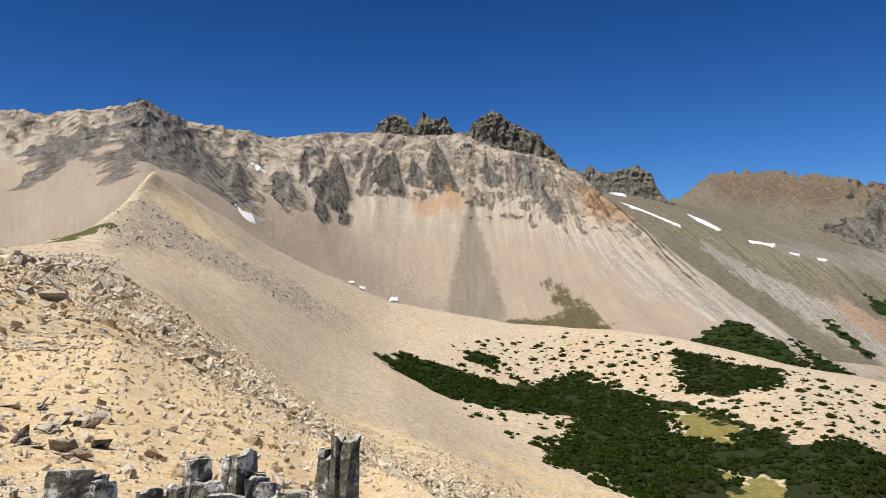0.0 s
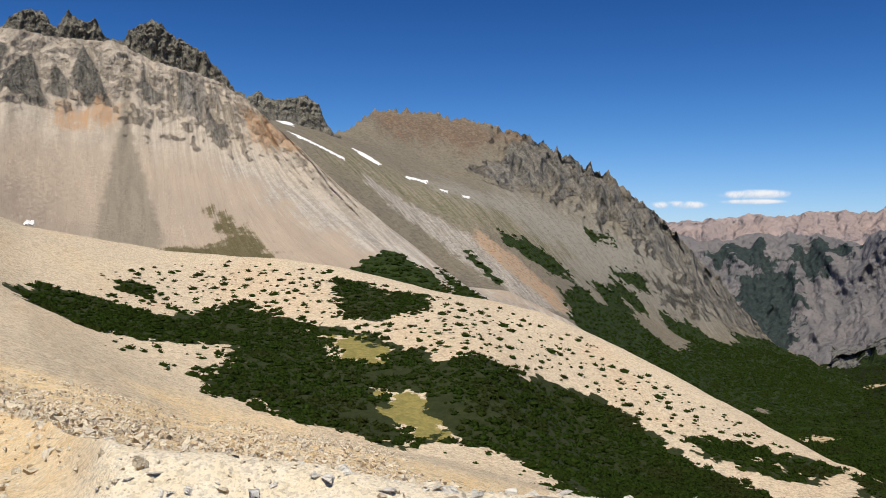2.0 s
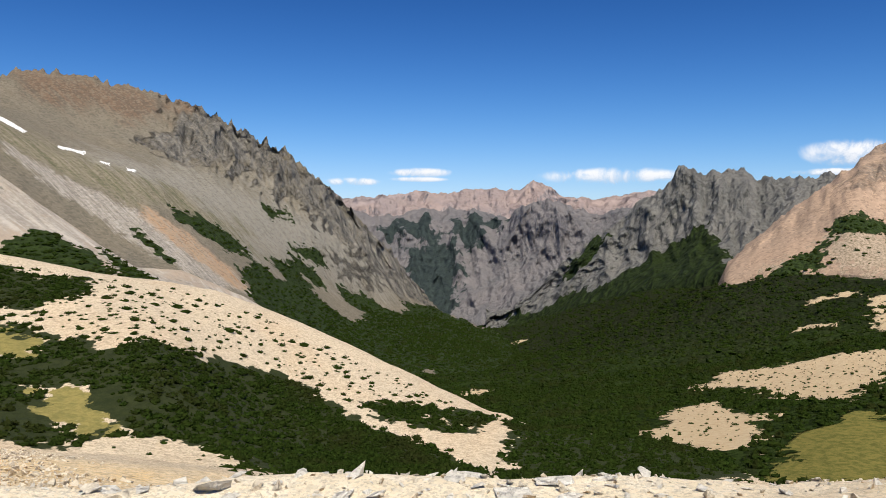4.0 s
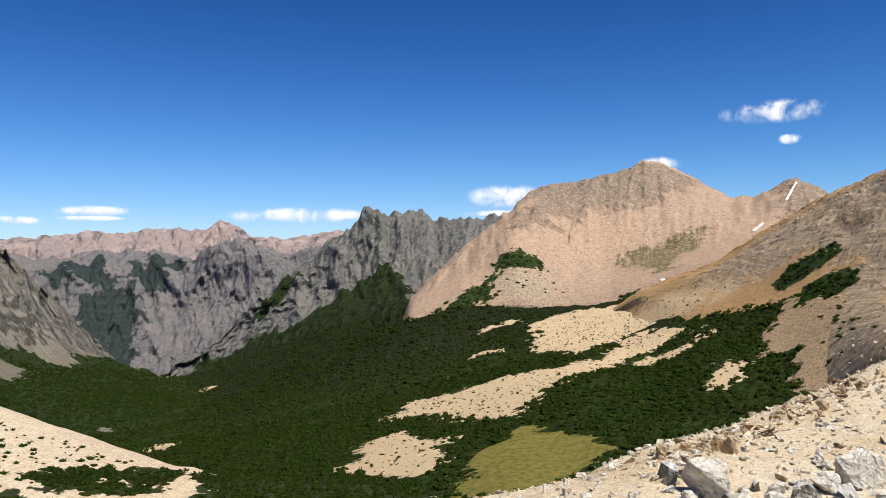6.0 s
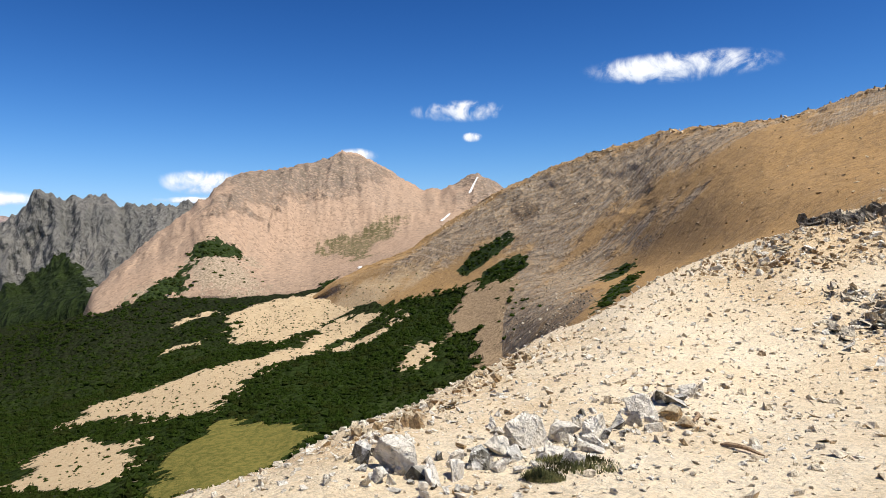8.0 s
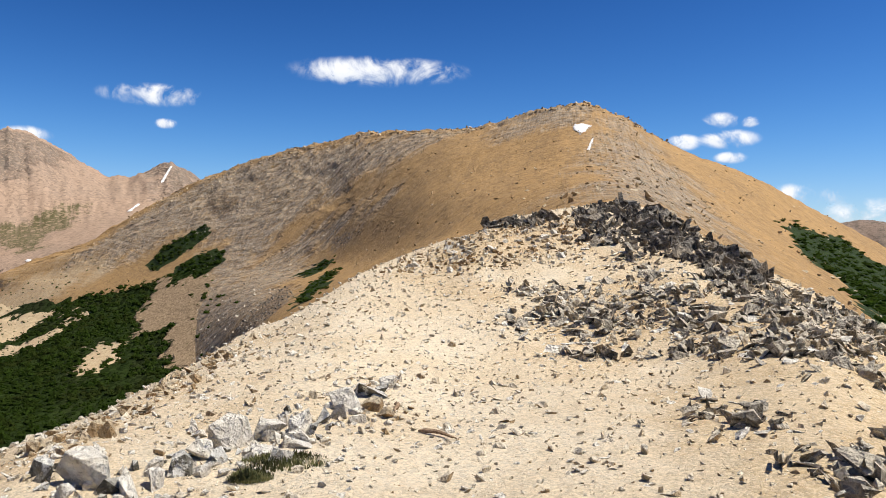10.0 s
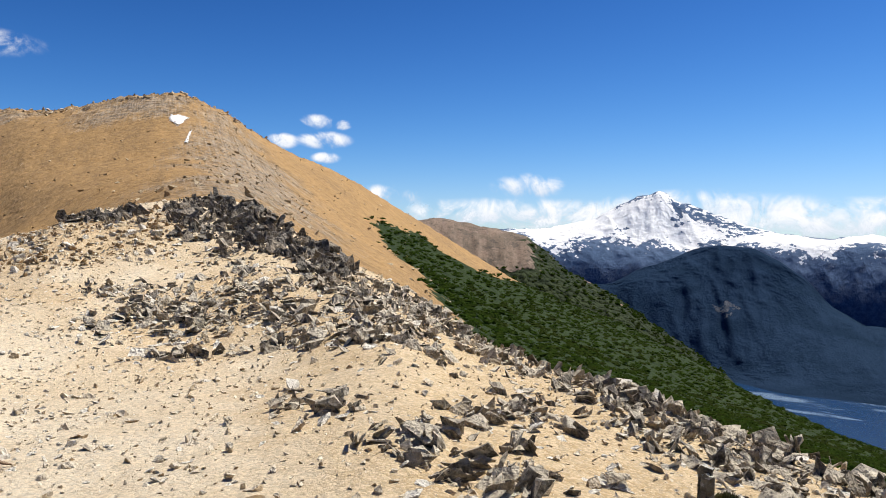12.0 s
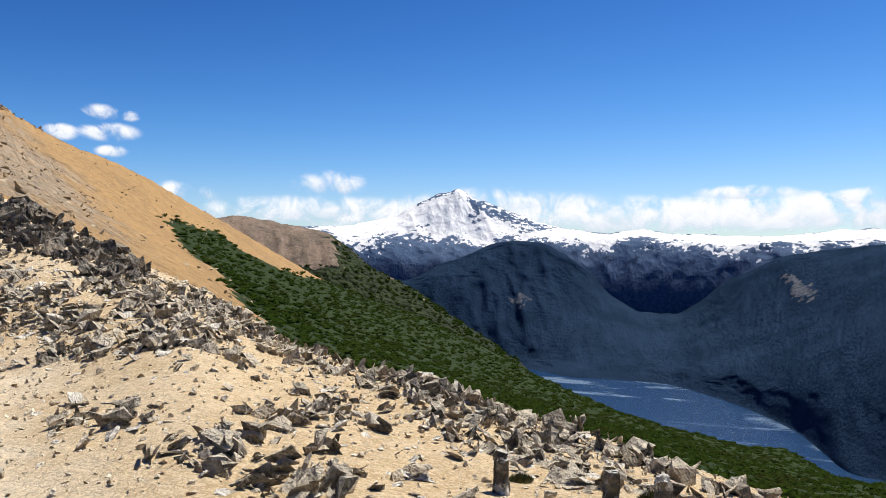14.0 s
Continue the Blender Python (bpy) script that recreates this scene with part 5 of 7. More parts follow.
        if not plants:
            for size, amount, tall in stones:
                kind = g.t.nodes.new("ShaderNodeSeparateColor")
                g.t.links.new(g.cells(1.0 / size, out="Color"), kind.inputs[0])
                col = g.mix(g.math("MULTIPLY", g.step(kind.outputs[0], 0.72, 0.8), amount), col, tuple(min(0.86, v * 1.35) for v in a))
                col = g.mix(g.math("MULTIPLY", g.step(kind.outputs[0], 0.26, 0.16), amount), col, tuple(v * f for v, f in zip(b, (0.5, 0.48, 0.46))))
    size, amount = bump
    nrm = g.bump(g.noise(1.0 / size, 10, 0.75), size * 0.6 * amount)
    for size, amount, tall in stones:
        nrm = g.bump(g.cells(1.0 / size), -tall, 1.0, nrm)
    if ribs:
        size, depth, *only = ribs
        p = g.t.nodes.new("ShaderNodeVectorMath")
        p.operation = "MULTIPLY"
        g.t.links.new(g.geo.outputs["Position"], p.inputs[0])
        p.inputs[1].default_value = (1.0, 1.0, 0.45)
        h = g.crags(1.0 / size, 8.0, p.outputs[0])
        if only:
            bare = g.step(g.math("ADD", g.attr(only[0]), g.math("MULTIPLY", g.math("SUBTRACT", g.noise(1.5 / size, 6, 0.6), 0.5), 0.8)), 0.3, 0.6)
            if rock:
                bare = g.math("MAXIMUM", bare, fac)
            h = g.math("MULTIPLY", h, bare)
        nrm = g.bump(h, depth, 1.0, nrm)
    if crowns:
        size, tall, free, *wood = crowns
        h = g.math("SUBTRACT", 1.0, g.cells(1.0 / size))
        for key in wood:
            h = g.math("MULTIPLY", h, g.step(g.attr(key), 0.4, 0.6))
        for key in free:
            h = g.math("MULTIPLY", h, g.step(g.attr(key), 0.6, 0.4))
        nrm = g.bump(h, tall, 1.0, nrm)
    return g.done(col, 0.92, nrm, 0.15)


GREEN_L, GREEN_D = (0.032, 0.052, 0.012), (0.015, 0.026, 0.006)
M_NEAR = terrain("pale_gravel", ((0.62, 0.515, 0.365), (0.69, 0.61, 0.475)), 2.0, speck=((0.50, 0.37, 0.22), 0.03, 0.35),
                 covers=(("pale", (0.58, 0.44, 0.27), (0.44, 0.31, 0.17), 0.8, 1.2, 0.4), ("west", (0.80, 0.64, 0.40), (0.68, 0.47, 0.22), 0.9, 1.5, 0.4), ("south", (0.57, 0.44, 0.27), (0.46, 0.33, 0.175), 0.7, 1.3, 0.4), ("white", (0.83, 0.76, 0.62), (0.76, 0.66, 0.48), 0.5, 1.0, 0.3)), bump=(0.06, 0.7), stones=((0.018, 0.4, 0.003), (0.04, 0.25, 0.004)))
M_SLOPE = terrain("cream_scree", ((0.55, 0.46, 0.335), (0.49, 0.415, 0.31)), 60.0, streak=((0.52, 0.36, 0.21), 40, 160, 0.4), speck=((0.28, 0.21, 0.14), 0.45, 0.45),
                  covers=(("ochre", (0.84, 0.67, 0.42), (0.76, 0.55, 0.28), 6, 0.9, 0.3), ("stony", (0.50, 0.43, 0.34), (0.30, 0.26, 0.21), 5, 1.6, 0.3),
                          ("turf", (0.12, 0.11, 0.04), (0.07, 0.08, 0.03), 6, 0.6), ("meadow", (0.27, 0.225, 0.075), (0.17, 0.155, 0.05), 7, 1.0), ("shrub", (0.030, 0.038, 0.012), (0.018, 0.025, 0.008), 8, 1.2)), bump=(0.7, 0.6), stones=((0.5, 0.4, 0.06), (1.3, 0.3, 0.10)))
M_WALL = terrain("scree_wall", ((0.44, 0.36, 0.28), (0.395, 0.325, 0.26)), 120.0, streak=((0.34, 0.275, 0.22), 40, 420, 0.42), rock=((0.43, 0.39, 0.34), (0.23, 0.21, 0.185), 0.45),
                 covers=(("chalk", (0.52, 0.475, 0.42), (0.28, 0.25, 0.215), 12, 2.6, 0.4),
                         ("upper", (0.55, 0.475, 0.385), (0.39, 0.335, 0.27), 12, 1.6, 0.5), ("rust", (0.48, 0.29, 0.16), (0.43, 0.33, 0.24), 9, 2.2, 0.4), ("iron", (0.25, 0.23, 0.195), (0.10, 0.095, 0.08), 8, 1.0, 0.15), ("chute", (0.31, 0.265, 0.205), (0.25, 0.215, 0.17), 9, 1.3, 0.35), ("cliff", (0.36, 0.33, 0.29), (0.15, 0.14, 0.125), 14, 1.9, 0.2), ("turf", (0.16, 0.135, 0.075), (0.10, 0.088, 0.045), 9, 1.8, 0.2), ("shrub", GREEN_L, GREEN_D, 15, 0.7)), bump=(6.0, 0.9), ribs=(20.0, 6.0, "bare"))
M_CRAG = terrain("dark_crag", ((0.22, 0.21, 0.165), (0.27, 0.25, 0.20)), 25.0, rock=((0.26, 0.24, 0.19), (0.12, 0.11, 0.09), 0.45), speck=((0.06, 0.055, 0.05), 3.0, 0.7), bump=(3.0, 1.0), ribs=(22.0, 6.0))
M_BROWN = terrain("brown_scree", ((0.20, 0.173, 0.13), (0.18, 0.16, 0.125)), 120.0, streak=((0.15, 0.135, 0.10), 60, 420, 0.55), rock=((0.28, 0.26, 0.225), (0.13, 0.12, 0.11), 0.5),
                  covers=(("ashen", (0.30, 0.28, 0.24), (0.235, 0.22, 0.185), 22, 1.8, 0.5), ("rusty", (0.20, 0.135, 0.09), (0.13, 0.10, 0.075), 30, 1.4, 0.4), ("moss", (0.12, 0.12, 0.065), (0.31, 0.265, 0.20), 14, 2.2, 0.4), ("chalk", (0.46, 0.42, 0.37), (0.25, 0.225, 0.195), 9, 2.4, 0.3), ("rust", (0.44, 0.27, 0.15), (0.36, 0.30, 0.235), 10, 1.6, 0.4),
                          ("cliff", (0.27, 0.25, 0.215), (0.12, 0.115, 0.105), 30, 1.2, 0.2), ("woods", GREEN_L, GREEN_D, 25, 1.3)), bump=(7.0, 0.9), ribs=(60.0, 12.0, "cliff"), crowns=(7.0, 4.0, (), "woods"), stones=((4.0, 0.35, 0.4),))
# far eastern side: browner woods, with the slope's shading painted into their colour
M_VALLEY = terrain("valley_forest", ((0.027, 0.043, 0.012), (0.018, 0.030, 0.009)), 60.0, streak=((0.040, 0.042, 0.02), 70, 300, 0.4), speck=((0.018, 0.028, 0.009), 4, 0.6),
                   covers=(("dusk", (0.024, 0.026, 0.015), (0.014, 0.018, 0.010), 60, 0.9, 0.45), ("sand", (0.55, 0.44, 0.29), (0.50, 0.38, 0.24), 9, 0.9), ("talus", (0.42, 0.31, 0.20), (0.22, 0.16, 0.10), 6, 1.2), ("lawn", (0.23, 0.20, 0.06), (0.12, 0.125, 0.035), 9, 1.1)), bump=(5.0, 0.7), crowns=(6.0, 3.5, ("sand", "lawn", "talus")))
M_FAR = terrain("far_pink_rock", ((0.40, 0.31, 0.28), (0.34, 0.28, 0.27)), 300.0, rock=((0.40, 0.33, 0.31), (0.22, 0.20, 0.21), 0.6), bump=(15.0, 0.8), ribs=(160.0, 25.0))
# distance haze painted in as a blue tint, strongest in the woods
M_GORGE = terrain("hazy_gorge_rock", ((0.21, 0.195, 0.195), (0.165, 0.16, 0.165)), 200.0, rock=((0.23, 0.21, 0.21), (0.13, 0.13, 0.14), 0.55), covers=(("woods", (0.045, 0.062, 0.058), (0.028, 0.040, 0.042), 60, 1.3, 0.06),), bump=(15.0, 0.7), ribs=(45.0, 7.0))
M_GREY = terrain("grey_crag_rock", ((0.21, 0.205, 0.19), (0.17, 0.17, 0.16)), 150.0, streak=((0.28, 0.27, 0.25), 60, 400, 0.5), rock=((0.20, 0.20, 0.18), (0.09, 0.09, 0.09), 0.5), covers=(("woods", GREEN_L, GREEN_D, 40, 1.3),), bump=(10.0, 0.9), ribs=(38.0, 10.0))
M_PINK = terrain("pink_scree", ((0.39, 0.275, 0.195), (0.34, 0.25, 0.185)), 200.0, streak=((0.30, 0.225, 0.165), 45, 260, 0.38), rock=((0.27, 0.22, 0.18), (0.14, 0.12, 0.105), 0.5),
                 covers=(("cliff", (0.31, 0.24, 0.185), (0.17, 0.14, 0.11), 30, 2.0, 0.4), ("olive", (0.09, 0.085, 0.033), (0.20, 0.16, 0.095), 12, 1.8, 0.15), ("stony", (0.45, 0.355, 0.27), (0.19, 0.155, 0.10), 9, 2.2), ("woods", GREEN_L, GREEN_D, 15, 1.3)), bump=(7.0, 0.4), ribs=(45.0, 5.0, "cliff"), crowns=(7.0, 4.0, (), "woods"), stones=((4.5, 0.4, 0.4),))
M_HILL = terrain("ochre_scree", ((0.40, 0.25, 0.108), (0.35, 0.225, 0.106)), 50.0, streak=((0.24, 0.16, 0.085), 22, 90, 0.5), rock=((0.30, 0.245, 0.185), (0.15, 0.125, 0.10), 0.5), speck=((0.24, 0.17, 0.10), 1.0, 0.35),
                 covers=(("sandy", (0.55, 0.44, 0.29), (0.48, 0.37, 0.24), 9, 1.4, 0.3), ("talus", (0.43, 0.37, 0.295), (0.16, 0.135, 0.105), 4.5, 1.7, 0.35), ("outcrop", (0.24, 0.20, 0.16), (0.10, 0.085, 0.07), 3, 2.2, 0.3), ("woods", GREEN_L, GREEN_D, 10, 0.8)), bump=(2.4, 0.45), ribs=(16.0, 0.9, "talus"), stones=((1.0, 0.3, 0.15), (2.6, 0.25, 0.2)))
M_FARHILL = terrain("far_hill_ground", ((0.27, 0.20, 0.155), (0.17, 0.135, 0.105)), 70.0, streak=((0.14, 0.115, 0.09), 20, 160, 0.6), speck=((0.10, 0.085, 0.07), 6, 0.7), covers=(("woods", (0.04, 0.055, 0.022), (0.018, 0.028, 0.012), 40, 1.4),), bump=(6.0, 0.9), crowns=(9.0, 6.0, (), "woods"))
# the rock's blue is painted-in air haze, not its own tone
M_VOLCANO = terrain("hazy_volcano_rock", ((0.11, 0.16, 0.26), (0.08, 0.125, 0.215)), 250.0, rock=((0.10, 0.13, 0.20), (0.045, 0.07, 0.13), 0.5), covers=(("ice", (0.9, 0.91, 0.93), (0.84, 0.86, 0.90), 32, 2.1, 0.05),), bump=(20.0, 0.35), ribs=(160.0, 5.0))
# navy forest: the blue haze of distance is painted into the base colour
M_LAKEHILL = terrain("hazy_lakeside_forest", ((0.022, 0.043, 0.084), (0.015, 0.031, 0.062)), 200.0, covers=(("pale", (0.14, 0.145, 0.165), (0.06, 0.075, 0.10), 40, 1.9),), bump=(18.0, 0.8), crowns=(14.0, 2.0, ("pale",)))
for far_woods in (M_LAKEHILL, M_VALLEY, M_VOLCANO):
    far_woods.node_tree.nodes["Principled BSDF"].inputs["Specular IOR Level"].default_value = 0.0
gs = Graph("old_snow")
M_SNOW = gs.done(gs.mix(gs.step(gs.noise(0.3, 6, 0.6), 0.4, 0.65), (0.88, 0.88, 0.89), (0.74, 0.72, 0.70)), 0.7, gs.bump(gs.noise(0.8, 6, 0.6), 0.4), 0.3)


# ---- land ----
def r_near(s, b, r, x, y, z):
    return 0, 0.05 * fbm(x / 1.3, y / 1.3) * smooth(0.5, 1.2, s) + 0.02 * fbm(x * 3, y * 3)


def r_slope(s, b, r, x, y, z):
    k = smooth(15, 120, r)
    return 0, (0.9 * fbm(x / 25, y / 25) + 0.3 * fbm(x / 5, y / 5)) * k + 0.08 * fbm(x / 0.9, y / 0.9) * smooth(5, 15, r)


def fan(b):
    """How far the fall line leans to the east of the wall's middle."""
    return smooth(2, 14, b)


def facet(x, y):
    """Dark flatirons below the crest: wide at the foot, pointed above, with pale chutes between."""
    return np.max([inside(p, x, y, 7.0) for p in IRON], axis=0)


def r_wall(s, b, r, x, y, z):
    """Ribs and gullies below the crest that fade out in the scree aprons."""
    u = np.radians(b) * 950
    u = u + 14 * fbm(u / 60, s * 1.5, 4.0) + fan(b) * 130 * (s - 1)
    k = smooth(1.75, 2.6, s) * smooth(4.2, 3.2, s) * smooth(26, 12, b)
    fine = smooth(1.95, 2.5, s) * smooth(4.2, 3.1, s) * smooth(26, 10, b)
    ribs = ridged(u / 85, s * 0.45, octaves=3)
    iron = smooth(0.3, 1.0, facet(x, y))
    small = ridged(u / 30, s * 2.2, 3.0, octaves=4, gain=0.6)
    spur = ridged(x / 60, y / 60, z / 130, octaves=4)
    apron = fbm(u / 60, s * 0.25, 2.0, 3) * smooth(0.8, 1.2, s) * smooth(2.6, 1.8, s)
    return -26 * k * (ribs - 0.55) - fine * (11 * (small - 0.5) + 14 * (spur - 0.5)) - 6 * iron - 8 * apron, 4 * fine * fbm(u / 9, s * 3, 0.0, 4, 0.6) + 1.2 * fbm(u / 30, s * 4)


def r_tower(s, b, r, x, y, z):
    u = np.radians(b) * 1080
    k = smooth(1.0, 1.35, s)
    cracks = ridged(u / 14, z / 60, octaves=4)
    ledges = ridged(u / 40, z / 16, 5.0, octaves=4)
    return -k * (16 * (cracks - 0.5) + 9 * (ledges - 0.5)), k * (4.5 * perlin(u / 6.5, s * 0.3, 2.2) + 3 * fbm(u / 3.0, s) + 3 * (cracks - 0.5))


def r_brown(s, b, r, x, y, z):
    u = np.radians(b) * 1900
    crag = smooth(2.7, 3.5, s) * smooth(26, 33, b)
    top = smooth(3.7, 4.0, s)
    flow = ridged((u + 190 * s) / 70, s * 0.5, octaves=4)
    jag = fbm(u / 26, s * 3, 1.0, 5, 0.6)
    return -95 * crag * (ridged(u / 75, s * 0.9) - 0.5) - 8 * (flow - 0.5) * (1 - crag), 20 * crag * jag + 13 * top * fbm(u / 16, s * 2, 2.0, 5, 0.65) + top * (20 + 12 * smooth(26, 33, b)) * (ridged(u / 38, s * 0.2, 8.0, 4, 0.6) - 0.45) + 2 * fbm(u / 50, s * 3)


def r_valley(s, b, r, x, y, z):
    trees = smooth(450, 900, r)
    return 0, 7 * fbm(x / 130, y / 130) * smooth(200, 900, r) + trees * (3.5 * fbm(x / 14, y / 14, 0, 3, 0.7))


def r_hill(s, b, r, x, y, z):
    u = np.radians(b) * 500
    rocky = np.maximum(smooth(2.4, 3.4, s) * smooth(116, 106, b), smooth(3.55, 3.9, s) * smooth(136, 126, b))
    fall = smooth(1.2, 2.0, s)
    return (-13 * rocky * (ridged(u / 22 + s * 0.5, s * 1.6) - 0.5) - 5 * fall * (ridged(u / 60, s * 0.4, 3.0, 3) - 0.5),
            3.6 * rocky * fbm(x / 14, y / 14, z / 14, 5, 0.65) + fall * (0.8 * fbm(x / 22, y / 22) + 0.35 * fbm(x / 4, y / 4)) + 1.3 * smooth(3.6, 4.0, s) * fbm(u / 4, s))


def r_rocky(amp, scale, lo, hi, mid, up, spike=0.0, crest=3.0):
    def f(s, b, r, x, y, z):
        k = smooth(lo, hi, s)
        u = np.radians(b) * mid
        return -amp * k * (ridged(u / scale, s * 0.7) - 0.5 + 0.22 * (ridged(u / scale * 4, s * 2.6, 9.0, 4, 0.6) - 0.5)), (up * k * fbm(u / scale * 3, s * 2) + 0.15 * up * fbm(u / scale, s)
                + spike * smooth(crest - 0.45, crest, s) * (ridged(u / scale * 3.1, s * 0.2, 6.0, 4, 0.6) - 0.45))
    return f


def masks(**groups):
    """Ground-cover masks from plan outlines: name = (outlines, width) or (outlines, width, outlines to leave out)."""
    def f(s, b, x, y, z):
        out = {}
        for key, (polys, width, *holes) in groups.items():
            m = np.zeros(x.shape)
            for p in polys:
                m = np.maximum(m, frayed(p, x, y, width))
            for p in (holes[0] if holes else ()):
                m = np.minimum(m, 1 - frayed(p, x, y, width))
            out[key] = m
        return out
    return f


def rock_masks(**groups):
    """The same, with the flatirons and the bleached rock below the crest."""
    plain = masks(**groups)

    def f(s, b, x, y, z):
        out = plain(s, b, x, y, z)
        out["iron"] = facet(x, y)
        out["bare"] = np.maximum(out["cliff"], np.maximum(out["iron"], 0.36 * smooth(1.9, 2.5, s) * smooth(24, 12, b)))
        out["upper"] = smooth(1.8, 2.3, s) * smooth(24, 12, b)
        return out
    return f


sheet("ground_ridge", NEAR, -60, 300, 0.6, (8, 30, 50, 50, 8, 8), r_near, M_NEAR, "pale cream gravel on a bare mountain ridge", "ground", (3,), True,
      lambda s, b, x, y, z: {**masks(pale=(OCHRE_STONES + SLABS + [EDGE, BAND], 2.0))(s, b, x, y, z), "west": smooth(4, 9, y), "south": smooth(118, 158, b) * smooth(290, 235, b), "white": smooth(3.3, 4.2, np.hypot(x, y)) * smooth(6.5, 5.4, np.hypot(x, y)) * smooth(-6, 4, b) * smooth(80, 60, b)})
sheet("ground_slope", SLOPE, -45, 75, 0.24, (8, 36, 48, 48, 40, 50, 6, 6), r_slope, M_SLOPE, "cream scree slope running down to a shrubby hollow", "slope", (5,), False,
      lambda s, b, x, y, z: {**masks(shrub=(SHRUBS, 10, MEADOW), meadow=(MEADOW, 14), stony=(STONES[:1], 15), turf=(TURF[:1], 6))(s, b, x, y, z),
                             "ochre": np.maximum(masks(o=(OCHRE, 40))(s, b, x, y, z)["o"], smooth(1.0, 0.5, np.hypot(x, y) / np.interp(b, [-24, -8, 6, 30], [110, 210, 200, 170])) * smooth(60, 40, b))})
sheet("mountain_scree_wall", WALL, -42, 38.5, 0.16, (6, 36, 76, 110, 8, 8), r_wall, M_WALL, "pale scree mountain with ribbed grey cliffs", "mountain", (3,), False,
      rock_masks(cliff=(CLIFF[:2] + CLIFF[3:], 25), rust=(RUST, 16), chute=(CHUTE, 6), turf=(TURF[1:], 16), shrub=(SHRUBS_WALL, 15), chalk=(CHALK, 25)), lean=lambda b: 0.67 * fan(b))
sheet("crag_towers", TOWERS, -5.4, 10.2, 0.06, (6, 60, 8, 10), r_tower, M_CRAG, "dark jagged rock towers on a pale scree crest", "crag", (2,))
sheet("crag_col", CRAG, 9.0, 17.2, 0.06, (6, 40, 8, 10), r_tower, M_CRAG, "dark broken crag beside a saddle", "crag", (2,))
sheet("mountain_brown", BROWN, 4, 54, 0.13, (6, 40, 46, 46, 84, 6, 6), r_brown, M_BROWN, "brown scree mountain with jagged grey crags", "mountain", (4,), False,
      masks(ashen=(ASHEN, 70), chalk=(CHALK_BROWN, 16), rusty=(RUSTY, 60), cliff=(CLIFF_BROWN, 40), moss=(MOSS, 60), rust=(RUST_BROWN, 14), woods=(WOODS_BROWN, 25, BARE_BROWN)), lean=lambda b: 0.75 + 0 * b)
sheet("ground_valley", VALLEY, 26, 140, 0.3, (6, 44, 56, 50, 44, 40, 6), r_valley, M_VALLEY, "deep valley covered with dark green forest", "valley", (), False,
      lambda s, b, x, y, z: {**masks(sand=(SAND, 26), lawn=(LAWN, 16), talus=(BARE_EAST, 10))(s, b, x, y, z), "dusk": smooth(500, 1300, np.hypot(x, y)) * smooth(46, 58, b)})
sheet("range_far", FAR, 40, 72, 0.08, (4, 30, 46, 4), r_rocky(150, 260, 0.8, 1.8, 4300, 14, 24, 2.0), M_FAR, "far pinkish mountain range with a rock spire", "mountain range", (2,))
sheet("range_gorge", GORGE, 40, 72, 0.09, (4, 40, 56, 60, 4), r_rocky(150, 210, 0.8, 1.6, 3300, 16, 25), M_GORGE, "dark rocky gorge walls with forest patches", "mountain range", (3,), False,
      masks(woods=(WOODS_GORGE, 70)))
sheet("range_grey", GREY, 52, 95, 0.1, (4, 36, 50, 76, 4), r_rocky(130, 140, 1.0, 1.8, 2500, 16, 34), M_GREY, "jagged grey crag ridge", "mountain range", (3,), False,
      masks(woods=(WOODS_GREY, 30)))
sheet("mountain_pink", PINK, 67.0, 112, 0.12, (4, 40, 64, 84, 6), r_rocky(26, 90, 1.6, 2.6, 1800, 7, 12), M_PINK, "pinkish brown scree mountain with a small cone", "mountain", {0: 0.3, 1: 0.1, 2: 0.4, 3: 0.1}, False,
      masks(olive=(OLIVE, 40), stony=(BOULDERS, 60), woods=(WOODS_PINK, 22), cliff=(CLIFF_PINK, 60)), (2.5, 0, 60))
sheet("mountain_ochre", HILL, 82.5, 214, 0.25, (4, 44, 56, 56, 56, 6, 6), r_hill, M_HILL, "ochre scree hill with a rounded summit", "mountain", {1: 1.5, 2: 3.0, 3: 3.0, 4: 0.1}, False,
      masks(woods=(WOODS_HILL, 8), talus=(TALUS, 22), sandy=(SAND_HILL, 40), outcrop=(OUTCROP, 6)), (4, 0, 25), lambda b: np.interp(b, [116, 134], [-0.6, 0.5]))
sheet("hill_far", FARHILL, 134, 168.6, 0.15, (4, 34, 60, 4), r_rocky(25, 90, 0.6, 1.5, 1200, 5), M_FARHILL, "brown far hill with forest on its flank", "hill", (2,), False,
      masks(woods=(WOODS_FAR, 30)), (0, 2, 120))
sheet("mountain_volcano", VOLCANO, 128, 212, 0.18, (4, 24, 40, 64, 4), r_rocky(50, 240, 0.6, 1.8, 4400, 8, 12), M_VOLCANO, "snow-covered volcano above forested mountains tinted with haze", "mountain", (3,), False,
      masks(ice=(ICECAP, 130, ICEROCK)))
sheet("range_lakeside", LAKEHILL, 145, 212, 0.2, (4, 34, 50, 60, 4), r_rocky(85, 230, 1.0, 2.2, 3300, 8), M_LAKEHILL, "dark forested mountains beside a lake, tinted blue with haze", "mountain range", (1, 4), False,
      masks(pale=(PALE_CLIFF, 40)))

for where, polys, lift in (("mountain_scree_wall", SNOW_WALL, 1.0), ("mountain_brown", SNOW_BROWN, 1.2), ("mountain_pink", SNOW_PINK, 1.5), ("mountain_ochre", SNOW_HILL, 0.6)):
    for p in polys:
        drape("snow_patch", where, p, lift, M_SNOW, "old white snow patch lying on a scree slope", "snow")

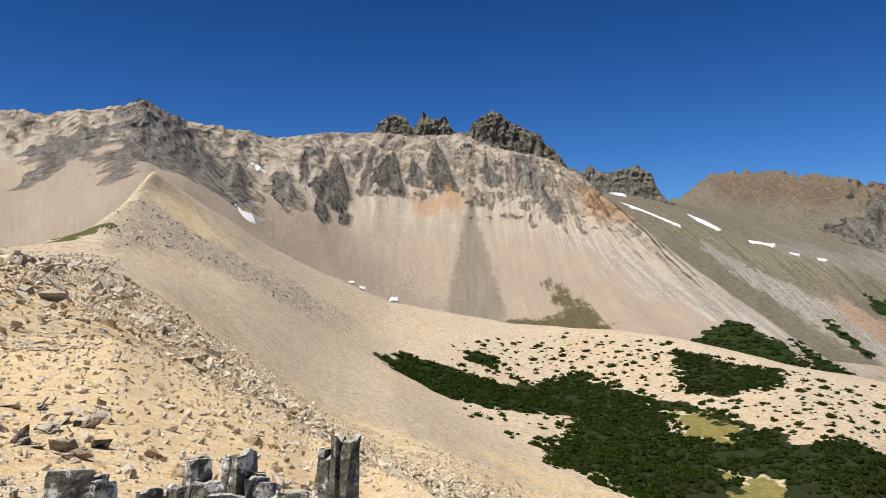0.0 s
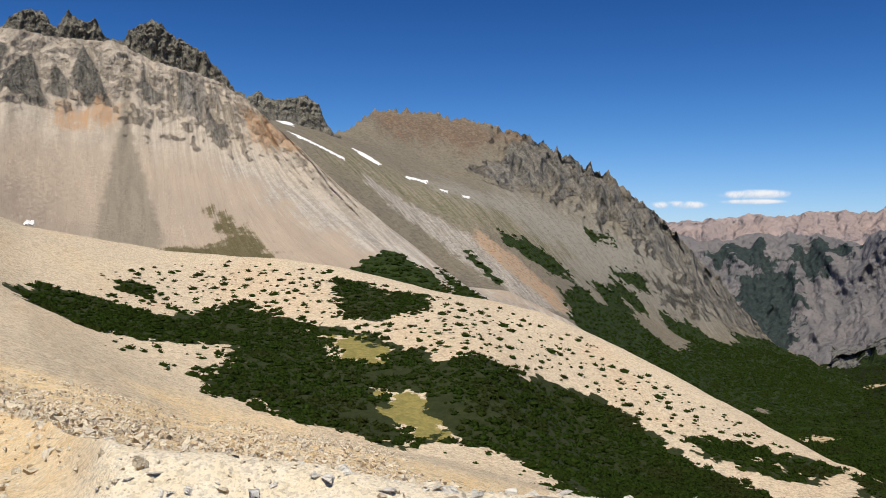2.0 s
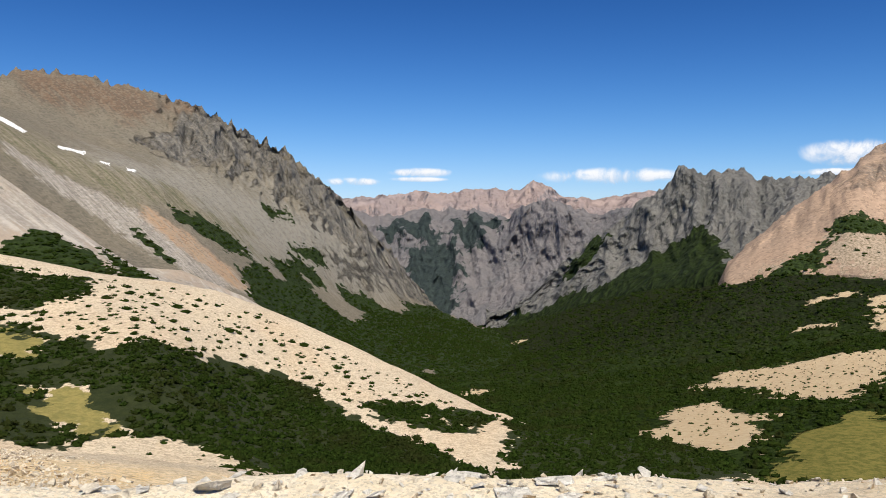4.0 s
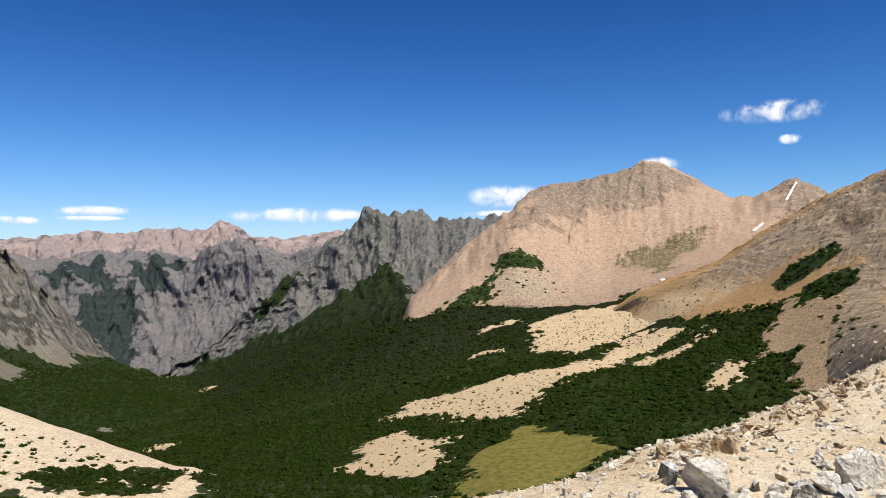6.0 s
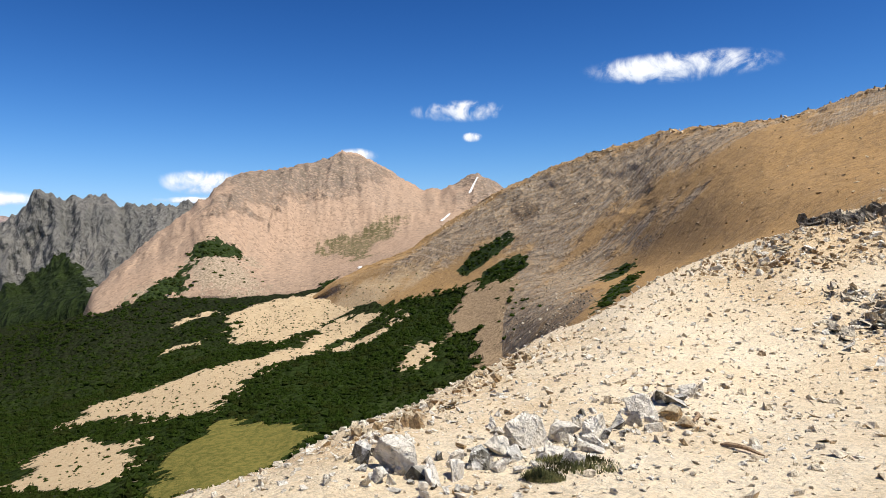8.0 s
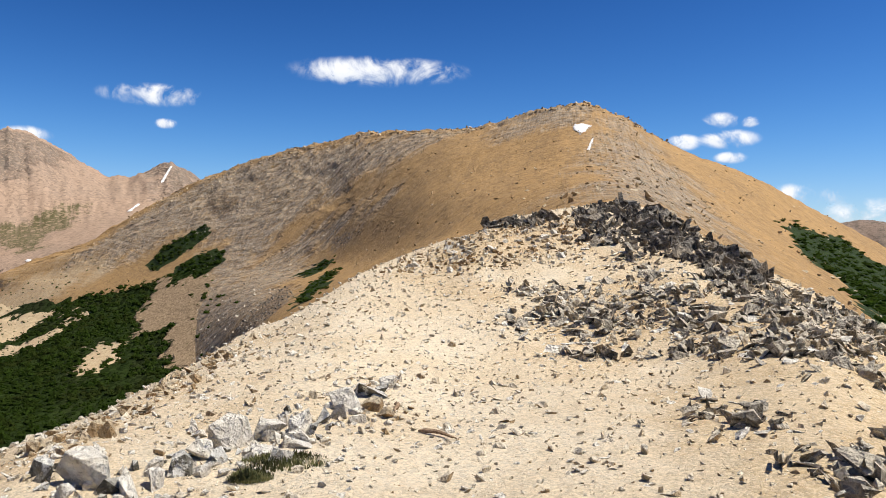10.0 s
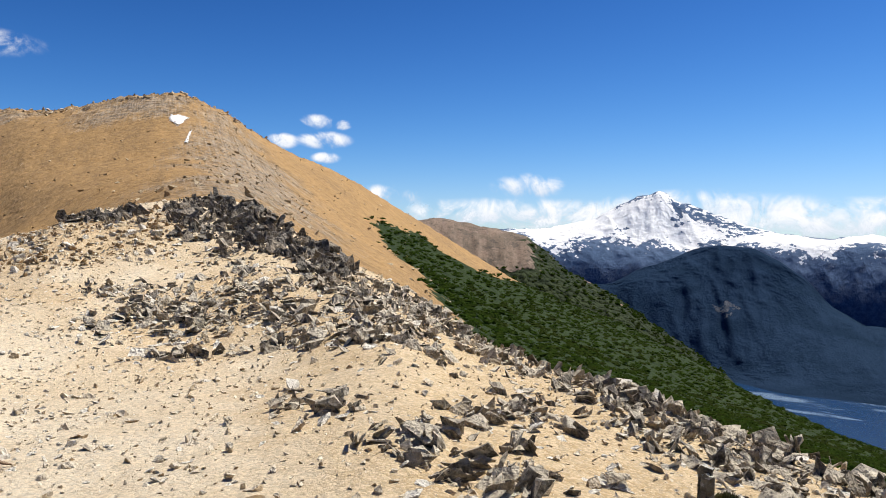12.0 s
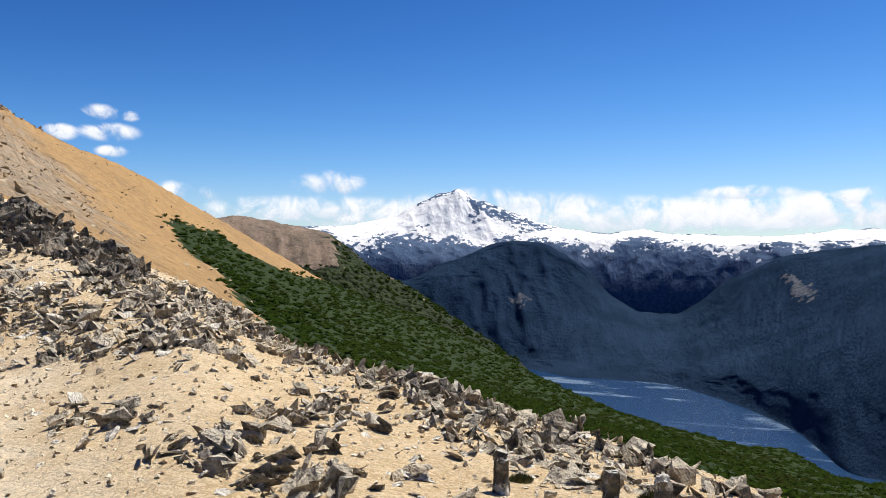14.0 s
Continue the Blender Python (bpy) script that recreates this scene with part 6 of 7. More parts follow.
water = Graph("lake_water")
# pale streaks: sky reflection on wind-ruffled water, put into the base colour
M_WATER = water.done(water.mix(water.step(water.noise(1.0, 6, 0.6, water.vec(water.math("MULTIPLY", water.attr("along"), 0.0022), water.math("MULTIPLY", water.attr("off"), 0.006)), 0.8), 0.52, 0.66), (0.012, 0.045, 0.12), (0.16, 0.24, 0.36)), 0.2, water.bump(water.noise(0.08, 8, 0.7), 2.5), 0.5)
bm = bmesh.new()
bmesh.ops.create_circle(bm, cap_ends=True, segments=96, radius=4900)
me = bpy.data.meshes.new("ground")
bm.to_mesh(me)
ground = new("ground", me)
ground.location.z = -640
# carries the same painted haze tint as the lakeside mountains
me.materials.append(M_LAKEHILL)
tagged(ground, "dark forested lowland reaching to the horizon", "ground", kind="structure")
lake = new("water", bpy.data.meshes.new("water"))
lx = np.linspace(-2600, 1500, 40)[None, :] + 0 * np.zeros((30, 1))
ly = np.linspace(-300, -4000, 30)[:, None] + 0 * lx
lake.data = grid_mesh("water", lx, ly, 0 * lx - 600, {"along": lx, "off": ly})
lake.data.materials.append(M_WATER)
tagged(lake, "deep blue lake with pale wind streaks, their sheen painted on", "lake", kind="structure")


# ---- clouds: far backdrop ----
gc = Graph("white_cloud")
cu, cv = gc.attr("along"), gc.attr("upward")
rim = gc.math("ADD", gc.math("MULTIPLY", cu, cu), gc.math("MULTIPLY", cv, cv))
puff = gc.noise(0.0042, 8, 0.58, None, 0.9)
wisp = gc.noise(0.016, 7, 0.62, None, 0.6)
body = gc.math("SUBTRACT", gc.math("ADD", gc.math("MULTIPLY", puff, 2.4), gc.math("MULTIPLY", wisp, 0.6)), gc.math("MULTIPLY", rim, 0.45))
fade = gc.math("MULTIPLY", gc.step(body, 1.02, 1.75), gc.step(rim, 1.0, 0.25))
gc.put(gc.bsdf.inputs["Base Color"], (0.9, 0.9, 0.9, 1))
# emission stands for sunlight: white above, the shaded underside painted grey-blue
glow = gc.t.nodes.new("ShaderNodeEmission")
gc.put(glow.inputs[0], gc.mix(gc.step(gc.math("ADD", gc.math("MULTIPLY", cv, 0.5), gc.math("MULTIPLY", puff, 1.0)), 0.05, 0.75), (0.56, 0.63, 0.74), (0.86, 0.87, 0.90)))
clear = gc.t.nodes.new("ShaderNodeBsdfTransparent")
blend = gc.t.nodes.new("ShaderNodeMixShader")
gc.put(blend.inputs[0], fade)
gc.t.links.new(clear.outputs[0], blend.inputs[1])
gc.t.links.new(glow.outputs[0], blend.inputs[2])
gc.t.links.new(blend.outputs[0], gc.out.inputs[0])
M_CLOUD = gc.mat

for cx, cy, cz, hw, hh in CLOUDS:
    hh *= 0.62 if cz < 330 and cy > 900 else 1.0  # the low ones over the far range are flat
    a = math.atan2(cx, cy)
    d = math.hypot(cx, cy)
    u, v = np.meshgrid(np.linspace(-1, 1, 15), np.linspace(-1, 1, 7))
    aa = a + u * hw / d
    dd = d - 12 * (1 - u * u) * (1 - v * v)
    ob = new("cloud", grid_mesh("cloud", dd * np.sin(aa), dd * np.cos(aa), cz + v * hh, {"along": u, "upward": v}))
    ob.data.materials.append(M_CLOUD)
    ob.visible_shadow = False
    tagged(ob, "white fair-weather cloud low over the mountains" if cz < 450 else "thin white wispy cloud in a blue sky", "cloud", "clouds", "structure")


# ---- scatter helpers ----
def merged(name, parts, material, label, category, rounded_off=False):
    """One object from many copies: parts = (vertices n x 3, faces m x 3) lists."""
    vs, fs, n = [], [], 0
    for v, f in parts:
        vs.append(v)
        fs.append(f + n)
        n += len(v)
    v, f = np.concatenate(vs), np.concatenate(fs)
    me = bpy.data.meshes.new(name)
    me.vertices.add(len(v))
    me.vertices.foreach_set("co", v.ravel())
    me.loops.add(f.size)
    me.loops.foreach_set("vertex_index", f.ravel())
    me.polygons.add(len(f))
    me.polygons.foreach_set("loop_start", np.arange(0, f.size, 3))
    me.polygons.foreach_set("loop_total", np.full(len(f), 3))
    me.polygons.foreach_set("use_smooth", np.full(len(f), rounded_off))
    me.update(calc_edges=True)
    me.materials.append(material)
    return tagged(new(name, me), label, category, kind="stuff")


def arrays(bm):
    bmesh.ops.triangulate(bm, faces=bm.faces)
    bm.verts.index_update()
    return np.array([v.co[:] for v in bm.verts]), np.array([[v.index for v in f.verts] for f in bm.faces])


def spots(poly, spacing, rng, jitter=0.5):
    """Points spread evenly but irregularly over a plan polygon."""
    p = np.array(poly, float)
    x0, y0 = p.min(axis=0)
    x1, y1 = p.max(axis=0)
    gx, gy = np.meshgrid(np.arange(x0, x1, spacing), np.arange(y0, y1, spacing))
    gx = gx.ravel() + rng.uniform(-jitter, jitter, gx.size) * spacing
    gy = gy.ravel() + rng.uniform(-jitter, jitter, gy.size) * spacing
    rough = min(max(spacing * 1.5, 0.04 * math.sqrt((x1 - x0) * (y1 - y0))), 9.0)
    edge = inside(poly, gx, gy, rough)
    keep = (edge > 0.12) & (edge + 1.3 * fbm(gx / rough / 2.2, gy / rough / 2.2, 1.5, 3) > 0.5)
    return gx[keep], gy[keep]


def heights(name, x, y):
    cols, rr, zz = SHEETS[name]
    b, r = bearing(x, y), np.hypot(x, y)
    i = np.clip(np.rint((b - cols[0]) / (cols[1] - cols[0])).astype(int), 0, len(cols) - 1)
    return np.array([np.interp(r[k], rr[:, i[k]], zz[:, i[k]]) for k in range(len(r))])


# ---- shrubs ----
gl = Graph("shrub_leaves")
isl = gl.geo.outputs["Random Per Island"]
leaf = gl.mix(gl.step(gl.noise(0.7, 7, 0.75), 0.36, 0.66), (0.012, 0.023, 0.005), (0.046, 0.082, 0.015))
leaf = gl.mix(gl.math("MULTIPLY", isl, 0.5), leaf, (0.036, 0.048, 0.010))
leaf = gl.mix(gl.math("MULTIPLY", gl.step(gl.noise(0.03, 5, 0.65), 0.48, 0.68), 0.5), leaf, (0.040, 0.038, 0.015))
gl.done(leaf, 0.95, None, 0.0)
# light shines through the leaves
through_leaf = gl.t.nodes.new("ShaderNodeBsdfTranslucent")
gl.put(through_leaf.inputs[0], gl.mix(1.0, leaf, (1.5, 1.6, 1.0), "MULTIPLY"))
both = gl.t.nodes.new("ShaderNodeMixShader")
both.inputs[0].default_value = 0.42
gl.t.links.new(gl.bsdf.outputs[0], both.inputs[1])
gl.t.links.new(through_leaf.outputs[0], both.inputs[2])
gl.t.links.new(both.outputs[0], gl.out.inputs[0])
M_LEAF = gl.mat


def shrub_shape(seed, fine=2):
    """A low dense shrub: a lumpy dome, wider than high."""
    bm = bmesh.new()
    bmesh.ops.create_icosphere(bm, subdivisions=fine, radius=1.0)
    v, f = arrays(bm)
    bm.free()
    lump = 1 + 0.55 * fbm(v[:, 0] * 1.6 + seed * 7.1, v[:, 1] * 1.6, v[:, 2] * 1.6, 3, 0.7) + 0.12 * np.random.default_rng(seed).normal(size=len(v))
    v = v * lump[:, None]
    f = f[(v[f][:, :, 2] > -0.45).any(axis=1)]
    v[:, 2] = np.where(v[:, 2] < 0, v[:, 2] * 0.25, v[:, 2])
    return v, f


def leafy(seed, leaves, size, fine=1):
    """A lumpy core with loose leaf sprays standing off it on all sides."""
    r = np.random.default_rng(seed + 900)
    core, faces = shrub_shape(seed, fine)
    d = r.normal(size=(leaves, 3))
    d[:, 2] = np.abs(d[:, 2])
    d /= np.linalg.norm(d, axis=1)[:, None]
    lump = 0.9 + 0.5 * fbm(d[:, 0] * 1.6 + seed * 7.1, d[:, 1] * 1.6, d[:, 2] * 1.6, 3, 0.7)
    at = d * (lump * r.uniform(0.8, 1.12, leaves))[:, None]
    a = r.normal(size=(leaves, 3))
    a -= 0.7 * d * (a * d).sum(axis=1)[:, None]
    a /= np.linalg.norm(a, axis=1)[:, None]
    b = np.cross(d, a) + 0.5 * r.normal(size=(leaves, 3))
    k = (size * r.uniform(0.6, 1.4, leaves))[:, None]
    tri = np.stack([at - a * k * 0.6, at + a * k * 0.6, at + (b * 0.6 + d * 0.7) * k], 1).reshape(-1, 3)
    f = np.arange(3 * leaves).reshape(-1, 3) + len(core)
    return np.concatenate([core * 0.92, tri]), np.concatenate([faces, f])


SHRUB = [leafy(i, 36, 0.36) for i in range(10)]
FAR_SHRUB = [leafy(i, 16, 0.42) for i in range(12)]


def shrubs(where, polys, spacing, size, tall, rng, chance=1.0, skip=(), fringe=26, shapes=None):
    shapes = shapes or FAR_SHRUB
    out = []
    for poly in polys:
        x, y = spots(poly, spacing, rng, 0.85)
        ok = rng.random(len(x)) < chance
        for hole in skip:
            ok &= frayed(hole, x, y, fringe) < 0.5
        x, y = x[ok], y[ok]
        z = heights(where, x, y)
        for i in range(len(x)):
            v, f = shapes[rng.integers(len(shapes))]
            s = size[0] * (size[1] / size[0]) ** (rng.random() ** 1.3)
            a = rng.uniform(0, 6.283)
            c, n = math.cos(a), math.sin(a)
            w = np.stack([v[:, 0] * c - v[:, 1] * n, v[:, 0] * n + v[:, 1] * c, v[:, 2] * tall * rng.uniform(0.8, 1.25)], -1) * s
            out.append((w + (x[i], y[i], z[i] - 0.1 * s), f))
    return out


rng = np.random.default_rng(21)
merged("shrub_thicket", shrubs("ground_slope", SHRUBS, 2.9, (0.8, 2.6), 0.75, rng, 0.95, MEADOW, 14, SHRUB), M_LEAF, "dense dark green shrubs on the hollow floor", "shrubs")

SHRUB_MESH = []
for v, f in SHRUB:
    me = bpy.data.meshes.new("shrub")
    me.from_pydata(v.tolist(), [], f.tolist())
    me.materials.append(M_LEAF)
    SHRUB_MESH.append(me)
STEM_MESH = bpy.data.meshes.new("stem")
bm = bmesh.new()
bmesh.ops.create_cone(bm, cap_ends=True, segments=6, radius1=0.10, radius2=0.06, depth=0.7, matrix=Matrix.Translation((0, 0, 0.2)))
bm.to_mesh(STEM_MESH)
bm.free()
gb = Graph("shrub_bark")
STEM_MESH.materials.append(gb.done(gb.mix(gb.noise(12.0, 6, 0.7), (0.10, 0.075, 0.05), (0.2, 0.16, 0.12)), 0.9))
count = 0
for poly in SPARSE:
    xs, ys = spots(poly, 8.5, rng)
    zs = heights("ground_slope", xs, ys)
    for x, y, z in zip(xs, ys, zs):
        if rng.random() < 0.55 and count < 290:
            ob = new("shrub")
            for piece, mesh in (("crown", SHRUB_MESH[rng.integers(len(SHRUB_MESH))]), ("stem", STEM_MESH)):
                new(piece, mesh).parent = ob
            s = 0.7 * 5.0 ** (rng.random() ** 1.7)
            ob.matrix_world = Matrix.Translation((x, y, z - 0.1 * s)) @ Euler((0, 0, rng.uniform(0, 6.283))).to_matrix().to_4x4() @ Matrix.Diagonal((s * rng.uniform(0.8, 1.5), s, s * 0.65, 1))
            tagged(ob, "low dark green shrub on a cream scree bank", "shrub", "shrubs on the scree bank")
            count += 1
merged("bank_shrubs", shrubs("ground_slope", SPARSE, 7.0, (0.6, 2.4), 0.7, rng, 0.55, (), 14, SHRUB), M_LEAF, "low dark green shrubs dotted over a cream scree bank", "shrubs")
merged("slope_shrubs", shrubs("mountain_scree_wall", SHRUBS_WALL, 6.0, (2.0, 4.0), 0.6, rng), M_LEAF, "dark green shrubs at the foot of a scree wall", "shrubs")
LAKE_WOODS = [p for p in WOODS_HILL if np.mean(np.array(p)[:, 1]) < -100]
EAST_WOODS = [p for p in WOODS_HILL if np.mean(np.array(p)[:, 1]) >= -100]
HILL_FOOT = [(r * math.sin(radians(b)), r * math.cos(radians(b))) for r, b in ((470, 96), (640, 94.6), (740, 95.5), (700, 98), (600, 100.5), (460, 102))]
merged("hillside_woods", shrubs("mountain_ochre", [HILL_FOOT], 8.0, (1.5, 4.0), 0.7, rng, 0.45) + shrubs("mountain_ochre", LAKE_WOODS, 4.6, (1.1, 2.8), 0.45, rng) + shrubs("mountain_ochre", EAST_WOODS, 4.4, (1.4, 3.4), 0.8, rng), M_LEAF, "dark green woods on a steep hillside", "woods")
NEAR_VALLEY = [(210, 130), (300, 60), (390, -75), (560, -125), (690, -95), (805, -78), (825, 0), (800, 60), (700, 330), (560, 520), (330, 420), (220, 300)]
merged("valley_woods", shrubs("ground_valley", [NEAR_VALLEY], 4.6, (1.1, 3.4), 0.9, rng, 0.95, SAND + LAWN + BARE_EAST, 10), M_LEAF, "dark green dwarf beech woods on the valley floor", "woods")
DEEP_VALLEY = [(r * math.sin(radians(b)), r * math.cos(radians(b))) for r, b in ((560, 33), (640, 45), (720, 60), (790, 75), (830, 86), (1050, 84), (1200, 76), (1350, 62), (1700, 50), (1500, 38), (1000, 33))]
merged("deep_valley_woods", shrubs("ground_valley", [DEEP_VALLEY], 9.5, (1.8, 4.6), 0.8, rng, 0.85, SAND), M_LEAF, "dark green forest on a deep valley floor", "woods")
GORGE_FLOOR = [(r * math.sin(radians(b)), r * math.cos(radians(b))) for r, b in ((1150, 34), (1250, 60), (1150, 72), (1350, 78), (1900, 68), (2600, 56), (2900, 46), (2400, 38))]
merged("gorge_woods", shrubs("ground_valley", [GORGE_FLOOR], 16.0, (2.5, 6.5), 0.7, rng, 0.8), M_LEAF, "dark green forest far down a valley", "woods")
merged("far_hill_woods", shrubs("hill_far", WOODS_FAR, 10.0, (2.0, 5.0), 0.8, rng, 0.9), M_LEAF, "dark green forest on a far hill's flank", "woods")
merged("brown_mountain_woods", shrubs("mountain_brown", WOODS_BROWN, 10.5, (1.8, 5.0), 0.7, rng, 0.92, BARE_BROWN, 12), M_LEAF, "dark green thickets below a brown scree mountain", "woods")
merged("pink_mountain_woods", shrubs("mountain_pink", WOODS_PINK, 8.0, (1.8, 4.4), 0.7, rng, 0.9) + shrubs("mountain_pink", BOULDERS, 17.0, (1.5, 5.0), 0.6, rng, 0.6), M_LEAF, "dark green thickets on a pinkish scree mountain", "woods")
merged("sand_shrubs", shrubs("mountain_ochre", SAND_HILL, 6.0, (0.5, 1.7), 0.7, rng, 0.5) + shrubs("ground_valley", SAND[:3] + SAND[-2:], 4.8, (0.4, 1.5), 0.7, rng, 0.5), M_LEAF, "small dark shrubs dotted over bare sand", "shrubs")

# ---- rocks ----
def stone_material(name, light, dark, lichen, amount, mixed=None, top_light=0.7):
    """Split stone with two tones and lichen; mixed adds a third tone to some stones."""
    g = Graph(name)
    rnd = g.t.nodes.new("ShaderNodeObjectInfo").outputs["Random"]
    col = g.mix(g.step(g.noise(9.0, 8, 0.65), 0.36, 0.64), dark, light)
    col = g.mix(g.math("MULTIPLY", g.math("ADD", rnd, g.geo.outputs["Random Per Island"]), 0.22), col, tuple(v * 0.5 for v in light))
    if mixed:
        col = g.mix(g.math("MULTIPLY", g.step(g.geo.outputs["Random Per Island"], 0.55, 0.75), 0.8), col, mixed)
    col = g.mix(g.math("MULTIPLY", g.step(g.noise(5.0, 8, 0.7), 0.52, 0.6), amount), col, lichen)
    col = g.mix(g.math("MULTIPLY", g.step(g.noise(40.0, 4, 0.7), 0.58, 0.7), 0.6), col, tuple(v * 0.5 for v in dark))
    # upper faces take the lichen's tone, which also paints in the light on their tops
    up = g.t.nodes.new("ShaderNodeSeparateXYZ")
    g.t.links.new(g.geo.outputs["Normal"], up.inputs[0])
    col = g.mix(g.math("MULTIPLY", g.step(up.outputs[2], 0.15, 0.8), top_light), col, lichen)
    return g.done(col, 0.88, g.bump(g.crags(9.0, 8), 0.035, 0.8, g.bump(g.noise(30.0, 8, 0.7), 0.02)), 0.15)


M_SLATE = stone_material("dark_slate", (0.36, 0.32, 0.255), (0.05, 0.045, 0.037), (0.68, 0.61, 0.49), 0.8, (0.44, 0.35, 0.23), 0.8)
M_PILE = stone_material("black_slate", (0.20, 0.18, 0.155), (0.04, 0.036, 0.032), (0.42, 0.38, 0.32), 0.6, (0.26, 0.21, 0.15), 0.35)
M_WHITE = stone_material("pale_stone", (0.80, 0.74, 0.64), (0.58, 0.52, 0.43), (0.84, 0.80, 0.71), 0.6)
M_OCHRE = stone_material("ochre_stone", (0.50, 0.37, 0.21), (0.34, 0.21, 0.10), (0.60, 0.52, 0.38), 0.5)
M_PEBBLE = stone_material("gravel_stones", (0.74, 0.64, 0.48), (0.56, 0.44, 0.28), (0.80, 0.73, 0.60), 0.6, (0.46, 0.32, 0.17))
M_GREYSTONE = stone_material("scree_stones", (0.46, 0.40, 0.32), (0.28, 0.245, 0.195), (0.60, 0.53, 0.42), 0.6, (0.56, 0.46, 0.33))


def stone_shape(seed, flat, n=16):
    """An angular split block: the hull of points in a slab, with a few chipped corners."""
    r = np.random.default_rng(seed)
    p = r.uniform(-0.5, 0.5, (n, 3))
    p = p / np.maximum(np.abs(p).max(axis=1) * 2, 0.35)[:, None] * r.uniform(0.7, 1.0, (n, 1))
    p = p * (1.0, r.uniform(0.35, 0.85), flat * r.uniform(0.6, 1.3))
    bm = bmesh.new()
    for q in p:
        bm.verts.new(q)
    bmesh.ops.convex_hull(bm, input=bm.verts)
    bmesh.ops.delete(bm, geom=[v for v in bm.verts if not v.link_faces], context="VERTS")
    bmesh.ops.dissolve_limit(bm, angle_limit=0.18, verts=bm.verts, edges=bm.edges)
    return bm


def layered(seed):
    """Cleaved slate: a few thin plates that lie on one another, each broken off at another length."""
    r = random.Random(seed)
    whole = bpy.data.meshes.new("rock")
    joined = bmesh.new()
    z = -0.16
    for k in range(r.choice((2, 3, 3, 4))):
        thick = r.uniform(0.07, 0.18)
        bm = stone_shape(seed * 31 + k, 1.0, 11)
        size = Matrix.Diagonal((r.uniform(0.6, 1.0), r.uniform(0.5, 0.95), thick, 1))
        at = Matrix.Translation((r.uniform(-0.18, 0.18), r.uniform(-0.12, 0.12), z + thick / 2))
        bmesh.ops.transform(bm, matrix=at @ Euler((r.uniform(-0.1, 0.1), r.uniform(-0.1, 0.1), r.uniform(-0.5, 0.5))).to_matrix().to_4x4() @ size, verts=bm.verts)
        bm.to_mesh(whole)
        bm.free()
        joined.from_mesh(whole)
        z += thick * 0.8
    return joined


SLAB, BLOCK = [], []
for i in range(14):
    for store, flat in ((SLAB, 0.15), (BLOCK, 0.6)):
        bm = layered(100 + i) if store is SLAB else stone_shape(100 + i, flat, 13)
        if store is BLOCK:
            bmesh.ops.bevel(bm, geom=bm.edges[:], offset=0.01, segments=1, affect="EDGES")
        me = bpy.data.meshes.new("rock")
        bm.to_mesh(me)
        bm.free()
        bm = stone_shape(500 + i, flat, 10)
        v, f = arrays(bm)
        bm.free()
        store.append((me, v, f))
CHIP = []
for i in range(10):
    bm = stone_shape(300 + i, 0.5, 7)
    CHIP.append(arrays(bm))
    bm.free()


def rock_thing(shapes, x, y, size, tilt, turn, material, label, sink=0.25, where="ground_ridge", stretch=(1, 1, 1)):
    me = shapes[int(abs(x * 977 + y * 613)) % len(shapes)][0].copy()
    me.materials.append(material)
    ob = new("rock", me)
    m = Euler((tilt, 0.3 * math.sin(x * 9 + y), turn)).to_matrix().to_4x4() @ Matrix.Diagonal((size * stretch[0], size * stretch[1], size * stretch[2], 1))
    low = min((m @ v.co).z for v in me.vertices)
    high = max((m @ v.co).z for v in me.vertices)
    z = heights(where, np.array([x]), np.array([y]))[0]
    ob.matrix_world = Matrix.Translation((x, y, z - low - sink * (high - low))) @ m
    return tagged(ob, label, "rock", "rocks on the ridge")


def rubble(polys, spacing, size, rng, shapes, where="ground_ridge", tilt=0.5, chance=1.0, clump=0.0):
    out = []
    for poly in polys:
        x, y = spots(poly, spacing, rng, 0.8)
        ok = rng.random(len(x)) < chance
        if clump:
            ok &= fbm(x / clump, y / clump, 7.0, 3, 0.6) > rng.normal(0.02, 0.08, len(x))
        x, y = x[ok], y[ok]
        z = heights(where, x, y)
        for i in range(len(x)):
            sh = shapes[rng.integers(len(shapes))]
            v, f = sh[-2], sh[-1]
            s = size[0] * (size[1] / size[0]) ** (rng.random() ** 1.7)
            m = np.array(Euler((rng.normal(0, tilt), rng.normal(0, tilt), rng.uniform(0, 6.3))).to_matrix())
            w = (v @ m.T) * s
            low, high = w[:, 2].min(), w[:, 2].max()
            out.append((w + (x[i], y[i], z[i] - low - 0.35 * (high - low)), f))
    return out


rng = np.random.default_rng(5)
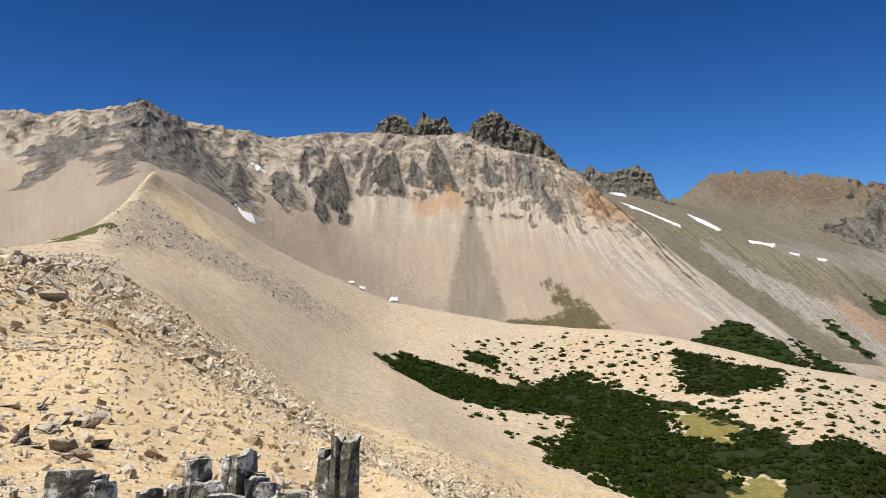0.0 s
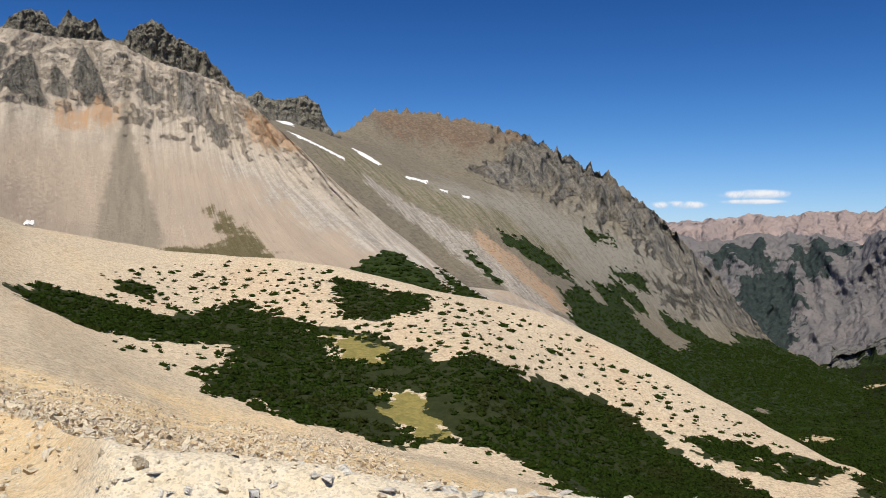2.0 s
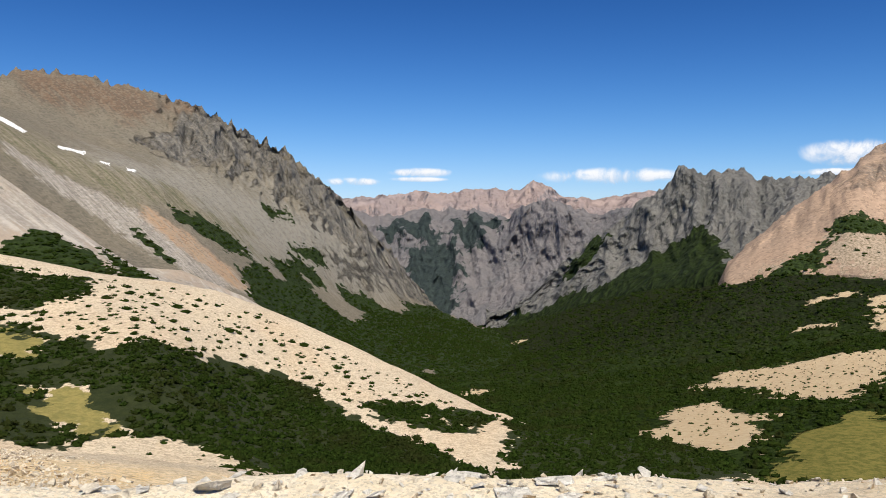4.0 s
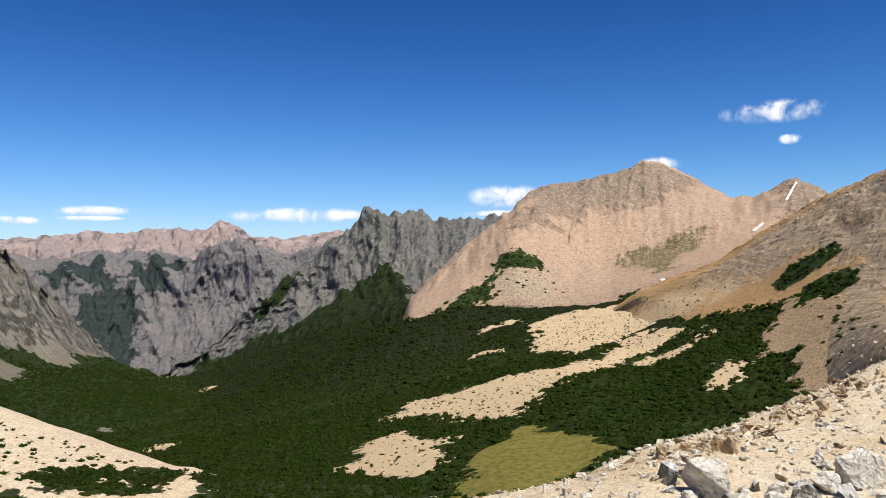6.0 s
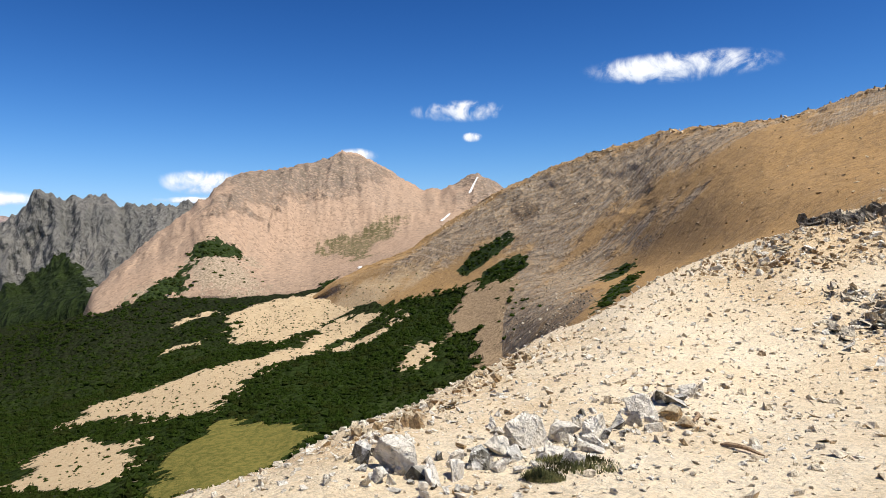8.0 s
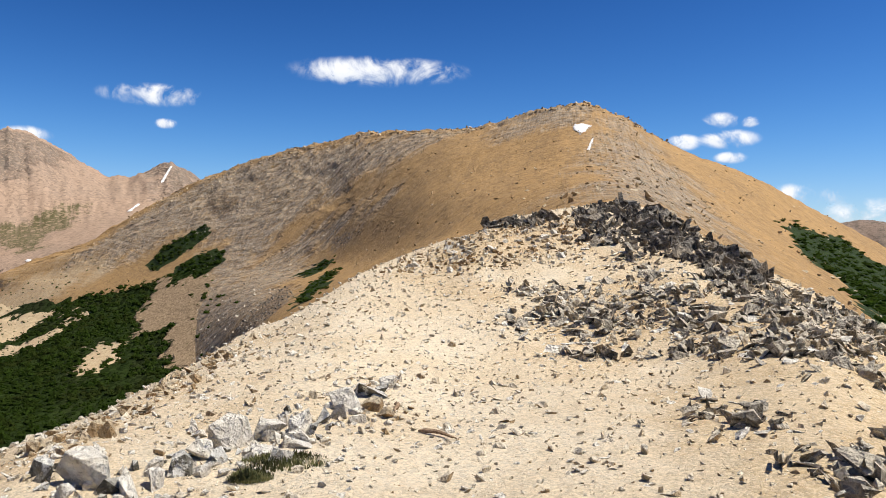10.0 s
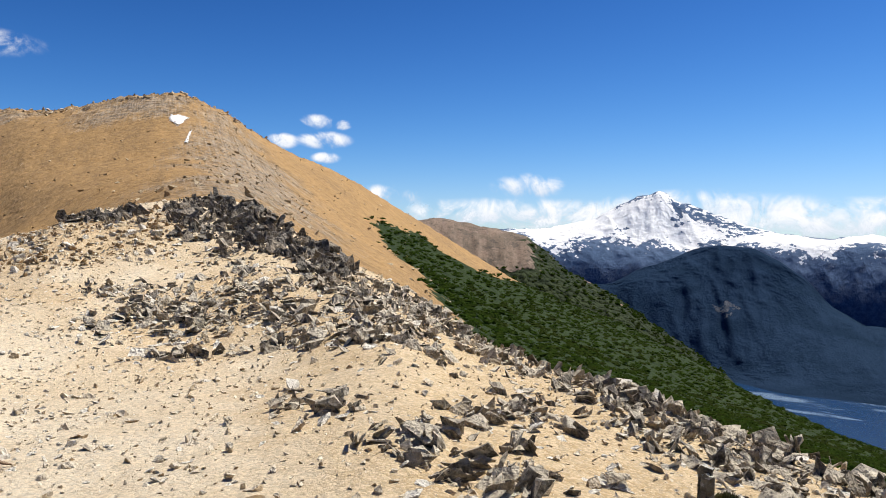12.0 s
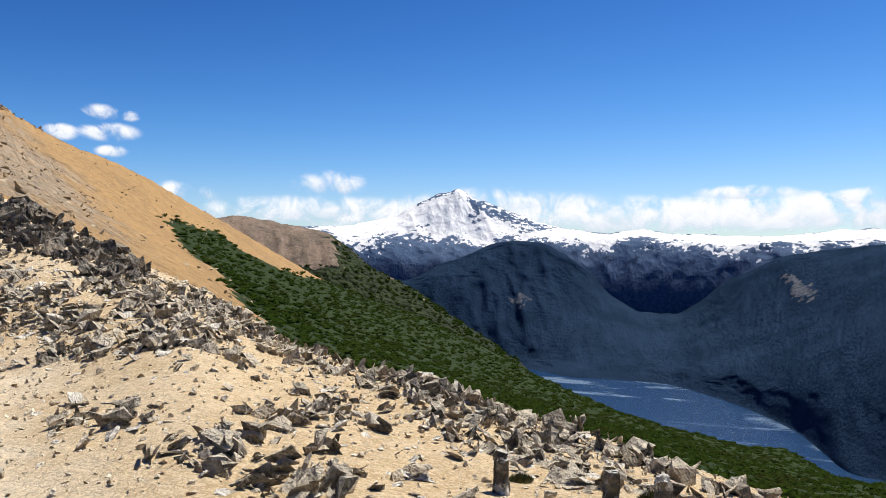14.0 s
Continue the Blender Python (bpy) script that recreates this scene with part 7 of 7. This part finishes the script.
for polys, spacing, size, tilt, shapes, mat, label in (
        (PILE, 0.6, (0.35, 0.9), (0.6, 1.4), SLAB, M_PILE, "dark angular slate block in a rock pile"),
        (SLABS[:3], 0.62, (0.14, 0.42), (0.4, 1.45), SLAB, M_SLATE, "grey slate slab with pale lichen on gravel"),
        (SLABS[3:], 0.36, (0.12, 0.40), (0.3, 1.4), SLAB, M_SLATE, "split grey slate rock with pale lichen on gravel"),
        (WHITE_STONES, 0.75, (0.10, 0.26), (0.0, 0.9), BLOCK, M_WHITE, "pale grey-white angular stone on gravel"),
        (OCHRE_STONES, 1.2, (0.14, 0.42), (0.0, 0.7), SLAB, M_OCHRE, "rusty ochre stone on a gravel ridge"),
        (SLABS_WEST[:1], 0.8, (0.25, 0.6), (0.1, 0.9), SLAB, M_SLATE, "grey lichen-covered slab on a stony slope")):
    for poly in polys:
        xs, ys = spots(poly, spacing, rng, 0.7)
        for x, y in zip(xs, ys):
            s = size[0] * (size[1] / size[0]) ** (rng.random() ** 1.4)
            rock_thing(shapes, x, y, s, rng.uniform(*tilt) * rng.choice((-1, 1)), rng.normal(0.6, 0.9), mat, label)

RIDGE = [(-9, 10), (0, 8), (4, 4), (5.5, 2.0), (9, 1.0), (14, -2.5), (19, -8), (17, -16), (6, -15), (1, -10), (-3, -7), (-4, -2), (-3, 3)]
FAN = [(r * math.sin(radians(b)), r * math.cos(radians(b))) for r, b in ((17, 131), (12, 138), (9, 146), (7.5, 155), (6.2, 166), (6.8, 178), (8, 174), (10, 163), (12.5, 154), (16, 146))]
merged("pile_rubble", rubble(PILE, 0.115, (0.1, 0.55), rng, SLAB + BLOCK[:5], tilt=1.0), M_PILE, "black slate rubble heaped on a ridge", "rubble")
merged("slate_rubble", rubble(SLABS, 0.08, (0.05, 0.36), rng, SLAB + BLOCK[:5], tilt=0.6, chance=0.9, clump=0.9) + rubble([FAN], 0.14, (0.05, 0.34), rng, SLAB + BLOCK[:5], tilt=0.5, chance=0.9, clump=0.8) + rubble([RIDGE], 0.5, (0.04, 0.14), rng, SLAB, tilt=0.3, chance=0.06), M_SLATE, "grey slate rubble on pale gravel", "rubble")
RIDGE_EAST = [(4.5, 1.5), (9, 1.0), (14, -2.5), (18, -8), (17, -12), (11, -8), (7, -5), (4.5, -2)]
merged("white_gravel", rubble([RIDGE_EAST], 0.13, (0.02, 0.11), rng, SLAB + BLOCK, tilt=0.35, chance=0.85), M_WHITE, "white and cream stones strewn over a gravel ridge", "stones")
merged("edge_rubble", rubble([EDGE], 0.095, (0.06, 0.36), rng, SLAB, tilt=0.8, chance=0.9) + rubble([BAND], 0.105, (0.06, 0.4), rng, SLAB + BLOCK[:5], tilt=0.55, chance=0.85, clump=2.4), M_SLATE, "jagged grey slate along the edge of a ridge", "rubble")
# the larger heaps of split slate: place, width and number of stones
for hx, hy, wide, number in ((4.8, -5.1, 0.5, 8), (3.3, -4.5, 0.42, 9), (3.4, -6.2, 0.6, 11), (4.7, -7.2, 0.3, 3), (3.0, -5.2, 0.4, 5), (2.7, -4.2, 0.35, 6), (2.3, -4.5, 0.35, 6), (3.7, -4.4, 0.3, 3), (3.1, -8.1, 0.55, 9), (2.6, -8.6, 0.5, 8)):
    for k in range(number):
        rock_thing(SLAB, hx + rng.normal(0, 0.4) * wide, hy + rng.normal(0, 0.4) * wide, rng.uniform(0.1, 0.3), rng.uniform(0.8, 1.5) * rng.choice((-1, 1)), rng.normal(0.6, 0.9), M_SLATE, "split grey slate standing on edge in a small heap")
PALE_EDGE = [(r * math.sin(radians(b)), r * math.cos(radians(b))) for r, b in ((3.6, -12), (3.6, 2), (3.7, 14), (4.6, 16), (5.4, 2), (5.3, -11))]
WHITE_BAND = [(r * math.sin(radians(b)), r * math.cos(radians(b))) for r, span in ((3.7, range(-14, 76, 8)), (5.5, range(68, -22, -8))) for b in span]
merged("white_rubble", rubble(WHITE_STONES, 0.2, (0.04, 0.2), rng, BLOCK) + rubble([PALE_EDGE], 0.3, (0.25, 0.75), rng, SLAB, tilt=0.16, chance=0.85) + rubble([WHITE_BAND], 0.16, (0.05, 0.3), rng, SLAB, tilt=0.2, chance=0.85) + rubble(OCHRE_STONES[:1], 0.3, (0.08, 0.34), rng, BLOCK, tilt=0.4, chance=0.7) + rubble([RIDGE], 0.3, (0.03, 0.16), rng, SLAB, tilt=0.25, chance=0.6) + rubble(SLABS, 0.22, (0.08, 0.34), rng, SLAB, tilt=0.3, chance=0.6), M_WHITE, "pale broken stones on gravel", "rubble")
merged("ridge_stones", rubble([RIDGE], 0.25, (0.04, 0.16), rng, BLOCK, tilt=0.5, chance=0.75), M_PEBBLE, "cream and brown stones strewn over a gravel ridge", "stones")
merged("ochre_rubble", rubble([RIDGE], 0.55, (0.04, 0.16), rng, SLAB, tilt=0.3, chance=0.45) + rubble(OCHRE_STONES, 0.14, (0.04, 0.24), rng, BLOCK), M_OCHRE, "rusty ochre rubble on a gravel ridge", "rubble")
merged("gravel_stones", rubble([RIDGE], 0.125, (0.015, 0.08), rng, CHIP, chance=0.95), M_PEBBLE, "small cream and ochre stones strewn over gravel", "stones")
WEST = [(-32, 26), (-14, 30), (-2, 20), (3, 9), (-2, 5), (-8, 8), (-14, 12)]
MID_WEST = [(r * math.sin(radians(b)), r * math.cos(radians(b))) for r, b in ((19, -42), (24, -28), (26, -16), (24, -6), (34, 4), (75, 0), (72, -14), (64, -28), (58, -42))]
FAR_WEST = [(-90, 60), (-40, 150), (40, 200), (90, 260), (30, 60), (2, 22), (-14, 26), (-40, 40)]
merged("west_stones", rubble([WEST], 0.18, (0.03, 0.22), rng, CHIP, chance=0.9) + rubble([WEST], 0.4, (0.08, 0.3), rng, BLOCK, chance=0.5) + rubble([MID_WEST], 0.4, (0.1, 0.5), rng, CHIP, "ground_slope", chance=0.9), M_PEBBLE, "cream stones strewn over an ochre slope", "stones")
LOW_SLOPE = [(r * math.sin(radians(b)), r * math.cos(radians(b))) for r, b in ((30, -24), (34, -8), (30, 6), (28, 22), (70, 26), (115, 10), (120, -8), (80, -22))]
merged("slope_gravel", rubble([LOW_SLOPE], 0.62, (0.1, 0.38), rng, CHIP, "ground_slope", chance=0.9), M_PEBBLE, "small cream and ochre stones on a scree slope", "stones")
merged("slate_patches", rubble(SLABS_WEST[:1], 0.28, (0.1, 0.5), rng, SLAB) + rubble(SLABS_WEST[1:2], 0.2, (0.1, 0.42), rng, SLAB, tilt=0.15) + rubble(SLABS_WEST[2:], 0.7, (0.12, 0.5), rng, SLAB, "ground_slope", tilt=0.2), M_SLATE, "grey slate slabs on a stony slope", "stones")
merged("slope_stones", rubble([FAR_WEST], 1.15, (0.25, 1.0), rng, CHIP, "ground_slope", chance=0.9), M_PEBBLE, "cream stones on a scree slope", "stones")
merged("crest_stones", rubble(STONES, 1.9, (0.5, 2.2), rng, CHIP, "ground_slope") + rubble([FAR_WEST], 1.7, (0.3, 1.2), rng, CHIP, "ground_slope", chance=0.8), M_GREYSTONE, "grey stones strewn along a scree ridge", "stones")
SUNNY = [(p[0] * k, p[1] * k) for k, line in ((1.0, HILL[2]), (0.98, HILL[4][::-1])) for p in line if 108 < bearing(p[0], p[1]) < 150]
CREST = [(p[0] * k, p[1] * k) for k, line in ((0.955, HILL[4]), (1.0, HILL[4][::-1])) for p in line if 92 < bearing(p[0], p[1]) < 134]
merged("crest_blocks", rubble([CREST], 3.4, (0.9, 4.2), rng, BLOCK, "mountain_ochre", chance=0.8), M_OCHRE, "grey-brown rocks along a hill's crest", "boulders")
merged("talus_boulders", rubble(TALUS[1:2], 6.0, (0.8, 3.0), rng, CHIP, "mountain_ochre") + rubble([SUNNY], 7.0, (0.4, 2.4), rng, CHIP, "mountain_ochre", chance=0.7), M_OCHRE, "brown talus boulders on a steep hillside", "boulders")
merged("talus_stones", rubble(TALUS[:1] + TALUS[3:], 3.8, (0.5, 2.6), rng, CHIP, "mountain_ochre", chance=0.8), M_GREYSTONE, "grey-beige talus stones on a steep ochre hillside", "boulders")
merged("outcrop_blocks", rubble(OUTCROP, 1.6, (0.4, 1.8), rng, BLOCK, "mountain_ochre", chance=0.6), M_PILE, "dark broken outcrop on an ochre hillside", "boulders")

# ---- single things on the ridge ----
def on_ridge(b, r):
    x, y = r * math.sin(radians(b)), r * math.cos(radians(b))
    return Vector((x, y, float(heights("ground_ridge", np.array([x]), np.array([y]))[0])))


def part(name, bm, material, parent, label=""):
    me = bpy.data.meshes.new(name)
    bm.to_mesh(me)
    bm.free()
    me.materials.append(material)
    ob = new(name, me)
    ob.parent = parent
    return tagged(ob, label)


def splinter(w, d, h, seed, lean=0.0):
    """An upright split leaf of slate: a tapered, chipped plate."""
    r = random.Random(seed)
    bm = bmesh.new()
    rows, cols = 9, 4
    grid = []
    for j in range(rows):
        t = j / (rows - 1)
        top = h * (1 - 0.10 * r.random()) if j == rows - 1 else h * t
        for i in range(cols):
            u = i / (cols - 1) - 0.5
            z = top - (0.12 * h * abs(u) * r.random() + 0.05 * h * r.random()) * (j == rows - 1)
            for side in (-1, 1):
                grid.append(bm.verts.new((u * w * (1 - 0.18 * t) + 0.012 * r.uniform(-1, 1) + lean * z, side * d * (0.5 - 0.12 * t) + 0.010 * r.uniform(-1, 1), z)))
    at = lambda j, i, s: grid[(j * cols + i) * 2 + s]
    for j in range(rows - 1):
        for i in range(cols - 1):
            bm.faces.new((at(j, i, 0), at(j, i + 1, 0), at(j + 1, i + 1, 0), at(j + 1, i, 0)))
            bm.faces.new((at(j, i, 1), at(j + 1, i, 1), at(j + 1, i + 1, 1), at(j, i + 1, 1)))
        bm.faces.new((at(j, 0, 0), at(j + 1, 0, 0), at(j + 1, 0, 1), at(j, 0, 1)))
        bm.faces.new((at(j, cols - 1, 0), at(j, cols - 1, 1), at(j + 1, cols - 1, 1), at(j + 1, cols - 1, 0)))
    for i in range(cols - 1):
        bm.faces.new((at(rows - 1, i, 0), at(rows - 1, i + 1, 0), at(rows - 1, i + 1, 1), at(rows - 1, i, 1)))
        bm.faces.new((at(0, i, 0), at(0, i, 1), at(0, i + 1, 1), at(0, i + 1, 0)))
    bmesh.ops.recalc_face_normals(bm, faces=bm.faces)
    return bm


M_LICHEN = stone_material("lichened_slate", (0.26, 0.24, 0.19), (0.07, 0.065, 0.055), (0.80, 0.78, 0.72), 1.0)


def standing_slab(b, r, w, d, h, turn, label, leaves=3, sink=0.12):
    p = on_ridge(b, r)
    rr = random.Random(int(b * 10))
    for k in range(leaves):
        ww, hh = w * rr.uniform(0.75, 1.0), h * rr.uniform(0.86, 1.0)
        leaf_bm = splinter(ww, d / leaves * 0.92, hh, int(b * 7) + k, rr.uniform(-0.04, 0.04))
        at = Vector((rr.uniform(-0.1, 0.1) * w, (k - (leaves - 1) / 2) * d / leaves, 0))
        if k == 0:
            root = part("slate_rock", leaf_bm, M_LICHEN, None)
            root.matrix_world = Matrix.Translation(p - Vector((0, 0, sink))) @ Euler((0.03, 0.05, radians(turn))).to_matrix().to_4x4() @ Matrix.Translation(at)
            first = at
        else:
            part("slate_layer", leaf_bm, M_LICHEN, root).location = at - first
    return tagged(root, label, "rock", "rocks on the ridge")


standing_slab(-9.3, 5.0, 0.17, 0.29, 1.2, 62, "upright dark slate slab with white lichen", 4)
for b, r, w, h, turn in ((-26.6, 6.2, 0.36, 0.66, 30), (-24.6, 6.2, 0.26, 0.6, 70), (-18.6, 6.1, 0.26, 0.86, 50), (-17.4, 6.0, 0.3, 0.72, 20), (-15.8, 6.0, 0.36, 0.92, 75),
                         (-14.6, 6.0, 0.3, 0.78, 40), (-13.4, 5.9, 0.26, 0.68, 60), (-12.2, 5.9, 0.3, 0.66, 15), (-21.5, 6.1, 0.3, 0.55, 55), (-19.8, 6.1, 0.25, 0.6, 35), (-16.6, 5.8, 0.4, 0.6, 10)):
    standing_slab(b, r, w, w * 0.45, h, turn, "grey lichen-spotted slate standing on edge", 2)
standing_slab(10.9, 4.7, 0.26, 0.07, 0.34, 80, "pale pointed slate splinter on white rubble", 1, 0.04)
standing_slab(-6.2, 4.6, 0.1, 0.06, 0.42, 20, "thin grey slate splinter beside a slab", 1)
for b, r, h in ((176.6, 5.3, 0.28), (181.3, 4.7, 0.30), (173.0, 5.5, 0.26), (165.0, 5.5, 0.30)):
    standing_slab(b, r, 0.12, 0.09, h + 0.1, 40 + b * 3, "dark pointed slate splinter on gravel", 2, 0.08)

gw = Graph("dry_wood")
M_WOOD = gw.done(gw.mix(gw.step(gw.noise(30.0, 8, 0.7), 0.4, 0.6), (0.20, 0.13, 0.08), (0.36, 0.26, 0.17)), 0.85, gw.bump(gw.noise(60.0, 6, 0.7), 0.01), 0.2)


def dry_branch(b, r, length, thick, turn):
    """A weathered, bent branch with a stub."""
    bm = bmesh.new()
    rings, seg = 9, 7
    ring = []
    for j in range(rings):
        t = j / (rings - 1)
        c = Vector(((t - 0.5) * length, 0.06 * length * math.sin(t * 5), thick * (0.7 + 0.5 * math.sin(t * 3.1))))
        q = thick * (1.0 - 0.6 * t) * (0.4 if j in (0, rings - 1) else 1)
        ring.append([bm.verts.new(c + Vector((0, q * math.cos(6.283 * i / seg), q * 0.8 * math.sin(6.283 * i / seg)))) for i in range(seg)])
    for j in range(rings - 1):
        for i in range(seg):
            bm.faces.new((ring[j][i], ring[j][(i + 1) % seg], ring[j + 1][(i + 1) % seg], ring[j + 1][i]))
    bm.faces.new(ring[0][::-1])
    bm.faces.new(ring[-1])
    me = bpy.data.meshes.new("dry_branch")
    bm.to_mesh(me)
    bm.free()
    me.materials.append(M_WOOD)
    ob = new("dry_branch", me)
    ob.matrix_world = Matrix.Translation(on_ridge(b, r)) @ Euler((0, 0, radians(turn))).to_matrix().to_4x4()
    return tagged(ob, "weathered brown branch lying on gravel", "branch")


for x, y, s, tone in PALE_BLOCKS:
    ob = rock_thing(BLOCK, x, y, s * 1.35, rng.uniform(-0.5, 0.5), rng.uniform(0, 6.28), (M_WHITE, M_LICHEN, M_OCHRE)[tone],
                    ("pale grey-white angular boulder on gravel", "grey lichened boulder in a heap of white stones", "ochre boulder beside white stones")[tone], 0.3, stretch=(1, 1.15, 1.2))
    for k in range(3):
        rock_thing(BLOCK, x + rng.normal(0, 0.22), y + rng.normal(0, 0.22), s * rng.uniform(0.35, 0.75), rng.uniform(-0.7, 0.7), rng.uniform(0, 6.28), (M_WHITE, M_LICHEN, M_OCHRE)[tone],
                   ("pale grey-white angular stone on gravel", "grey lichened stone in a heap of white stones", "ochre stone beside white stones")[tone], 0.2)
dry_branch(115.3, 6.6, 0.42, 0.03, 210)
dry_branch(112.2, 7.6, 0.36, 0.03, 160)

gp = Graph("cushion_plant")
M_PLANT = gp.done(gp.mix(gp.step(gp.noise(25.0, 6, 0.7), 0.4, 0.62), (0.05, 0.06, 0.02), (0.16, 0.15, 0.06)), 0.8, None, 0.2)


def cushion(b, r, wide, tall, seed, label, material=None):
    """A low cushion plant: many short narrow leaves leaning outwards from one root."""
    rr = random.Random(seed)
    bm = bmesh.new()
    for k in range(900):
        a, q = rr.uniform(0, 6.283), wide * math.sqrt(rr.random())
        base = Vector((q * math.cos(a), 0.6 * q * math.sin(a), 0))
        h = tall * (1 - 0.6 * (q / wide) ** 2) * rr.uniform(0.4, 1.0)
        tip = base + Vector((rr.uniform(-0.5, 0.5) * h, rr.uniform(-0.5, 0.5) * h, h))
        side = Vector((math.cos(a + 1.5), math.sin(a + 1.5), 0)) * rr.uniform(0.003, 0.008)
        mid = (base + tip) / 2
        vs = [bm.verts.new(v) for v in (base, mid + side, tip, mid - side)]
        bm.faces.new(vs)
    me = bpy.data.meshes.new("cushion_plant")
    bm.to_mesh(me)
    bm.free()
    me.materials.append(material or M_PLANT)
    ob = new("cushion_plant", me)
    ob.location = on_ridge(b, r)
    ob.rotation_euler.z = radians(-b)
    return tagged(ob, label, "plant")


cushion(103.6, 5.6, 0.34, 0.10, 1, "low green-brown cushion plant beside white stones")
cushion(101.2, 5.3, 0.16, 0.1, 2, "small green cushion plant between white stones")
cushion(122.0, 4.3, 0.14, 0.16, 3, "dry tuft of grass on pale gravel")
cushion(-4.2, 4.5, 0.22, 0.2, 4, "dry brown tuft of grass beside slate")
cushion(176.0, 5.6, 0.10, 0.08, 5, "small yellow-green plant between slate rocks")
cushion(166.5, 5.9, 0.10, 0.07, 6, "small yellow-green plant between slate rocks")
